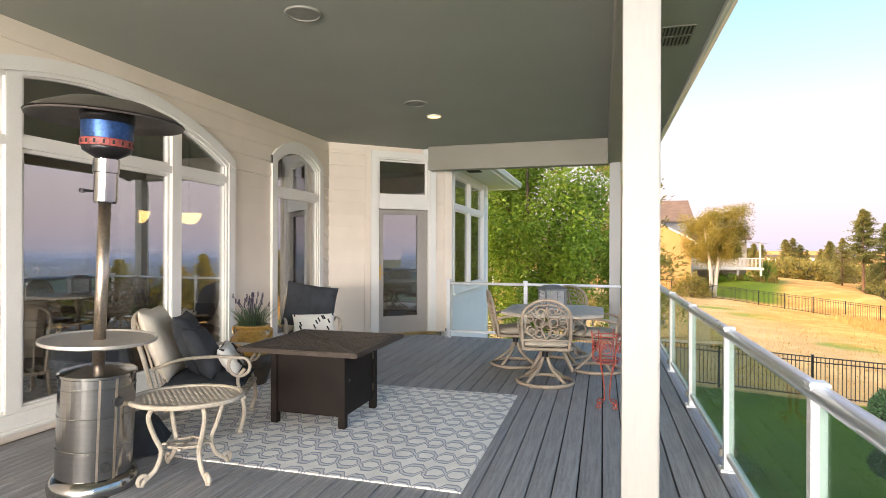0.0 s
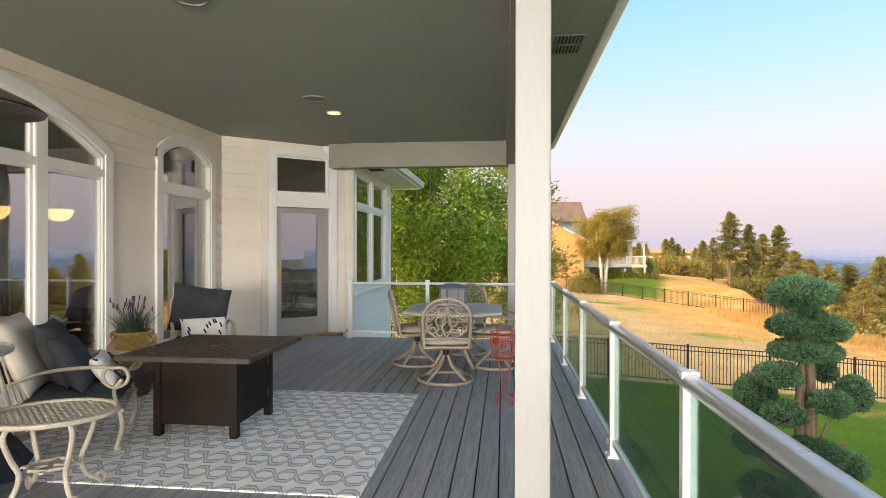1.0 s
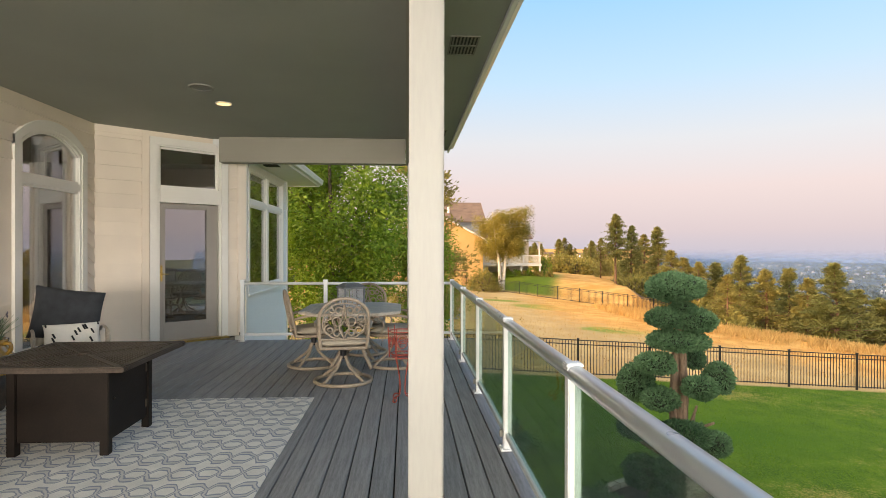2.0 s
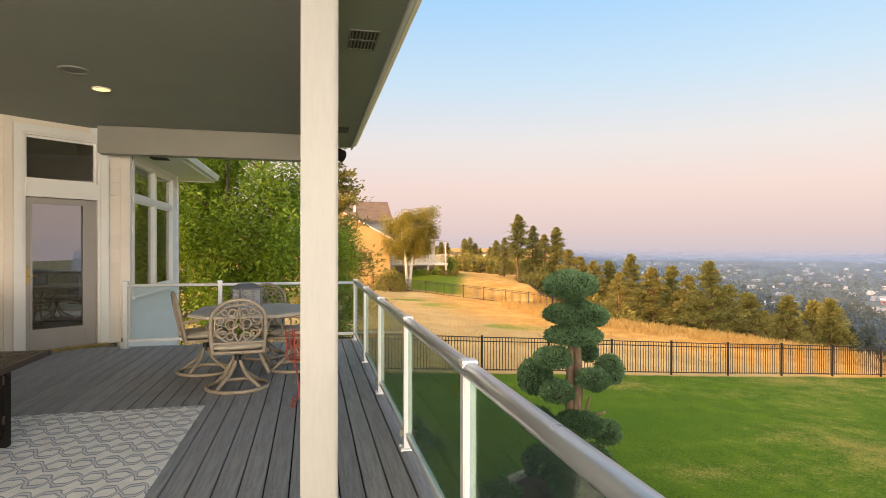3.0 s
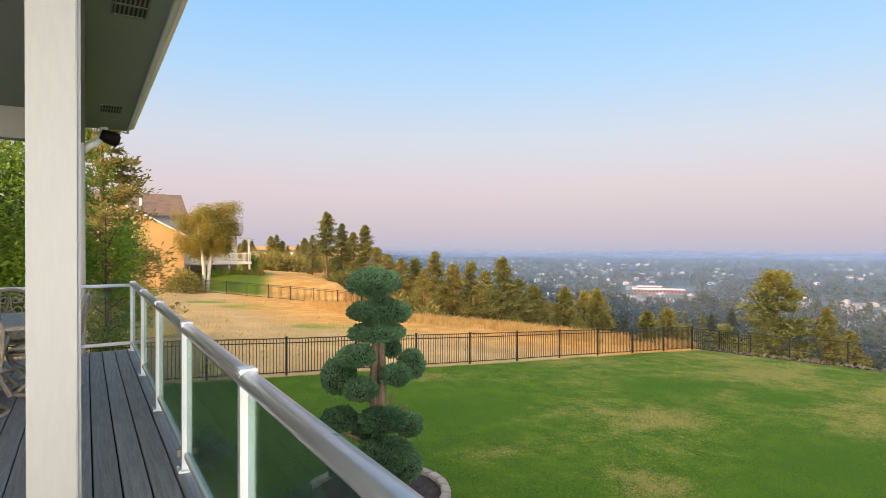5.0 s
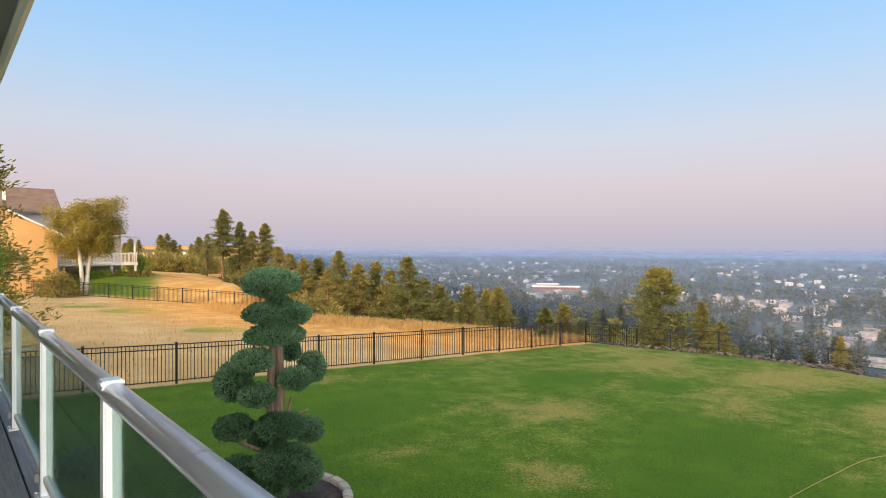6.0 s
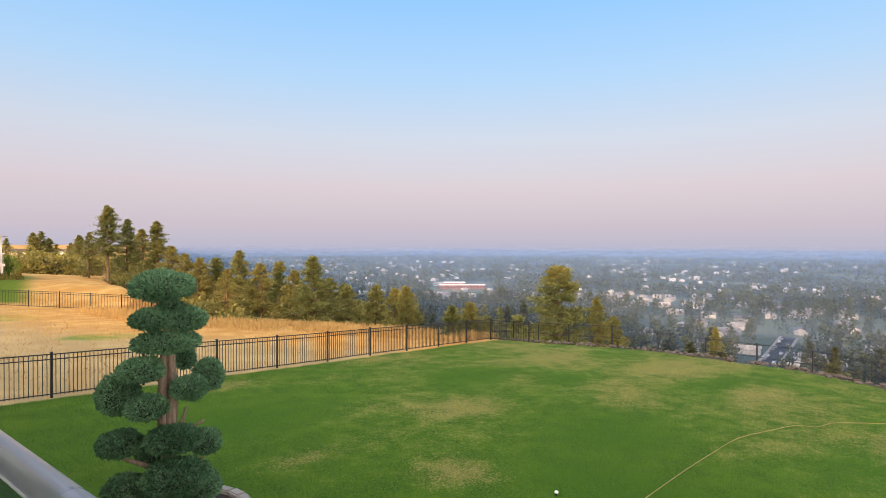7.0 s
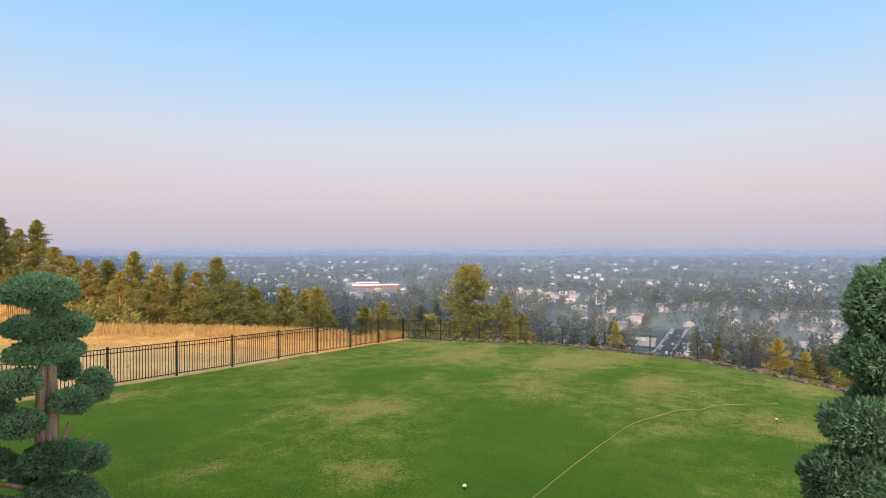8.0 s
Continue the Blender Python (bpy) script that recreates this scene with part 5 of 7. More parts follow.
def lavender():
    rnd = random.Random(3)
    plant = thing("lavender", pose(-3.60, 5.98, 0.6), "grey-green lavender plant growing in the pot", "plant")
    verts, faces = [], []
    for k in range(240):
        q, r, hgt = rnd.uniform(0, 6.283), rnd.uniform(0.0, 0.13), rnd.uniform(0.12, 0.24)
        lean = rnd.uniform(0.2, 1.0)
        bx, by = r * math.cos(q), r * math.sin(q)
        tx, ty = bx + lean * 0.17 * math.cos(q), by + lean * 0.17 * math.sin(q)
        side = Vector((-math.sin(q + 0.7), math.cos(q + 0.7), 0)) * 0.006
        b0 = len(verts)
        for f in (0.0, 0.5, 1.0):
            c = Vector((bx + (tx - bx) * f * f, by + (ty - by) * f * f, hgt * f))
            w = side * (1 - f * 0.8)
            verts += [tuple(c - w), tuple(c + w)]
        faces += [(b0, b0 + 1, b0 + 3, b0 + 2), (b0 + 2, b0 + 3, b0 + 5, b0 + 4)]
    raw_mesh("leaves", verts, faces, M_LAV, False, plant)
    for k in range(26):
        q, r = rnd.uniform(0, 6.283), rnd.uniform(0.0, 0.1)
        top = Vector((r * math.cos(q) * 2.1, r * math.sin(q) * 2.1, rnd.uniform(0.22, 0.36)))
        bm = bmesh.new()
        tube(bm, [(r * math.cos(q), r * math.sin(q), 0.0), top * 0.6 + Vector((0, 0, 0.02)), top], 0.0025, 4)
        for j in range(5):
            c = top + Vector((0, 0, 0.010 * j - 0.02))
            bmesh.ops.create_icosphere(bm, subdivisions=1, radius=0.008, matrix=Matrix.Translation(c + Vector((rnd.uniform(-1, 1), rnd.uniform(-1, 1), 0)) * 0.004))
        part("flower_spike", bm, M_LAVFLOWER, plant)


lavender()


# ---- dining set ----
def dining_chair_parts():
    c = thing("dining_chair", pose(0, 0, 0), "champagne cast metal swivel armchair with a pierced back and beige cushion", "chair", "chairs round the dining table")
    bm = bmesh.new()
    tube(bm, [(0.30 * math.cos(2 * math.pi * k / 40), 0.30 * math.sin(2 * math.pi * k / 40), 0.022) for k in range(40)], 0.019, 8, closed=True)
    part("base_ring", bm, M_CASTDARK, c)
    for k in range(4):
        q = math.radians(45 + 90 * k)
        bm = bmesh.new()
        tube(bm, curve_points([(0.285 * math.cos(q), 0.285 * math.sin(q), 0.035), (0.20 * math.cos(q), 0.20 * math.sin(q), 0.09), (0.09 * math.cos(q), 0.09 * math.sin(q), 0.17), (0.03 * math.cos(q), 0.03 * math.sin(q), 0.28)], 6), 0.017, 8)
        part("leg", bm, M_CASTDARK, c)
    part("swivel_hub", lathe(bmesh.new(), [(0.03, 0.25), (0.035, 0.34), (0.11, 0.36), (0.11, 0.375)], 20), M_STEELDARK, c)
    bm = bmesh.new()
    seat = curve_points([(-0.24, -0.22, 0.40), (-0.265, 0.0, 0.40), (-0.22, 0.24, 0.40), (0.0, 0.27, 0.40), (0.22, 0.24, 0.40), (0.265, 0.0, 0.40), (0.24, -0.22, 0.40), (0.0, -0.235, 0.40), (-0.24, -0.22, 0.40)], 5)[:-1]
    tube(bm, seat, 0.018, 8, closed=True)
    vs = [bm.verts.new((p.x, p.y, 0.395)) for p in seat]
    bm.faces.new(vs)
    box(bm, -0.2, 0.2, -0.02, 0.02, 0.37, 0.39)
    part("seat_frame", bm, M_CASTDARK, c)
    bm = pillow_bm(0.50, 0.48, 0.09, 0.03)
    bmesh.ops.transform(bm, matrix=pose(0, 0.01, 0.45, 90, 0, 0), verts=bm.verts)
    part("seat_cushion", bm, M_BEIGE, c, "beige seat cushion", True)
    lean = pose(0, -0.235, 0.40, 12, 0, 0)
    bm = bmesh.new()
    outline = curve_points([(-0.235, 0, 0.0), (-0.25, 0, 0.22), (-0.235, 0, 0.40), (-0.13, 0, 0.505), (0.0, 0, 0.535), (0.13, 0, 0.505), (0.235, 0, 0.40), (0.25, 0, 0.22), (0.235, 0, 0.0)], 7)
    tube(bm, outline, 0.017, 8)
    inner = curve_points([(-0.20, 0, 0.39), (-0.11, 0, 0.465), (0.0, 0, 0.485), (0.11, 0, 0.465), (0.20, 0, 0.39)], 6)
    tube(bm, inner, 0.008, 6)
    tube(bm, [(-0.24, 0, 0.10), (0.24, 0, 0.10)], 0.012, 6)
    bmesh.ops.transform(bm, matrix=lean, verts=bm.verts)
    part("back_frame", bm, M_CASTDARK, c)
    bm = bmesh.new()
    for sx in (-1, 1):
        for cx, cz, r, a0, turns, sg in ((0.07, 0.30, 0.065, 3.14, 1.2, 1), (0.15, 0.20, 0.06, 1.57, 1.2, -1), (0.07, 0.165, 0.05, 3.14, 1.1, -1), (0.165, 0.335, 0.05, -1.57, 1.2, 1), (0.055, 0.405, 0.045, 3.14, 1.1, -1), (0.125, 0.42, 0.035, 3.5, 1.1, 1)):
            tube(bm, [(sx * x, 0, z) for x, _, z in scroll(cx, cz, r, a0, turns, 14, 0.0, sg)], 0.0095, 5)
        tube(bm, curve_points([(0, 0, 0.11), (sx * 0.05, 0, 0.22), (sx * 0.02, 0, 0.33), (0, 0, 0.47)], 5), 0.010, 5)
        tube(bm, curve_points([(sx * 0.03, 0, 0.11), (sx * 0.13, 0, 0.13), (sx * 0.215, 0, 0.24), (sx * 0.20, 0, 0.38)], 5), 0.010, 5)
        for k in range(5):
            a = math.radians(22 + 15 * k)
            tube(bm, [(sx * 0.20 * math.cos(a) * 1.0, 0, 0.385 + 0.10 * math.sin(a)), (sx * 0.225 * math.cos(a) * 1.02, 0, 0.40 + 0.125 * math.sin(a))], 0.006, 5)
    bmesh.ops.transform(bm, matrix=lean, verts=bm.verts)
    part("back_scrollwork", bm, M_CASTDARK, c, "pierced scrollwork back panel")
    for sx in (-1, 1):
        bm = bmesh.new()
        tube(bm, curve_points([(sx * 0.25, -0.27, 0.60), (sx * 0.29, -0.12, 0.64), (sx * 0.29, 0.10, 0.645), (sx * 0.285, 0.20, 0.615), (sx * 0.28, 0.205, 0.57), (sx * 0.28, 0.165, 0.565)], 6), 0.015, 8)
        tube(bm, curve_points([(sx * 0.285, 0.16, 0.63), (sx * 0.275, 0.08, 0.53), (sx * 0.25, 0.12, 0.41)], 6), 0.012, 8)
        part("arm", bm, M_CASTDARK, c)
    return c


chair = dining_chair_parts()
chair.matrix_basis = pose(-0.61, 6.95, 0, 0, 0, 8)
copy_thing(chair, pose(-1.06, 7.80, 0, 0, 0, -72))
copy_thing(chair, pose(-0.08, 7.76, 0, 0, 0, 82))
copy_thing(chair, pose(-0.50, 8.60, 0, 0, 0, 176))


def dining_table():
    t = thing("dining_table", pose(-0.58, 7.72, 0), "octagonal weathered cast metal dining table", "table")
    bm = bmesh.new()
    hx, hy, k = 0.58, 0.66, 0.24
    pts = [(hx, -hy + k), (hx, hy - k), (hx - k, hy), (-hx + k, hy), (-hx, hy - k), (-hx, -hy + k), (-hx + k, -hy), (hx - k, -hy)]
    vs = [bm.verts.new((x, y, 0.715)) for x, y in pts]
    bm.faces.new(vs)
    r = bmesh.ops.extrude_face_region(bm, geom=list(bm.faces))
    bmesh.ops.translate(bm, vec=(0, 0, -0.03), verts=[v for v in r["geom"] if isinstance(v, bmesh.types.BMVert)])
    bmesh.ops.recalc_face_normals(bm, faces=bm.faces)
    bmesh.ops.bevel(bm, geom=list(bm.edges), offset=0.006, segments=2, affect="EDGES")
    part("tabletop", bm, M_STONETOP, t)
    bm = bmesh.new()
    for j in range(17):
        x = -0.50 + j * 0.0625
        ext = hy - 0.05 - max(0.0, abs(x) - (hx - k)) 
        box(bm, x - 0.022, x + 0.022, -ext, ext, 0.7155, 0.7195)
    part("raised_slats", bm, M_STONETOP, t)
    for q in range(4):
        a = math.radians(45 + 90 * q)
        bm = bmesh.new()
        tube(bm, curve_points([(0.33 * math.cos(a), 0.36 * math.sin(a), 0.69), (0.24 * math.cos(a), 0.24 * math.sin(a), 0.45), (0.18 * math.cos(a), 0.18 * math.sin(a), 0.25), (0.34 * math.cos(a), 0.34 * math.sin(a), 0.02)], 7), 0.022, 8)
        part("leg", bm, M_CASTDARK, t)
    part("lower_ring", tube(bmesh.new(), [(0.19 * math.cos(2 * math.pi * j / 24), 0.19 * math.sin(2 * math.pi * j / 24), 0.25) for j in range(24)], 0.012, 6, closed=True), M_CASTDARK, t)


dining_table()


def lantern():
    t = thing("lantern", pose(-0.60, 7.70, 0.720, 0, 0, 25) @ Matrix.Diagonal((1.2, 1.2, 1.25, 1)), "grey metal lantern with white pierced panels on the table", "lantern")
    part("base", box_bm(-0.115, 0.115, -0.115, 0.115, 0.0, 0.018, 0.004), M_LANTERN, t)
    for sx in (-1, 1):
        for sy in (-1, 1):
            part("corner_post", box_bm(sx * 0.1 - 0.009, sx * 0.1 + 0.009, sy * 0.1 - 0.009, sy * 0.1 + 0.009, 0.018, 0.185), M_LANTERN, t)
    for q in range(4):
        bm = bmesh.new()
        rnd = random.Random(q)
        for i in range(5):
            for j in range(5):
                cx, cz = -0.072 + 0.036 * i, 0.035 + 0.034 * j
                tube(bm, [(cx + 0.014 * math.cos(w * 1.047), -0.1, cz + 0.014 * math.sin(w * 1.047)) for w in range(6)], 0.0042, 4, closed=True)
        box(bm, -0.091, 0.091, -0.101, -0.099, 0.018, 0.022)
        bmesh.ops.transform(bm, matrix=pose(0, 0, 0, 0, 0, 90 * q), verts=bm.verts)
        part("pierced_panel", bm, M_LANTERNPANEL, t, "white pierced panel")
    bm = bmesh.new()
    r0 = [bm.verts.new((sx * 0.12, sy * 0.12, 0.185)) for sx, sy in ((-1, -1), (1, -1), (1, 1), (-1, 1))]
    r1 = [bm.verts.new((sx * 0.12, sy * 0.12, 0.198)) for sx, sy in ((-1, -1), (1, -1), (1, 1), (-1, 1))]
    r2 = [bm.verts.new((sx * 0.06, sy * 0.06, 0.235)) for sx, sy in ((-1, -1), (1, -1), (1, 1), (-1, 1))]
    bm.faces.new(r0[::-1])
    bm.faces.new(r2)
    for a, b in ((r0, r1), (r1, r2)):
        for k in range(4):
            bm.faces.new((a[k], a[(k + 1) % 4], b[(k + 1) % 4], b[k]))
    part("roof", bm, M_LANTERN, t)


lantern()


def plant_stand():
    t = thing("plant_stand", pose(0.03, 6.15, 0), "red wire plant stand with an empty scrolled basket", "plant stand")
    for z, r in ((0.42, 0.10), (0.45, 0.11), (0.66, 0.125)):
        part("hoop", tube(bmesh.new(), [(r * math.cos(2 * math.pi * k / 24), r * math.sin(2 * math.pi * k / 24), z) for k in range(24)], 0.006, 6, closed=True), M_RED, t)
    part("basket_floor", lathe(bmesh.new(), [(0.0, 0.415), (0.10, 0.415), (0.10, 0.42), (0.0, 0.42)], 20), M_RED, t)
    for k in range(6):
        bm = bmesh.new()
        pts = scroll(0.0, 0.555, 0.055, 0.0, 1.6, 20)
        tube(bm, [(x, -0.122, z) for x, _, z in pts], 0.005, 5)
        tube(bm, [(-0.055, -0.110, 0.42), (-0.055, -0.125, 0.70)], 0.006, 5)
        bmesh.ops.transform(bm, matrix=pose(0, 0, 0, 0, 0, 60 * k), verts=bm.verts)
        part("scroll_bar", bm, M_RED, t)
    for k in range(4):
        a = math.radians(45 + 90 * k)
        ca, sa = math.cos(a), math.sin(a)
        bm = bmesh.new()
        tube(bm, curve_points([(0.09 * ca, 0.09 * sa, 0.42), (0.045 * ca, 0.045 * sa, 0.25), (0.035 * ca, 0.035 * sa, 0.08), (0.10 * ca, 0.10 * sa, 0.055), (0.125 * ca, 0.125 * sa, 0.02), (0.09 * ca, 0.09 * sa, 0.008), (0.075 * ca, 0.075 * sa, 0.03)], 6), 0.006, 6)
        part("leg", bm, M_RED, t)


plant_stand()
throw = thing("throw_blanket", pose(-3.36, 4.05, 0.0, 0, 0, 30), "dark crumpled throw blanket heaped beside the chair", "blanket")
bm = bmesh.new()
bmesh.ops.create_grid(bm, x_segments=22, y_segments=16, size=1.0)
for v in bm.verts:
    d = max(0.0, 1 - v.co.x ** 2) * max(0.0, 1 - v.co.y ** 2)
    v.co = Vector((v.co.x * 0.30, v.co.y * 0.24, 0.012 + 0.38 * d ** 0.7 * (0.75 + 0.5 * noise.noise((v.co.x * 2.2, v.co.y * 2.2, 1.0)))))
part("cloth", bm, M_CHARCOAL, throw, "", True)
# ---- garden and distance: materials ----
M_JUNIPER = leaf_material("blue_green_juniper", (0.016, 0.060, 0.026), (0.190, 0.330, 0.165), 0.6, 0.2)
M_JUNIPERCORE = material("juniper_core_shade", (0.020, 0.030, 0.018), 0.95, vary=0.5, scale=12, bump=0.5, bump_scale=30)
M_JUNBARK = material("juniper_bark", (0.21, 0.145, 0.10), 0.9, vary=0.4, scale=8, fine=30, bump=0.8, bump_scale=18, stretch=(4, 4, 0.6))
M_LEAF = leaf_material("bright_green_leaf", (0.050, 0.125, 0.010), (0.300, 0.430, 0.050), 0.5, 0.4)
M_BIRCHLEAF = leaf_material("yellowing_birch_leaf", (0.15, 0.15, 0.025), (0.42, 0.33, 0.07), 0.5, 0.4)
M_BUSHLEAF = leaf_material("olive_shrub_leaf", (0.13, 0.14, 0.03), (0.36, 0.29, 0.08), 0.6, 0.35)
M_PINE = leaf_material("pine_needles", (0.140, 0.155, 0.050), (0.330, 0.305, 0.092), 0.7, 0.45)
M_DRYPINE = leaf_material("dry_pine_needles", (0.170, 0.165, 0.050), (0.380, 0.325, 0.095), 0.7, 0.45)
M_PINEBARK = material("pine_bark", (0.17, 0.095, 0.055), 0.95, vary=0.4, scale=3, fine=14, bump=0.8, bump_scale=9, stretch=(3, 3, 0.7))
M_BIRCHBARK = material("white_birch_bark", (0.62, 0.56, 0.48), 0.8, vary=0.25, scale=3, fine=10, stretch=(1, 1, 5))
M_BARK = material("grey_brown_bark", (0.10, 0.075, 0.055), 0.9, vary=0.35, scale=5, fine=25, bump=0.6, bump_scale=15)
M_FARWOOD = leaf_material("valley_conifers", (0.038, 0.052, 0.032), (0.110, 0.115, 0.058), 0.8, 0.25)
M_STRAW = leaf_material("dry_straw_blades", (0.40, 0.23, 0.07), (0.62, 0.42, 0.16), 0.8, 0.3)
M_ROCK = material("brown_basalt_rock", (0.10, 0.078, 0.064), 0.9, vary=0.35, scale=4, fine=25, bump=0.6, bump_scale=12, per_piece=0.25)
M_PAVER = material("grey_concrete_edging", (0.34, 0.30, 0.27), 0.85, vary=0.2, scale=6, fine=40, bump=0.3, per_piece=0.12)
M_MULCH = material("dark_bark_mulch", (0.055, 0.035, 0.025), 1.0, vary=0.5, scale=14, fine=50, bump=1.0, bump_scale=40)
M_HOSE = material("tan_garden_hose", (0.38, 0.26, 0.09), 0.5, vary=0.1)
M_OCHREWALL = material("ochre_painted_siding", (0.52, 0.33, 0.13), 0.7, vary=0.08, scale=0.6, fine=20)
M_GREYWALL = material("grey_painted_siding", (0.30, 0.30, 0.31), 0.7, vary=0.08, scale=0.6, fine=20)
M_CREAMWALL = material("cream_painted_siding", (0.62, 0.54, 0.43), 0.7, vary=0.08, scale=0.6, fine=20)
M_WHITEPAINT = material("white_exterior_paint", (0.75, 0.73, 0.70), 0.55, vary=0.06, scale=1.0)
M_BROWNROOF = material("brown_shingle_roof", (0.16, 0.105, 0.075), 0.9, vary=0.25, scale=1.5, fine=12, bump=0.4, bump_scale=8)
M_DARKGLASS = material("dark_window_glass", (0.03, 0.035, 0.045), 0.12, vary=0.3, scale=1.0)
M_TOWNWALL = material("pale_house_wall", (0.30, 0.29, 0.28), 0.7, vary=0.35, scale=0.1, fine=1, per_piece=0.35, space="World")
M_TOWNROOF = material("mixed_town_roof", (0.20, 0.18, 0.165), 0.9, vary=0.5, scale=0.04, fine=0.4, per_piece=0.5, space="World")
M_ASPHALT = material("asphalt_street", (0.06, 0.06, 0.065), 0.9, vary=0.2, scale=0.1, fine=2)
M_BRICKRED = material("red_brick_school_wall", (0.22, 0.10, 0.085), 0.8, vary=0.15, scale=0.2, fine=2)
M_POOL = material("blue_plastic_tarp", (0.03, 0.16, 0.45), 0.4, vary=0.15)
M_CAR = material("parked_car_paint", (0.35, 0.36, 0.38), 0.3, vary=0.1, per_piece=0.7, coat=0.5)


def leaf_cloud(pos, size, rng, flat=0.0, aspect=2.2, out=None, droop=0.0):
    """Many small folded leaves at the given places: vertices and faces. out: outward directions they lean to."""
    n = len(pos)
    d = rng.normal(size=(n, 3))
    if out is not None:
        d = d * 0.55 + out
    d[:, 2] = d[:, 2] * (1 - flat) - droop
    d /= np.linalg.norm(d, axis=1)[:, None] + 1e-9
    s = np.cross(d, rng.normal(size=(n, 3)))
    s /= np.linalg.norm(s, axis=1)[:, None] + 1e-9
    ln = (size * rng.uniform(0.6, 1.3, n))[:, None]
    w = ln / aspect / 2
    up = np.cross(d, s)
    base, tip = pos, pos + d * ln
    mid = pos + d * ln * 0.45 + up * ln * 0.08
    v = np.stack([base, mid + s * w, tip, mid - s * w], 1).reshape(-1, 3)
    f = np.arange(4 * n).reshape(-1, 4)
    return v, f


def np_mesh(name, v, f, mat, parent=None, smooth=False):
    me = bpy.data.meshes.new(name)
    me.vertices.add(len(v))
    me.vertices.foreach_set("co", np.ascontiguousarray(v, dtype=np.float32).ravel())
    k = f.shape[1]
    me.loops.add(f.size)
    me.loops.foreach_set("vertex_index", np.ascontiguousarray(f, dtype=np.int32).ravel())
    me.polygons.add(len(f))
    me.polygons.foreach_set("loop_start", np.arange(0, f.size, k, dtype=np.int32))
    me.update(calc_edges=True)
    me.materials.append(mat)
    if smooth:
        me.shade_smooth()
    ob = new(name, me)
    if parent:
        ob.parent = parent
    return ob


def ball_dirs(n, rng):
    d = rng.normal(size=(n, 3))
    return d / np.linalg.norm(d, axis=1)[:, None]


def limb(bm, pts, r0, r1, seg=7):
    pts = curve_points(pts, 5)
    tube(bm, pts, r0, seg, radii=[r0 + (r1 - r0) * i / (len(pts) - 1) for i in range(len(pts))])


# ---- cloud-pruned junipers ----
def juniper(m, pads, trunks, label, seed, sprig=0.048, dens=7600):
    """A pruned tree: bare stems that carry dense, rounded, clipped pads of short sprigs."""
    rng = np.random.default_rng(seed)
    t = thing("topiary_tree", m, label, "tree", "cloud-pruned trees")
    bm = bmesh.new()
    for pts, r0, r1 in trunks:
        limb(bm, pts, r0, r1, 9)
    for v in bm.verts:
        v.co += Vector((noise.noise(v.co * 9), noise.noise(v.co * 9 + Vector((7, 0, 0))), 0)) * 0.018
    part("trunk", bm, M_JUNBARK, t, "gnarled brown trunk", True)
    for (cx, cy, cz, rx, ry, rz) in pads:
        c, r = np.array((cx, cy, cz)), np.array((rx, ry, rz))
        below = 0.78 if rz < 0.75 * rx else 0.95

        def lump(q):
            return 1.0 + 0.16 * noise.noise(Vector(tuple(q * 1.7 + c * 3))) + 0.12 * noise.noise(Vector(tuple(q * 4.5 + c)))

        d = ball_dirs(int(dens * (rx * ry + ry * rz + rx * rz) / 0.30), rng)
        wob = np.array([lump(q) for q in d])
        rr = np.where(d[:, 2:3] < 0, r * (1, 1, below), r)
        pos = c + d * rr * (wob * (1.0 - 0.16 * rng.random(len(d)) ** 2.5))[:, None]
        v, f = leaf_cloud(pos, sprig, rng, 0.0, 2.6, d * 0.8 + np.array((0, 0, 0.25)))
        pad = np_mesh("foliage_pad", v, f, M_JUNIPER, t)
        # Added near-black ball inside the pad: the inner shade is its colour.
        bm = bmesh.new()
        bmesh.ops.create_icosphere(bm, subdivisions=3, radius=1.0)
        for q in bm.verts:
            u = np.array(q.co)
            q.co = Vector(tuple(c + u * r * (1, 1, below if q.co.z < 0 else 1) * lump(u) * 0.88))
        part("shade_core", bm, M_JUNIPERCORE, pad, "", True)
    return t


RT = Vector((0.885, -0.466, 0))
# centre across and height over the lawn, half width, half height, depth: all in metres
PADS = [(-0.06, 3.53, 0.421, 0.231, 0), (0.05, 3.21, 0.187, 0.103, 0.1), (-0.19, 3.06, 0.281, 0.167, -0.05), (0.24, 3.03, 0.281, 0.191, 0.05), (-0.02, 2.71,
        0.429, 0.159, 0), (-0.33, 2.37, 0.288, 0.175, -0.2), (-0.64, 1.99, 0.273, 0.294, 0.1), (-0.25, 1.84, 0.249, 0.183, -0.25), (0.23, 2.38, 0.133, 0.159,
        0.4), (0.55, 2.16, 0.21, 0.247, 0.15), (0.29, 2.07, 0.234, 0.175, -0.25), (0.35, 1.86, 0.117, 0.099, 0.3), (0.08, 1.34, 0.37, 0.185, -0.2), (-0.62,
        1.27, 0.28, 0.2, 0.1), (0.52, 1.14, 0.21, 0.19, 0.15), (0.13, 0.8, 0.44, 0.26, -0.25), (0.44, 0.52, 0.26, 0.27, 0.0), (-0.53, 0.62, 0.28, 0.25, 0.0),
        (-0.1, 0.38, 0.27, 0.2, -0.35), (-0.2, 0.99, 0.22, 0.14, 0.3)]
GT = hill(4.28, 9.28)
pads = []
for lat, h, hw, hh, dep in PADS:
    p = RT * lat + Vector((0.466, 0.885, 0)) * dep
    pads.append((p.x, p.y, h, hw * 1.03, hw * 1.0, hh * 0.96))
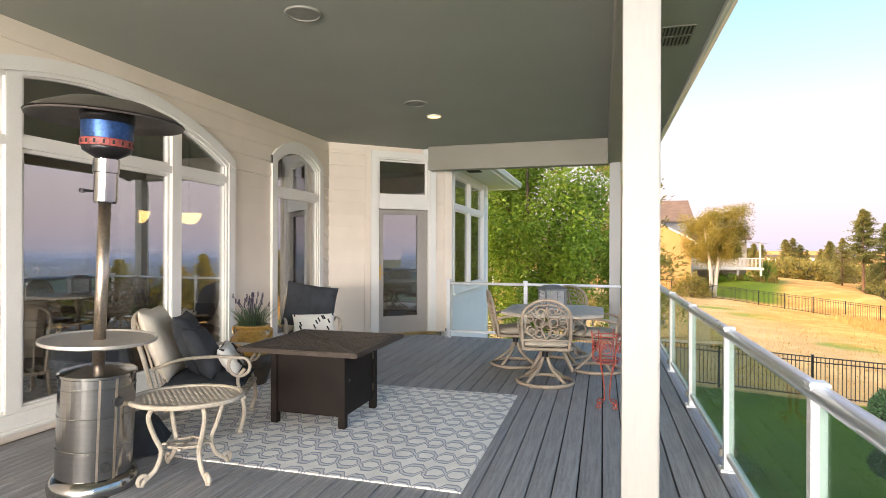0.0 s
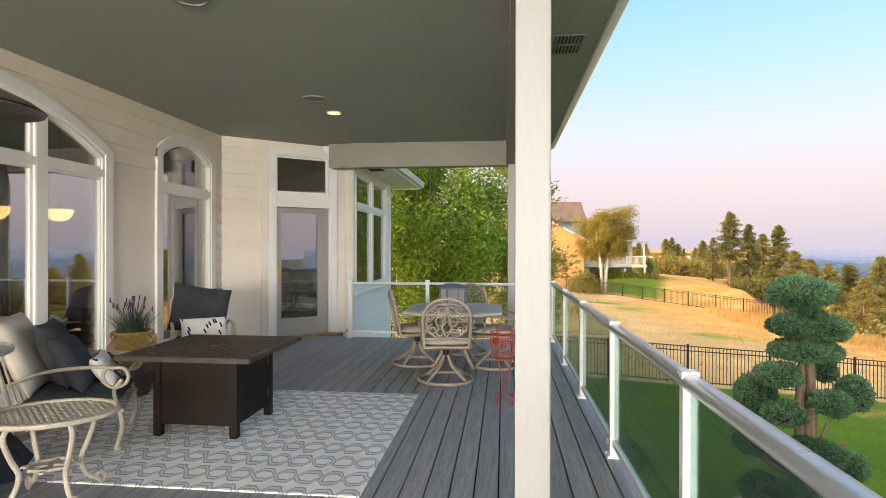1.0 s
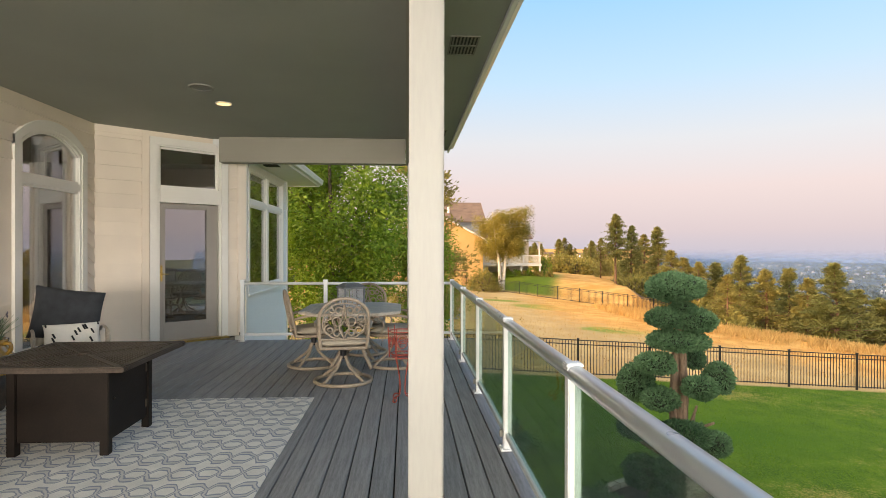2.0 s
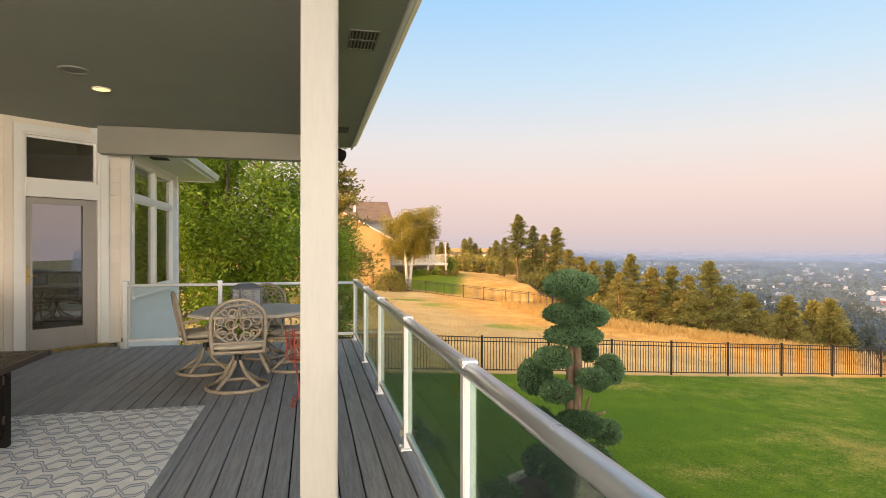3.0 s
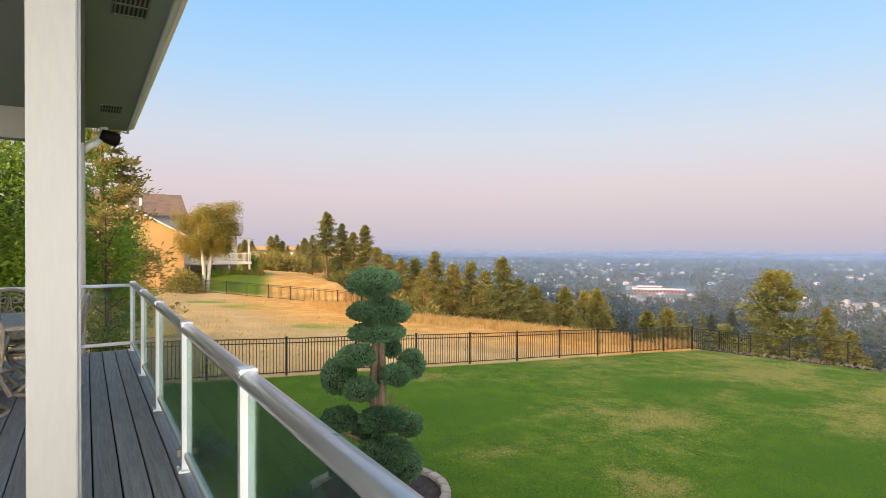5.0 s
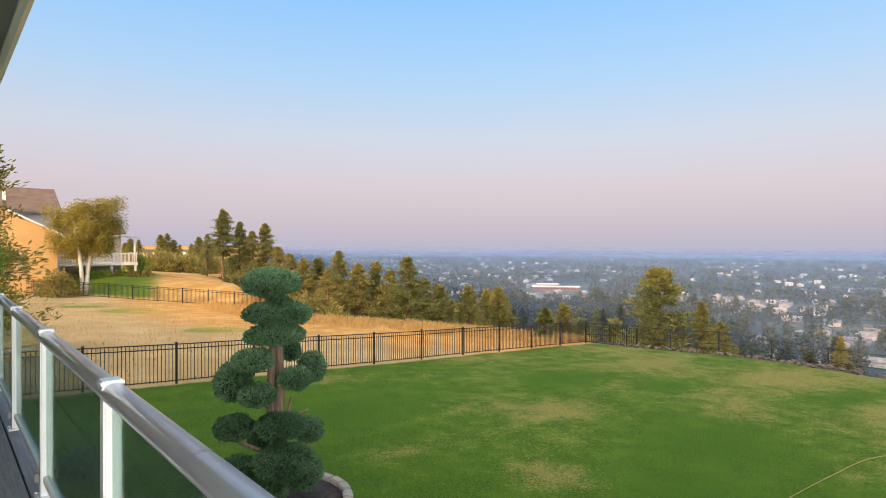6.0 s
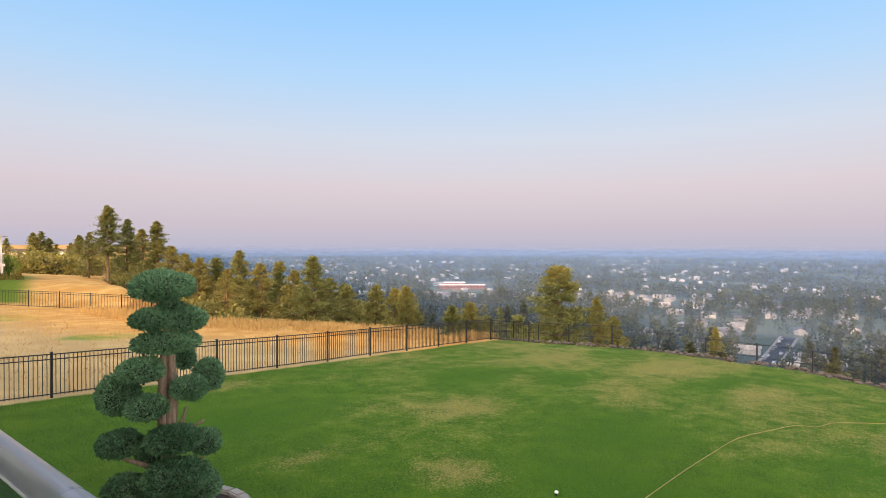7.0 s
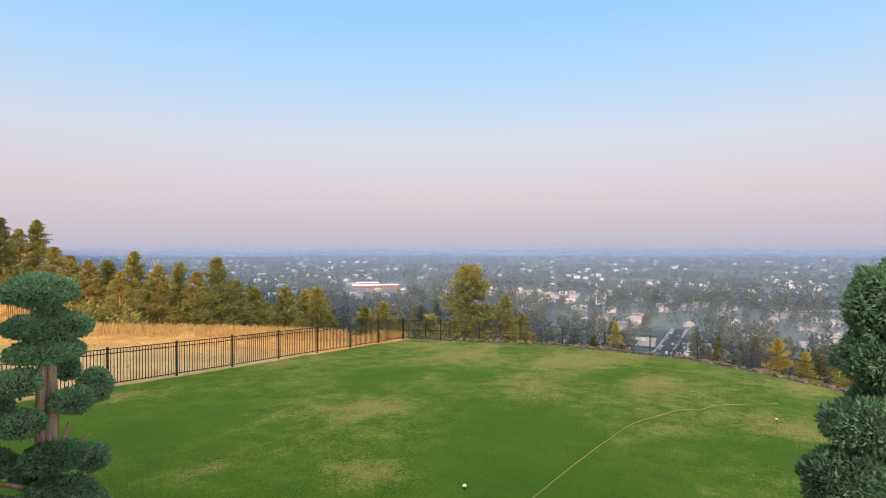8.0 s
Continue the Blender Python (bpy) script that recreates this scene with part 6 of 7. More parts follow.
trunks = [([(-0.03, 0.0, 0.02), (0.0, 0.02, 0.7), (0.05, 0.0, 1.5), (0.07, 0.0, 2.3), (0.0, 0.0, 3.2)], 0.13, 0.045),
          ([(0.06, -0.03, 0.02), (0.06, 0.0, 0.6), (-0.04, 0.06, 1.4), (-0.05, 0.03, 2.3), (0.02, 0.03, 3.0)], 0.11, 0.04),
          ([(0.05, 0, 1.1), (0.22, -0.08, 1.35), (0.44, -0.24, 1.52)], 0.04, 0.02), ([(0.0, 0, 1.5), (-0.25, 0.15, 1.75), (-0.5, 0.28, 1.85)], 0.04, 0.02),
          ([(0.05, 0, 1.2), (0.16, -0.10, 1.5), (0.22, -0.12, 1.75)], 0.045, 0.02), ([(0.0, 0, 0.8), (-0.3, 0.17, 0.98), (-0.55, 0.3, 1.12)], 0.05, 0.02),
          ([(0.05, 0, 0.7), (0.3, -0.1, 0.85), (0.45, -0.2, 0.95)], 0.05, 0.02), ([(0.0, 0, 0.3), (-0.3, 0.17, 0.4), (-0.55, 0.3, 0.48)], 0.05, 0.02)]
juniper(pose(4.28, 9.28, GT), pads, trunks, "cloud-pruned blue-green juniper in a round stone-edged bed", 11)

# round bed with edging stones
bed = thing("planting_bed", pose(4.25, 9.25, GT), "round mulch bed edged with grey concrete blocks", "planting bed")
part("mulch", lathe(bmesh.new(), [(0.0, 0.15), (0.6, 0.12), (1.06, 0.08), (1.06, -0.1)], 40, cap=False), M_MULCH, bed, "dark bark mulch", True)
bm = box_bm(-0.13, 0.13, -0.08, 0.08, -0.12, 0.16, 0.02)
STONE = bpy.data.meshes.new("edging_block")
bm.to_mesh(STONE)
bm.free()
STONE.materials.append(M_PAVER)
for k in range(25):
    q = 2 * math.pi * k / 25
    shared("edging_block", STONE, bed, pose(1.13 * math.cos(q), 1.13 * math.sin(q), 0.01 * math.sin(k * 5.1), 0, 0, math.degrees(q) + 90 + 3 * math.sin(k * 3.3)))
# low shrub beside it


def shrub(x, y, r, h, mat, label, seed, n=2600, size=0.06, cat="shrub", group=""):
    rng = np.random.default_rng(seed)
    s = thing("shrub", pose(x, y, ground_z(x, y)), label, cat, group)
    d = ball_dirs(n, rng)
    d[:, 2] = np.abs(d[:, 2])
    k = np.array([0.8 + 0.5 * noise.noise(Vector(tuple(q * 2.2)) + Vector((seed, 0, 0))) for q in d]) * rng.uniform(0.45, 1.05, n) ** 0.5
    pos = d * np.array((r, r, h)) * k[:, None]
    v, f = leaf_cloud(pos, size, rng, 0.0, 2.0, d * 0.8)
    np_mesh("foliage", v, f, mat, s)
    bm = bmesh.new()
    for j in range(7):
        q = 6.283 * j / 7
        limb(bm, [(0.04 * math.cos(q), 0.04 * math.sin(q), -0.05), (0.3 * r * math.cos(q), 0.3 * r * math.sin(q), h * 0.4), (0.55 * r * math.cos(q + 0.3), 0.55 * r * math.sin(q + 0.3), h * 0.72)], 0.03 * h + 0.006, 0.006, 5)
    part("stem", bm, M_BARK, s)
    return s


shrub(3.05, 9.35, 0.42, 0.42, M_JUNIPER, "low clipped blue-green juniper beside the bed", 4, 3000, 0.045)
shrub(1.75, 6.6, 0.45, 0.55, M_JUNIPER, "low juniper growing below the deck", 6, 3000, 0.045)
shrub(2.1, 12.2, 0.7, 0.6, M_JUNIPER, "spreading juniper near the deck corner", 8, 3000, 0.05)

G2 = hill(7.3, 0.07)
R2 = Vector((math.cos(radians(60.5)), -math.sin(radians(60.5)), 0))
pads2 = []
for lat, z, rx, rz, dep in ((0.38, 0.79, 0.419, 0.419, 0.0), (0.43, 1.11, 0.17, 0.238, 0), (0.34, 0.24, 0.464, 0.26, 0.05), (-0.02, -0.37, 0.396, 0.238, -0.15), (-0.27, -0.9, 0.34, 0.283, -0.1),
                             (0.44, -0.44, 0.396, 0.351, 0.2), (0.27, -1.09, 0.475, 0.34, 0.1), (-0.18, -1.46, 0.408, 0.283, 0), (0.5, -1.71, 0.509, 0.396, 0.1)):
    p = R2 * (lat + 0.09) + Vector((0.87, 0.49, 0)) * dep
    pads2.append((p.x, p.y, z - G2, rx * 1.06, rx * 1.06, rz * 1.1))
juniper(pose(7.28, 0.10, G2), pads2, [([(0.2, -0.35, 0), (0.24, -0.34, 1.5), (0.22, -0.36, 3.7)], 0.12, 0.03), ([(0.2, -0.3, 0.2), (0.1, -0.15, 1.2), (-0.05, 0.05, 1.6)], 0.06, 0.02)],
        "dense blue-green juniper clipped into rounded clumps", 23, 0.055, 5200)


# ---- broadleaf trees ----
def broadleaf(m, height, crown, mat_leaf, mat_bark, label, seed, n, size, trunk_r=0.12, stems=1, droop=0.25, low=0.25, group=""):
    """A trunk that forks into limbs; leaves hang in clumps round the limbs' ends, with gaps between."""
    rng = np.random.default_rng(seed)
    rnd = random.Random(seed)
    t = thing("tree", m, label, "tree", group)
    bm = bmesh.new()
    rx, ry, rz = crown
    mid = height - rz
    ends = []
    for s in range(stems):
        q0 = 6.283 * s / max(1, stems) + 0.4
        lean = 0.0 if stems == 1 else 0.35 * rx
        base = Vector((0.12 * (stems > 1) * math.cos(q0), 0.12 * (stems > 1) * math.sin(q0), -0.1))
        top = Vector((lean * math.cos(q0), lean * math.sin(q0), height * 0.86))
        limb(bm, [base, base.lerp(top, 0.35) + Vector((rnd.uniform(-1, 1), rnd.uniform(-1, 1), 0)) * 0.05 * rx, base.lerp(top, 0.7), top], trunk_r, trunk_r * 0.2, 8)
        for k in range(int(16 / stems) + 4):
            f = rnd.uniform(low, 0.95)
            a = base.lerp(top, f)
            q = rnd.uniform(0, 6.283)
            z = (a.z - mid) / rz
            reach = math.sqrt(max(0.1, 1 - min(1, abs(z)) ** 2)) * rnd.uniform(0.55, 0.98)
            e = Vector((rx * reach * math.cos(q), ry * reach * math.sin(q), a.z + rz * rnd.uniform(0.0, 0.35)))
            limb(bm, [a, a.lerp(e, 0.5) + Vector((0, 0, 0.10 * rz)), e], trunk_r * 0.35, trunk_r * 0.06, 5)
            for g in (0.45, 0.65, 0.82, 1.0):
                ends.append(a.lerp(e, g) + Vector((rnd.uniform(-1, 1), rnd.uniform(-1, 1), rnd.uniform(-1, 1))) * 0.1 * rx)
    part("trunk", bm, mat_bark, t, "", True)
    ends = np.array([tuple(e) for e in ends])
    pick = ends[rng.integers(0, len(ends), n)]
    spread = np.array((rx, ry, rz)) * 0.115
    pos = pick + rng.normal(size=(n, 3)).clip(-1.6, 1.6) * spread
    pos[:, 2] -= np.abs(rng.normal(size=n)) * droop * rz * 0.4
    v, f = leaf_cloud(pos, size, rng, 0.3, 2.6, None, droop)
    np_mesh("crown", v, f, mat_leaf, t)
    return t


GB = ground_z(-1.5, 19.4)
broadleaf(pose(-2.2, 19.4, GB), 8.9, (3.1, 2.8, 4.2), M_LEAF, M_BARK, "large bright green leafy tree beside the house", 31, 62000, 0.150, 0.13, 3, 0.22, 0.06)
broadleaf(pose(0.75, 20.2, ground_z(0.75, 20.2)), 5.6, (1.3, 1.3, 2.5), M_LEAF, M_BARK, "young green tree with drooping branches by the deck corner", 37, 14000, 0.11, 0.07, 1, 0.35, 0.12)
broadleaf(pose(-6.5, 20.5, ground_z(-6.5, 20.5)), 8.0, (3.0, 2.5, 3.8), M_LEAF, M_BARK, "leafy green tree behind the bay of the house", 39, 26000, 0.13, 0.12, 2, 0.35, 0.15)
broadleaf(pose(9.9, 58.0, ground_z(9.9, 58.0)), 9.3, (3.1, 2.7, 3.2), M_BIRCHLEAF, M_BIRCHBARK, "yellowing weeping birch with pale forked trunks", 41, 40000, 0.17, 0.20, 2, 0.30, 0.46)


# ---- conifers ----
def pine_mesh(height, radius, seed, n, size, mat, bare=0.15, ragged=0.4, point=0.85):
    """A conifer: tapered trunk, whorled limbs, needle tufts along them, uneven outline. Returns its two meshes."""
    rng = np.random.default_rng(seed)
    rnd = random.Random(seed)
    bm = bmesh.new()
    limb(bm, [(0, 0, -0.6), (0.02 * height * rnd.uniform(-1, 1), 0, height * 0.5), (0, 0, height * 0.97)], height * 0.017, height * 0.002, 7)
    # boughs at all heights; each carries a flat spray of needle tufts along its outer part
    boughs = int(height * 15)
    pts, outs = [], []
    each = int(n / boughs) + 1
    for i in range(boughs):
        f = bare + (1 - bare) * (i + rnd.random()) / boughs
        q, ln = rnd.uniform(0, 6.283), radius * (1 - f) ** point * rnd.uniform(1 - ragged * 1.5, 1.12) * min(1.0, 0.5 + (f - bare) * 5) + 0.05
        rise = rnd.uniform(-0.12, 0.30) + 0.5 * max(0.0, f - 0.75)
        a, d = Vector((0, 0, f * height * 0.985)), Vector((math.cos(q), math.sin(q), rise))
        if ln > 0.5:
            tube(bm, [a, a + d * ln], 0.02, 4, radii=[0.016 * ln + 0.01, 0.006])
        g = rng.uniform(0.25, 1.05, each)[:, None]
        spread = rng.normal(size=(each, 3)) * np.array((0.17, 0.17, 0.085)) * (0.35 + 0.65 * ln)
        pts.append(np.array(tuple(a)) + np.array(tuple(d)) * ln * g + spread * (0.4 + 0.6 * g))
        outs.append(np.tile((math.cos(q), math.sin(q), 0.6), (each, 1)))
    me_t = bpy.data.meshes.new("pine_trunk")
    bm.to_mesh(me_t)
    bm.free()
    me_t.materials.append(M_PINEBARK)
    v, f = leaf_cloud(np.concatenate(pts), size, rng, 0.0, 2.8, np.concatenate(outs) * 0.7)
    ob = np_mesh("pine_crown", v, f, mat)
    me_c = ob.data
    bpy.data.objects.remove(ob)
    return me_t, me_c


PINES = [pine_mesh(10, 2.7, 1, 9500, 0.25, M_PINE, 0.34, 0.42, 0.72), pine_mesh(10, 3.0, 2, 11000, 0.24, M_PINE, 0.08, 0.34, 0.85), pine_mesh(10, 2.4, 3, 9000, 0.24, M_PINE, 0.10, 0.42, 0.85),
         pine_mesh(10, 3.2, 4, 10500, 0.25, M_DRYPINE, 0.04, 0.34, 0.80), pine_mesh(10, 3.9, 5, 15000, 0.26, M_PINE, 0.06, 0.32, 0.60),
         pine_mesh(10, 2.4, 6, 2600, 0.46, M_FARWOOD, 0.05, 0.3, 0.9), pine_mesh(10, 2.8, 7, 2600, 0.48, M_FARWOOD, 0.08, 0.3, 0.8)]


def pine(x, y, height, kind, label, turn=0.0, wide=1.0, z=None):
    me_t, me_c = PINES[kind]
    s = height / 10
    m = pose(x, y, ground_z(x, y) if z is None else z, 0, 0, turn) @ Matrix.Diagonal((s * wide * 1.4, s * wide * 1.4, s, 1))
    t = thing("pine_tree", m, label, "tree", "pines along the slope")
    shared("trunk", me_t, t)
    shared("needles", me_c, t)
    return t


EYE_AT = Vector((0.3, 1.0, 1.44))
STREET_B = 81.5


def pine_by(bearing, dist, top_elev, kind, label, wide=1.0, turn=0.0):
    """A pine on the slope at a compass bearing from the deck whose tip stands at the given elevation."""
    x, y = EYE_AT.x + dist * math.sin(radians(bearing)), EYE_AT.y + dist * math.cos(radians(bearing))
    g = ground_z(x, y)
    pine(x, y, EYE_AT.z + dist * math.tan(radians(top_elev)) - g, kind, label, turn, wide)


L1, L2, L3 = "tall ragged ponderosa pine on the slope", "olive green pine below the crest of the hill", "small sunlit pine standing below the lawn's edge"
for b, d, e, k, w in ((20.8, 66, 3.35, 0, 0.85), (22.3, 68, 2.2, 1, 0.8), (24.6, 68, 2.05, 2, 1.0), (23.4, 74, 1.3, 3, 1.0), (19.4, 72, 1.0, 3, 0.8), (25.8, 63, -0.2, 3, 1.0), (26.9, 60, -0.9, 3, 1.0),
                      (28.2, 58, -1.3, 3, 1.0), (29.6, 60, -1.3, 2, 1.2), (31.7, 52, -0.61, 1, 0.85), (33.6, 50, -1.9, 3, 1.0), (35.4, 54, -1.69, 2, 0.9), (36.8, 50, -2.6, 3, 0.9), (38.6, 47, -1.20, 1, 1.0),
                      (40.2, 50, -3.4, 3, 1.0), (42.0, 52, -4.2, 3, 1.0), (30.6, 48, -2.4, 3, 0.9), (63.4, 46, -2.15, 4, 0.85), (67.0, 45, -5.2, 3, 0.7), (52.6, 60, -6.2, 2, 1.0), (54.4, 64, -5.9, 3, 0.8),
                      (91.5, 42, -8.3, 3, 0.7), (93.5, 44, -9.2, 2, 0.8), (68.6, 47, -7.0, 3, 0.9)):
    pine_by(b, d, e, k, L1 if e > 1 else (L3 if b > 50 else L2), w, b * 37)
rnd = random.Random(71)
for k in range(30):
    b = 26.5 + 20.0 * k / 30 + rnd.uniform(-0.3, 0.3)
    pine_by(b, rnd.uniform(58, 84), -2.0 - 0.20 * (b - 27) - rnd.uniform(0.2, 1.6), rnd.choice((2, 3, 3, 4)), L2, rnd.uniform(0.7, 1.0), b * 53)
pine(0.85, 27.0, 9.6, 3, "sun-gilded conifer behind the deck corner", 50, 0.75)
rnd = random.Random(12)
count = 0
while count < 190:
    b, d = rnd.uniform(26, 104), rnd.uniform(70, 415)
    x, y = EYE_AT.x + d * math.sin(radians(b)), EYE_AT.y + d * math.cos(radians(b))
    if crest_out(x, y) < 14 or (b > 70 and d < 190):
        continue
    g = ground_z(x, y)
    if abs(b - STREET_B) < 3.0 or abs(b - 53.6) < 2.2:
        continue
    top = EYE_AT.z + d * math.tan(radians((-3.9 if b < 60 else -6.0) - 0.030 * (b - 40) - rnd.random() * 3.2)) - g
    if not 6 < top < 30:
        continue
    pine(x, y, top, rnd.choice((0, 1, 2, 2, 3) if d < 105 and b < 62 else (5, 6, 6, 5, 1)), "hazy pine on the wooded slope below the hill", rnd.uniform(0, 360), rnd.uniform(0.6, 0.95))
    count += 1

# brush along the slope and beside the neighbour's yard
rnd = random.Random(21)
for k in range(34):
    b = rnd.uniform(17.5, 44)
    d = rnd.uniform(42, 60) if b > 27 else rnd.uniform(58, 78)
    x, y = EYE_AT.x + d * math.sin(radians(b)), EYE_AT.y + d * math.cos(radians(b))
    if crest_out(x, y) < 1.5:
        continue
    shrub(x, y, rnd.uniform(1.3, 2.2), rnd.uniform(2.2, 4.2), M_BUSHLEAF, "tall olive-brown brush on the slope", 100 + k, 900, 0.30, "shrub", "brush on the slope")
rnd = random.Random(44)
for k in range(36):
    b, d = rnd.uniform(13.5, 21.5), rnd.uniform(92, 175)
    x, y = EYE_AT.x + d * math.sin(radians(b)), EYE_AT.y + d * math.cos(radians(b))
    if crest_out(x, y) < 12:
        shrub(x, y, rnd.uniform(2.2, 4.2), rnd.uniform(2.0, 4.2), M_BUSHLEAF, "olive-brown brush on the far hillside", 400 + k, 420, 0.55, "shrub", "brush on the far hillside")
shrub(7.9, 57.0, 1.9, 2.4, M_BUSHLEAF, "sunlit autumn shrub beside the ochre house", 61, 2600, 0.20)
shrub(16.2, 66.0, 1.3, 2.6, M_LEAF, "rounded green hedge by the white deck", 62, 2200, 0.16)
for k in range(10):
    rr = random.Random(300 + k)
    shrub(9.5 + k * 0.75 + rr.uniform(-0.3, 0.3), 63.0 + rr.uniform(-1, 1), rr.uniform(0.5, 0.9), rr.uniform(0.5, 1.0), M_BUSHLEAF if k % 2 else M_LEAF, "small garden shrub below the white deck", 200 + k, 500, 0.16, "shrub", "shrubs below the deck")

# ---- tall straw along the crest and field tufts ----
def straw():
    rng = np.random.default_rng(9)
    pos, d = [], []
    while len(pos) < 15000:
        x, y = rng.uniform(4, 31), rng.uniform(19.5, 58)
        c = crest_out(x, y)
        if -4.0 < c < 2.5 and y < 47 and rng.random() < 0.25 + 0.75 * math.exp(-abs(c + 0.5) / 2.0) and noise.noise((x * 0.3, y * 0.3, 5.0)) > -0.25:
            pos.append((x, y, ground_z(x, y) - 0.02))
    pos = np.array(pos)
    v, f = leaf_cloud(pos, 0.42, rng, 0.0, 11.0, np.tile((0.10, 0.05, 1.5), (len(pos), 1)))
    ob = np_mesh("dry_grass", v, f, M_STRAW)
    tagged(ob, "tall orange-tan dry grass along the crest of the field", "grass", kind="stuff")


straw()
M_BLADE = leaf_material("lawn_blades", (0.070, 0.150, 0.006), (0.130, 0.225, 0.010), 0.7, 0.25)


def lawn_blades():
    """Loose grass over the lawn, thickest below the deck, and dry tufts over the field."""
    rng = np.random.default_rng(14)
    pos = []
    while len(pos) < 110000:
        r, q = 3.0 + 26.0 * rng.random() ** 0.8, rng.uniform(-0.75, 1.55)
        x, y = 1.2 + r * math.cos(q), 2.0 + r * math.sin(q)
        if x < 1.3 or y > 18.9 or (x > 24 and crest_out(x, y) > -0.6) or (x - 4.25) ** 2 + (y - 9.25) ** 2 < 1.7:
            continue
        pos.append((x, y, hill(x, y) + 0.03 * noise.noise((x * 0.35, y * 0.35, 3.0)) - 0.015))
    pos = np.array(pos)
    v, f = leaf_cloud(pos, 0.058, rng, 0.0, 6.0, np.tile((0.0, 0.0, 1.1), (len(pos), 1)))
    tagged(np_mesh("lawn_grass", v, f, M_BLADE), "short green blades of grass over the lawn", "grass", kind="stuff")
    pos = []
    while len(pos) < 16000:
        x, y = rng.uniform(-8, 24), rng.uniform(19.3, 50)
        if crest_out(x, y) < -2.0:
            pos.append((x, y, ground_z(x, y) - 0.02))
    pos = np.array(pos)
    v, f = leaf_cloud(pos, 0.13, rng, 0.0, 5.0, np.tile((0.1, 0.0, 0.9), (len(pos), 1)))
    tagged(np_mesh("field_grass", v, f, M_STRAW), "short dry straw blades over the tan field", "grass", kind="stuff")


lawn_blades()

# ---- second fence, crest fence, rocks, hose ----
def along(line, step):
    out, carry = [Vector(line[0])], 0.0
    for a, b in zip(line, line[1:]):
        a, b = Vector(a), Vector(b)
        ln, s = (b - a).length, step - carry
        while s <= ln:
            out.append(a.lerp(b, s / ln))
            s += step
        carry = ln - (s - step)
    return out


pts = [(p.x, p.y, ground_z(p.x, p.y)) for p in along([(-12, 66, 0), (5.9, 61.6, 0), (10.5, 56, 0), (13.9, 50.9, 0), (17.2, 46.0, 0), (18.9, 43.0, 0), (20.2, 40.5, 0)], 2.44)]
iron_fence("black iron picket fence between field and neighbour's yard", pts, 1.22, 0.12)
pts = [(p.x, p.y, ground_z(p.x, p.y)) for p in along([(27.66, 19.07, 0), (30.2, 17.3, 0), (32.1, 10.0, 0), (31.9, 7.0, 0), (31.5, 4.2, 0), (29.9, 1.0, 0), (27.8, -1.2, 0), (26.0, -3.1, 0), (16, -13.6, 0)], 2.44)]
iron_fence("low black rail fence below the crest of the lawn", pts, 1.15, 0.12, False)


def rock_meshes():
    out = []
    for s in range(6):
        bm = bmesh.new()
        bmesh.ops.create_icosphere(bm, subdivisions=2, radius=1.0)
        for v in bm.verts:
            k = 0.75 + 0.6 * noise.noise(v.co * 1.3 + Vector((s * 9, 0, 0)))
            v.co = Vector((v.co.x * k, v.co.y * k * 0.8, v.co.z * k * 0.6))
        me = bpy.data.meshes.new("rock")
        bm.to_mesh(me)
        bm.free()
        me.materials.append(M_ROCK)
        out.append(me)
    return out


ROCKS = rock_meshes()
rnd = random.Random(8)
for p in along([(28.5, 18.6, 0), (30.6, 13.6, 0), (31.1, 10, 0), (30.9, 7.3, 0), (30.6, 4.5, 0), (29.2, 1.9, 0), (27.1, -0.2, 0), (25.2, -2.2, 0), (20, -7.7, 0)], 0.15):
    x, y, s = p.x + rnd.uniform(-0.35, 0.7), p.y + rnd.uniform(-0.4, 0.4), rnd.uniform(0.09, 0.22)
    r = new("rock", rnd.choice(ROCKS))
    r.matrix_basis = pose(x, y, ground_z(x, y) + s * 0.2, rnd.uniform(-20, 20), rnd.uniform(-20, 20), rnd.uniform(0, 360)) @ Matrix.Diagonal((s, s, s, 1))
    tagged(r, "rough brown rock at the lawn's edge", "rock", "rocks along the crest")

hose_line = curve_points([(6.0, 4.1, 0), (8.0, 4.4, 0), (9.7, 4.4, 0), (11.6, 4.3, 0), (14.1, 4.1, 0), (15.9, 3.9, 0), (17.2, 3.5, 0), (18.6, 3.0, 0), (18.9, 2.5, 0), (19.7, 2.2, 0), (20.3, 1.6, 0), (21.4, 0.4, 0)], 8)
bm = tube(bmesh.new(), [(p.x, p.y, ground_z(p.x, p.y) + 0.014) for p in hose_line], 0.008, 6)
tagged(mesh_object("garden_hose", bm, M_HOSE, True), "long tan garden hose lying across the lawn", "hose")
for x, y in ((9.4, 5.6), (18.7, 0.5)):
    s = thing("sprinkler", pose(x, y, ground_z(x, y)), "small white lawn sprinkler standing in the grass", "sprinkler", "lawn sprinklers")
    part("stake", box_bm(-0.012, 0.012, -0.012, 0.012, -0.05, 0.07), M_STEELDARK, s)
    part("head", lathe(bmesh.new(), [(0.0, 0.05), (0.034, 0.055), (0.038, 0.075), (0.022, 0.09), (0.0, 0.094)], 14), M_WHITEPAINT, s)
pool = thing("paddling_pool", pose(1.7, 33.0, ground_z(1.7, 33.0)), "blue round paddling pool on the dry field", "pool")
part("wall", lathe(bmesh.new(), [(1.5, 0.0), (1.55, 0.45), (1.48, 0.47), (1.42, 0.1), (0.0, 0.1)], 36, cap=False), M_POOL, pool, "", True)
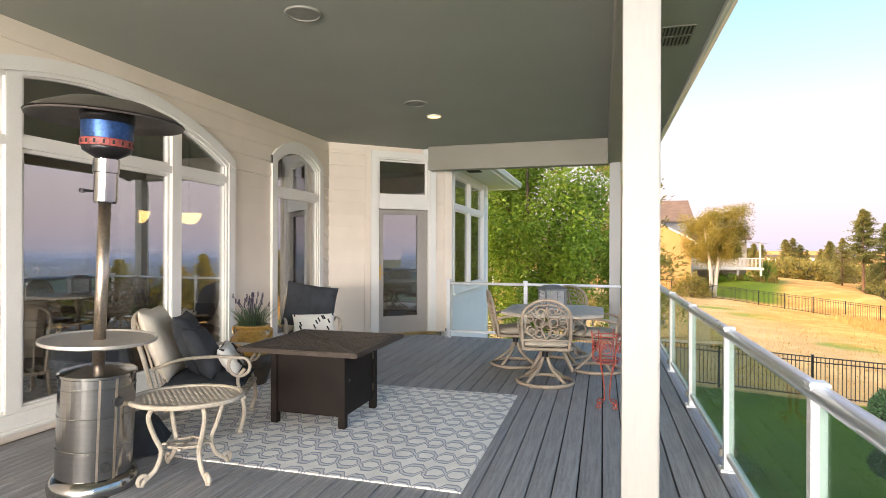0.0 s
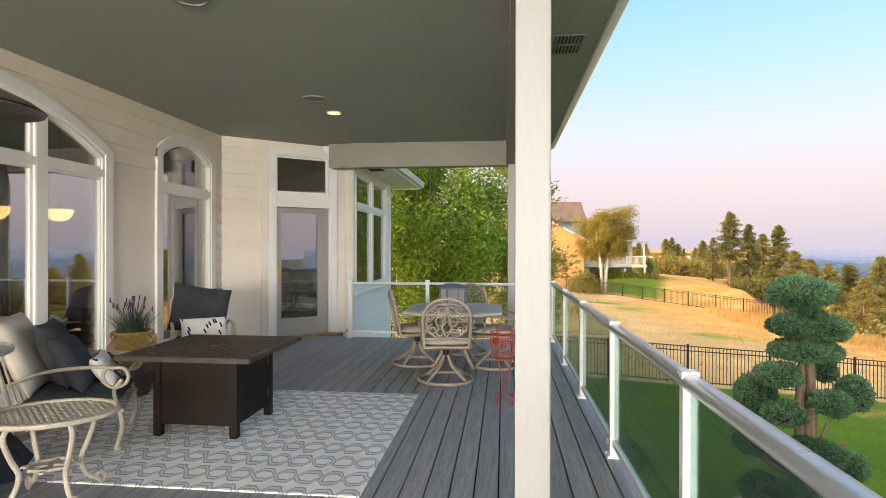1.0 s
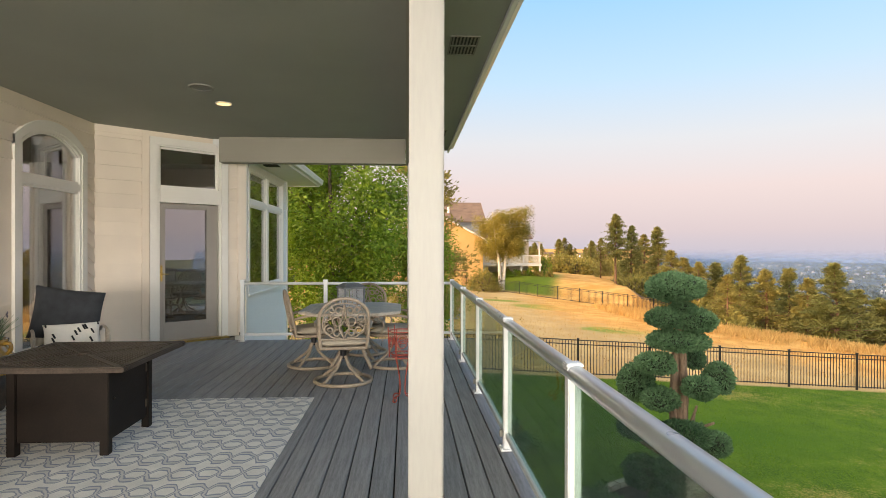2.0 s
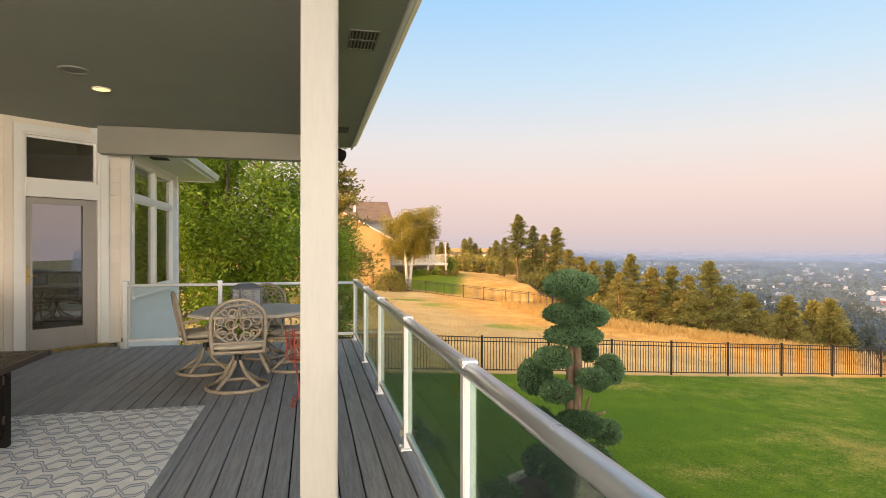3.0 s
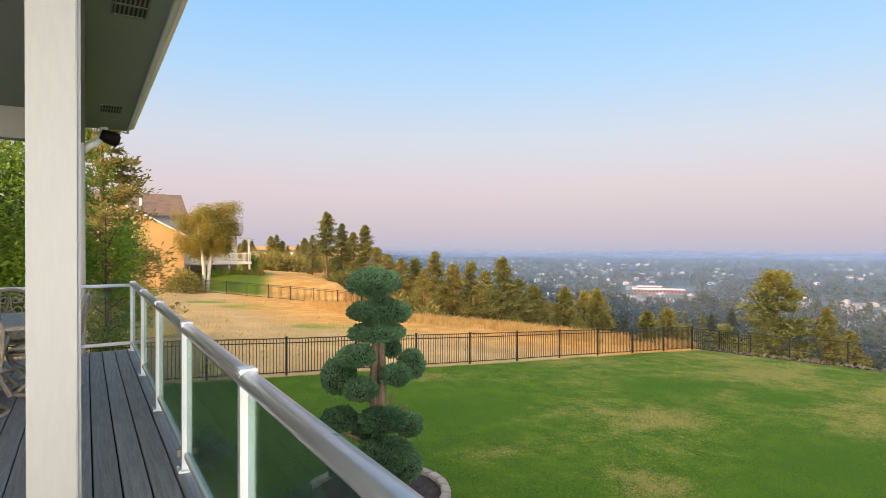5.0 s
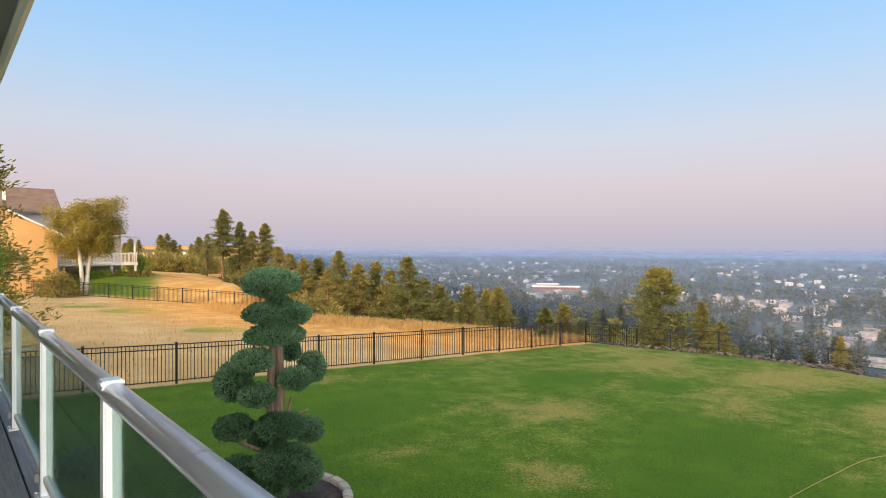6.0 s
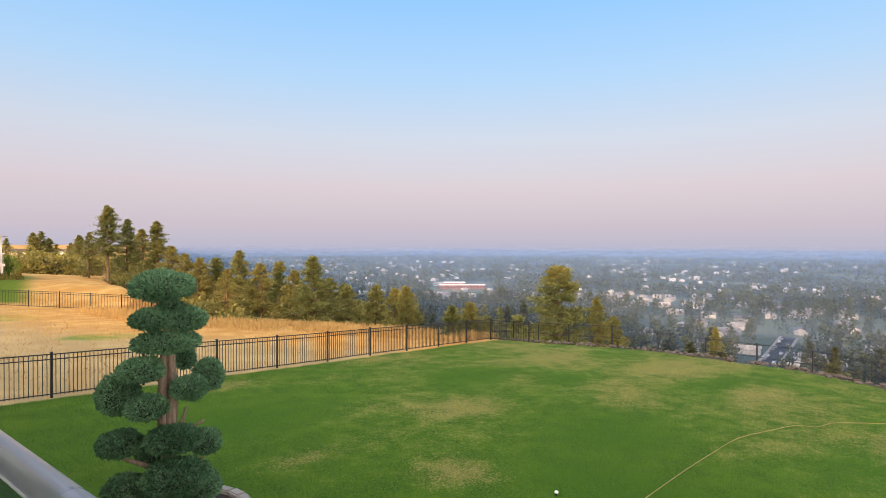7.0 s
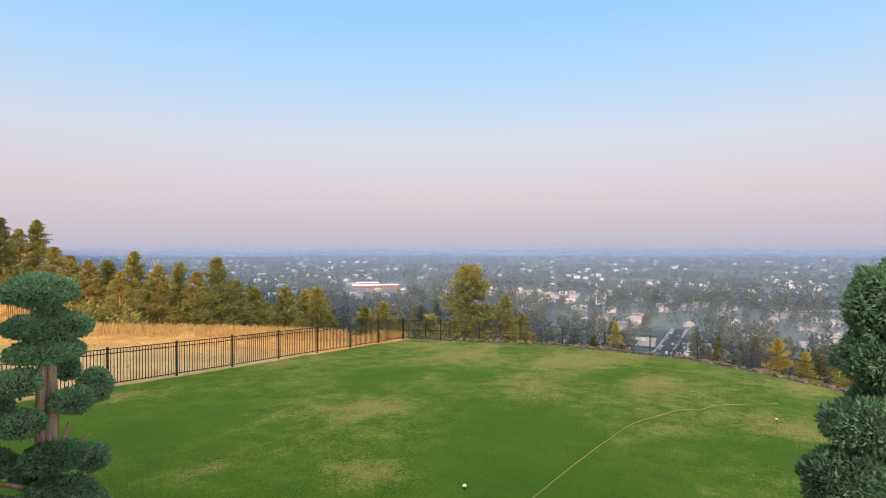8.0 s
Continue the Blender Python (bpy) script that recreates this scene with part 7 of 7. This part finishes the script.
# ---- neighbouring houses ----
def gable(bm_w, bm_r, x0, x1, y0, y1, z0, z1, rise, axis="x", eave=0.4, thick=0.18):
    """Walls with gable ends, and a pitched roof slab over them."""
    box(bm_w, x0, x1, y0, y1, z0, z1)
    if axis == "x":
        ym = (y0 + y1) / 2
        for x in (x0, x1):
            vs = [bm_w.verts.new(p) for p in ((x, y0, z1), (x, y1, z1), (x, ym, z1 + rise))]
            bm_w.faces.new(vs)
        prof = [(y0 - eave, z1 - eave * rise / (ym - y0)), (ym, z1 + rise), (y1 + eave, z1 - eave * rise / (ym - y0))]
        rows = [[bm_r.verts.new((x, y, z + t)) for y, z in prof] for x in (x0 - eave, x1 + eave) for t in (0.02, thick)]
    else:
        xm = (x0 + x1) / 2
        for y in (y0, y1):
            vs = [bm_w.verts.new(p) for p in ((x0, y, z1), (x1, y, z1), (xm, y, z1 + rise))]
            bm_w.faces.new(vs)
        prof = [(x0 - eave, z1 - eave * rise / (xm - x0)), (xm, z1 + rise), (x1 + eave, z1 - eave * rise / (xm - x0))]
        rows = [[bm_r.verts.new((x, y, z + t)) for x, z in prof] for y in (y0 - eave, y1 + eave) for t in (0.02, thick)]
    a0, a1, b0, b1 = rows
    for k in range(2):
        for p, q in ((a0, b0), (a1, b1), (a0, a1), (b0, b1)):
            bm_r.faces.new((p[k], p[k + 1], q[k + 1], q[k]))
    bm_r.faces.new((a0[0], a1[0], b1[0], b0[0]))
    bm_r.faces.new((a0[2], a1[2], b1[2], b0[2]))
    bmesh.ops.recalc_face_normals(bm_r, faces=bm_r.faces)
    bmesh.ops.recalc_face_normals(bm_w, faces=bm_w.faces)


def house_window(parent, x, y, z, w, h, face="y"):
    fr = bmesh.new()
    if face == "y":
        box(fr, x - w / 2 - 0.09, x + w / 2 + 0.09, y - 0.07, y - 0.005, z - h / 2 - 0.09, z + h / 2 + 0.09, 0.01)
        wn_ = part("window", fr, M_WHITEPAINT, parent)
        part("pane", box_bm(x - w / 2, x + w / 2, y - 0.085, y - 0.071, z - h / 2, z + h / 2), M_DARKGLASS, wn_)
        part("glazing_bar", box_bm(x - 0.03, x + 0.03, y - 0.10, y - 0.0855, z - h / 2, z + h / 2), M_WHITEPAINT, wn_)
    else:
        box(fr, x + 0.005, x + 0.07, y - w / 2 - 0.09, y + w / 2 + 0.09, z - h / 2 - 0.09, z + h / 2 + 0.09, 0.01)
        wn_ = part("window", fr, M_WHITEPAINT, parent)
        part("pane", box_bm(x + 0.071, x + 0.085, y - w / 2, y + w / 2, z - h / 2, z + h / 2), M_DARKGLASS, wn_)
        part("glazing_bar", box_bm(x + 0.0855, x + 0.10, y - 0.03, y + 0.03, z - h / 2, z + h / 2), M_WHITEPAINT, wn_)


GN = ground_z(7, 63)
nb = thing("house", pose(0, 0, 0), "two-storey neighbouring house with ochre wing and brown roof", "house", "neighbouring houses")
bw, br = bmesh.new(), bmesh.new()
gable(bw, br, 1.0, 8.9, 66.0, 75.0, GN - 0.5, 4.6, 2.3, "x", 0.5)
part("main_wall", bw, M_GREYWALL, nb, "grey siding wall")
part("main_roof", br, M_BROWNROOF, nb, "brown shingle roof")
bw, br = bmesh.new(), bmesh.new()
gable(bw, br, -2.5, 8.4, 61.0, 66.2, GN - 0.5, 2.35, 2.9, "y", 0.35)
part("wing_wall", bw, M_OCHREWALL, nb, "ochre siding wall of the wing")
part("wing_roof", br, M_WHITEPAINT, nb, "pale fascia and roof edge of the wing")
bw, br = bmesh.new(), bmesh.new()
gable(bw, br, 8.9, 14.6, 66.5, 75.0, GN - 0.5, 2.6, 1.6, "x", 0.4)
part("rear_wall", bw, M_CREAMWALL, nb, "cream siding wall behind the deck")
part("rear_roof", br, M_BROWNROOF, nb)
part("chimney", box_bm(5.0, 5.25, 67.5, 67.75, 5.0, 6.4, 0.02), M_WHITEPAINT, nb, "white roof vent pipe")
for x in (9.6, 11.2, 12.8):
    house_window(nb, x, 66.5, 1.5, 1.1, 1.3)
for y in (67.0, 69.0):
    house_window(nb, 8.9, y, 3.9, 0.9, 1.3, "x")
house_window(nb, 3.0, 61.0, 0.4, 1.2, 1.2)
dk = thing("raised_deck", pose(0, 0, 0), "white raised deck with slim railings behind the neighbouring house", "deck")
part("platform", box_bm(8.6, 15.4, 63.2, 66.4, -0.62, -0.38, 0.02), M_WHITEPAINT, dk)
for x in (8.8, 11.0, 13.1, 15.2):
    part("post", box_bm(x - 0.09, x + 0.09, 63.3, 63.48, ground_z(x, 63.4) - 0.3, -0.62), M_WHITEPAINT, dk)
part("handrail", box_bm(8.6, 15.4, 63.22, 63.32, 0.52, 0.60), M_WHITEPAINT, dk)
part("handrail", box_bm(15.3, 15.4, 63.32, 66.4, 0.52, 0.60), M_WHITEPAINT, dk)
for k in range(56):
    part("baluster", box_bm(8.65 + k * 0.12, 8.69 + k * 0.12, 63.25, 63.29, -0.38, 0.52), M_WHITEPAINT, dk)
for x in (13.4, 15.2):
    part("roof_post", box_bm(x - 0.07, x + 0.07, 63.6, 63.74, -0.38, 2.1), M_WHITEPAINT, dk)
bm = bmesh.new()
vs = [bm.verts.new(p) for p in ((12.6, 63.2, 2.5), (15.8, 63.2, 2.05), (15.8, 66.6, 2.05), (12.6, 66.6, 2.5))]
bm.faces.new(vs)
bmesh.ops.solidify(bm, geom=list(bm.faces), thickness=0.14)
part("porch_roof", bm, M_WHITEPAINT, dk)


def yellow_house():
    h = thing("house", pose(-8.2, 40.0, ground_z(-8, 40)), "yellow neighbouring house half hidden by trees", "house", "neighbouring houses")
    bw, br = bmesh.new(), bmesh.new()
    gable(bw, br, -5, 5, 0, 8, -0.3, 3.2, 2.2, "x")
    part("wall", bw, M_OCHREWALL, h)
    part("roof", br, M_BROWNROOF, h)
    for x in (-3, 0, 3):
        house_window(h, x, 0.0, 1.6, 1.3, 1.3)


yellow_house()


def ridge_house(x, y, z, w, d, hgt, turn, label, wallm):
    h = thing("house", pose(x, y, z, 0, 0, turn), label, "house", "houses on the far ridge")
    bw, br = bmesh.new(), bmesh.new()
    gable(bw, br, -w / 2, w / 2, -d / 2, d / 2, -3.0, hgt, hgt * 0.45, "x")
    part("wall", bw, wallm, h)
    part("roof", br, M_BROWNROOF, h)
    for k in range(3):
        house_window(h, -w / 2 + w * (k + 0.5) / 3, -d / 2, hgt * 0.55, 1.5, 1.3)


for px_b, d, wd, wm in ((15.9, 250, 8, M_CREAMWALL), (17.6, 265, 8, M_WHITEPAINT), (19.2, 290, 15, M_BRICKRED), (14.3, 260, 7, M_CREAMWALL)):
    x, y = EYE_AT.x + d * math.sin(radians(px_b)), EYE_AT.y + d * math.cos(radians(px_b))
    ridge_house(x, y, EYE_AT.z - d * (0.024 if wm is not M_BRICKRED else 0.014), wd, 7, 2.8, 20 + px_b, "pale hillside house on the far ridge", wm)
rnd = random.Random(31)
for k in range(16):
    b, d = rnd.uniform(11.5, 19), rnd.uniform(180, 250)
    x, y = EYE_AT.x + d * math.sin(radians(b)), EYE_AT.y + d * math.cos(radians(b))
    pine(x, y, rnd.uniform(7, 11.5), rnd.choice((0, 1, 2)), "dark pine on the far ridge", rnd.uniform(0, 360), 1.0, EYE_AT.z - d * 0.034)

# ---- the valley town ----
def town_house_mesh(w, d, hgt):
    bw, br = bmesh.new(), bmesh.new()
    gable(bw, br, -w / 2, w / 2, -d / 2, d / 2, -0.5, hgt, hgt * 0.55, "x", 0.5)
    out = []
    for nm, b, mt in (("wall", bw, M_TOWNWALL), ("roof", br, M_TOWNROOF)):
        me = bpy.data.meshes.new("town_" + nm)
        b.to_mesh(me)
        b.free()
        me.materials.append(mt)
        out.append(me)
    return out


TOWN = [town_house_mesh(14, 8, 3.0), town_house_mesh(11, 9, 3.2), town_house_mesh(18, 9, 3.0)]


def polar(b, d):
    return EYE_AT.x + d * math.sin(radians(b)), EYE_AT.y + d * math.cos(radians(b))


rnd = random.Random(17)
placed = []
while len(placed) < 190:
    b, d = rnd.uniform(47, 104), rnd.uniform(270, 720)
    x, y = polar(b, d)
    if any((x - u) ** 2 + (y - v) ** 2 < 420 for u, v in placed) or (d < 460 and abs(b - STREET_B - (d - 345) * 0.02) < 1.5):
        continue
    placed.append((x, y))
    wall, roof = rnd.choice(TOWN)
    h = thing("town_house", pose(x, y, ground_z(x, y), 0, 0, rnd.choice((10, 100)) + rnd.uniform(-6, 6)), "pale low house in the hazy valley town", "house", "houses in the valley")
    shared("wall", wall, h)
    shared("roof", roof, h)
verts, faces = [], []
for k in range(480):
    d = 650 * (3300 / 650) ** rnd.random()
    b = rnd.uniform(20, 108)
    x, y = polar(b, d)
    if crest_out(x, y) < 150:
        continue
    w, dp, hh, q = rnd.uniform(6, 13), rnd.uniform(5, 9), rnd.uniform(2.6, 4), rnd.choice((0.2, 1.77))
    z, o = ground_z(x, y), len(verts)
    ca, sa = math.cos(q), math.sin(q)
    for u, v, g in ((-w, -dp, 0), (w, -dp, 0), (w, dp, 0), (-w, dp, 0), (-w, -dp, hh), (w, -dp, hh), (w, dp, hh), (-w, dp, hh), (-w, 0, hh * 1.5), (w, 0, hh * 1.5)):
        verts.append((x + (u * ca - v * sa) / 2, y + (u * sa + v * ca) / 2, z + g))
    faces += [tuple(o + i for i in f) for f in ((0, 1, 5, 4), (1, 2, 6, 5), (2, 3, 7, 6), (3, 0, 4, 7), (4, 5, 9, 8), (7, 8, 9, 6), (4, 8, 7), (5, 6, 9))]
tagged(raw_mesh("distant_town", verts, faces, M_TOWNWALL), "hundreds of tiny pale houses far across the valley", "town", kind="stuff")

sx, sy = polar(53.6, 800)
school = thing("school_building", pose(sx, sy, ground_z(sx, sy), 0, 0, -50) @ Matrix.Diagonal((0.85, 0.85, 0.75, 1)), "long low brick building with pale roofs in the valley", "building")
part("main_block", box_bm(-38, 38, -12, 12, -0.5, 6.5, 0.2), M_BRICKRED, school, "red brick block")
part("main_roof", box_bm(-38.6, 38.6, -12.6, 12.6, 6.5, 7.3, 0.1), M_WHITEPAINT, school, "pale flat roof")
part("hall_block", box_bm(-30, 6, 12.5, 30, -0.5, 9.5, 0.2), M_BRICKRED, school)
part("hall_roof", box_bm(-30.5, 6.5, 12.6, 30.5, 9.5, 10.4, 0.1), M_WHITEPAINT, school)
for k in range(14):
    part("window", box_bm(-36 + k * 5.4, -33.4 + k * 5.4, -12.15, -12.02, 2.2, 4.6), M_DARKGLASS, school)

# a street that leads away, with kerbs and parked cars
street = thing("road", pose(0, 0, 0), "straight grey asphalt street in the valley town", "road", kind="structure")
a, c = Vector((*polar(80.9, 300), 0)), Vector((*polar(83.4, 440), 0))
d = (c - a).normalized()
sd = Vector((-d.y, d.x, 0))
for nm, off, w, lift, mt in (("asphalt", 0, 4.0, 0.35, M_ASPHALT), ("kerb", 4.9, 0.9, 0.50, M_PAVER), ("kerb", -4.9, 0.9, 0.50, M_PAVER)):
    bm = bmesh.new()
    n = 60
    rows = []
    for i in range(n + 1):
        p = a.lerp(c, i / n) + sd * off
        z = max(ground_z((p + sd * w).x, (p + sd * w).y), ground_z((p - sd * w).x, (p - sd * w).y), ground_z(p.x, p.y)) + lift
        rows.append([bm.verts.new((*(p + sd * w).xy, z)), bm.verts.new((*(p - sd * w).xy, z))])
    for r0, r1 in zip(rows, rows[1:]):
        bm.faces.new((r0[0], r0[1], r1[1], r1[0]))
    bmesh.ops.solidify(bm, geom=list(bm.faces), thickness=0.3)
    part(nm, bm, mt, street)


def parked_car(p, turn):
    t = thing("car", pose(p.x, p.y, p.z, 0, 0, turn), "small parked car in the distant street", "car", "parked cars")
    bm = bmesh.new()
    box(bm, -0.9, 0.9, -2.2, 2.2, 0.35, 0.95, 0.15)
    box(bm, -0.75, 0.75, -1.3, 1.1, 0.90, 1.5, 0.2)
    part("body", bm, M_CAR, t)
    for sx_ in (-0.85, 0.85):
        for sy_ in (-1.4, 1.4):
            w = lathe(bmesh.new(), [(0.0, -0.1), (0.33, -0.1), (0.33, 0.1), (0.0, 0.1)], 12)
            bmesh.ops.transform(w, matrix=pose(sx_, sy_, 0.33, 0, 90, 0), verts=w.verts)
            part("wheel", w, M_BLACKCLOTH, t)


for k in range(12):
    s = 0.06 + 0.075 * k
    p = a.lerp(c, s) + sd * (2.7 if k % 3 else -2.7)
    p.z = ground_z(p.x, p.y) + 0.75
    parked_car(p, math.degrees(math.atan2(d.y, d.x)) - 90)


def far_woods():
    """Conifers and round trees of the valley, many hundreds to the eye, as one mass of leaning blades."""
    rng = np.random.default_rng(5)
    n = 15000
    d = 190 * (3600 / 190) ** (rng.random(n) ** 0.8)
    b = rng.uniform(12, 112, n)
    x, y = EYE_AT.x + d * np.sin(np.radians(b)), EYE_AT.y + d * np.cos(np.radians(b))
    vs, fs, o = [], [], 0
    for i in range(n):
        g = ground_z(x[i], y[i])
        if g > -48 or noise.noise((x[i] * 0.006, y[i] * 0.006, 2.0)) < -0.42:
            continue
        if abs(b[i] - (STREET_B + (d[i] - 345) * 0.02)) < 1.9 and d[i] < 450:
            continue
        if abs(b[i] - 53.6) < 3.4 and 560 < d[i] < 830:
            continue
        # the streets of houses below the lawn are open ground with few trees
        if b[i] > 71 and d[i] < 560 and rng.random() < 0.62:
            continue
        m = 84 if d[i] < 650 else 14
        h = rng.uniform(9, 18) if d[i] < 650 else rng.uniform(7, 13)
        r = h * rng.uniform(0.13, 0.27)
        f = rng.random(m) ** 0.8
        q = rng.uniform(0, 6.283, m)
        rad = r * (1 - f) ** 0.75 * rng.uniform(0.5, 1.0, m) + 0.2
        pos = np.stack([x[i] + rad * np.cos(q), y[i] + rad * np.sin(q), g + h * (0.08 + 0.86 * f)], 1)
        v, k = leaf_cloud(pos, h * (0.13 if m > 20 else 0.34), rng, 0.0, 1.7, np.stack([np.cos(q), np.sin(q), 0.5 * np.ones(m)], 1) * 0.8)
        vs.append(v)
        fs.append(k + o)
        o += len(v)
    ob = np_mesh("valley_woods", np.concatenate(vs), np.concatenate(fs), M_FARWOOD)
    tagged(ob, "dark conifers spread through the hazy valley", "woods", kind="stuff")


far_woods()


def haze_sheet_material(strength, top):
    """Bluish sheet standing in for haze: mostly clear, lit by the sky, thinner upwards."""
    m = bpy.data.materials.new("valley_haze_sheet")
    m.use_nodes = True
    n, l = m.node_tree.nodes, m.node_tree.links
    n.remove(n["Principled BSDF"])
    geo = n.new("ShaderNodeNewGeometry")
    sep = n.new("ShaderNodeSeparateXYZ")
    l.new(geo.outputs["Position"], sep.inputs[0])
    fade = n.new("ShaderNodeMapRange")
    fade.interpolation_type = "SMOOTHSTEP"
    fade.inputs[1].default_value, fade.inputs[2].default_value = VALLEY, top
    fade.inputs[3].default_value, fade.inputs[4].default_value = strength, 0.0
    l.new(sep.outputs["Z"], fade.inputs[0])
    noi = n.new("ShaderNodeTexNoise")
    noi.inputs["Scale"].default_value = 0.002
    l.new(geo.outputs["Position"], noi.inputs[0])
    mul = n.new("ShaderNodeMath")
    mul.operation = "MULTIPLY_ADD"
    mul.inputs[1].default_value = 0.5
    mul.inputs[2].default_value = 0.75
    l.new(noi.outputs[0], mul.inputs[0])
    am = n.new("ShaderNodeMath")
    am.operation = "MULTIPLY"
    am.use_clamp = True
    l.new(fade.outputs[0], am.inputs[0])
    l.new(mul.outputs[0], am.inputs[1])
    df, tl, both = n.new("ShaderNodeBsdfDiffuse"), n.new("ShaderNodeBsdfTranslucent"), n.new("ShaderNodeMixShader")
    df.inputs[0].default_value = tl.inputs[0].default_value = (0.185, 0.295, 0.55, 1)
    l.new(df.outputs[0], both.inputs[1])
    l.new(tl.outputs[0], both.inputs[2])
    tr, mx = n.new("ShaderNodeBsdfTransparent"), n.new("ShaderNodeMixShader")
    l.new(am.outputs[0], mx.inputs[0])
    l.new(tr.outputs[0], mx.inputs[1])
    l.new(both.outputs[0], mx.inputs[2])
    l.new(mx.outputs[0], n["Material Output"].inputs[0])
    return m


# Upright sheets added ring behind ring to tint the valley as haze would.
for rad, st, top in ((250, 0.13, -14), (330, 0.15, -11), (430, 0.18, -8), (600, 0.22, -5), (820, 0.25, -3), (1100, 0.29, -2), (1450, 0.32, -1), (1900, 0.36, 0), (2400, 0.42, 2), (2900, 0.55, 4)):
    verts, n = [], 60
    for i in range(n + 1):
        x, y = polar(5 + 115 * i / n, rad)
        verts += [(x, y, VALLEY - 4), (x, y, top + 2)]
    ob = raw_mesh("backdrop_haze_sheet", verts, [(2 * i, 2 * i + 2, 2 * i + 3, 2 * i + 1) for i in range(n)], haze_sheet_material(st, top), True)
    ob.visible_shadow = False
    tagged(ob, "upright bluish sheet standing in for valley haze", "haze", kind="structure")

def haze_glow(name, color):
    """A flat glow in the colour of haze, with no shading of its own."""
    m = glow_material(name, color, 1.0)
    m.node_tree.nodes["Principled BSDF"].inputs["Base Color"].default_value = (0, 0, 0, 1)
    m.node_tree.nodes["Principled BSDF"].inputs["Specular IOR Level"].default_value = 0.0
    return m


# the far hills: distance haze put into the colour of one glowing sheet
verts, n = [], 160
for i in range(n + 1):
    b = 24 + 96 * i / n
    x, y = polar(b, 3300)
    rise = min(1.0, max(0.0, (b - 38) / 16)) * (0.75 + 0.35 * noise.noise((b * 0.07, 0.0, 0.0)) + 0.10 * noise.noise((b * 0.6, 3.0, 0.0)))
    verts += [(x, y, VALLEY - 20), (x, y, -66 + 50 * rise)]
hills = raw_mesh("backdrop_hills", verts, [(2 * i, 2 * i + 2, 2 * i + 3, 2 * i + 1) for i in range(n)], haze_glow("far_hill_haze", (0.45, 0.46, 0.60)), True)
tagged(hills, "far hills as a pale violet haze-coloured glow", "hills", kind="structure")
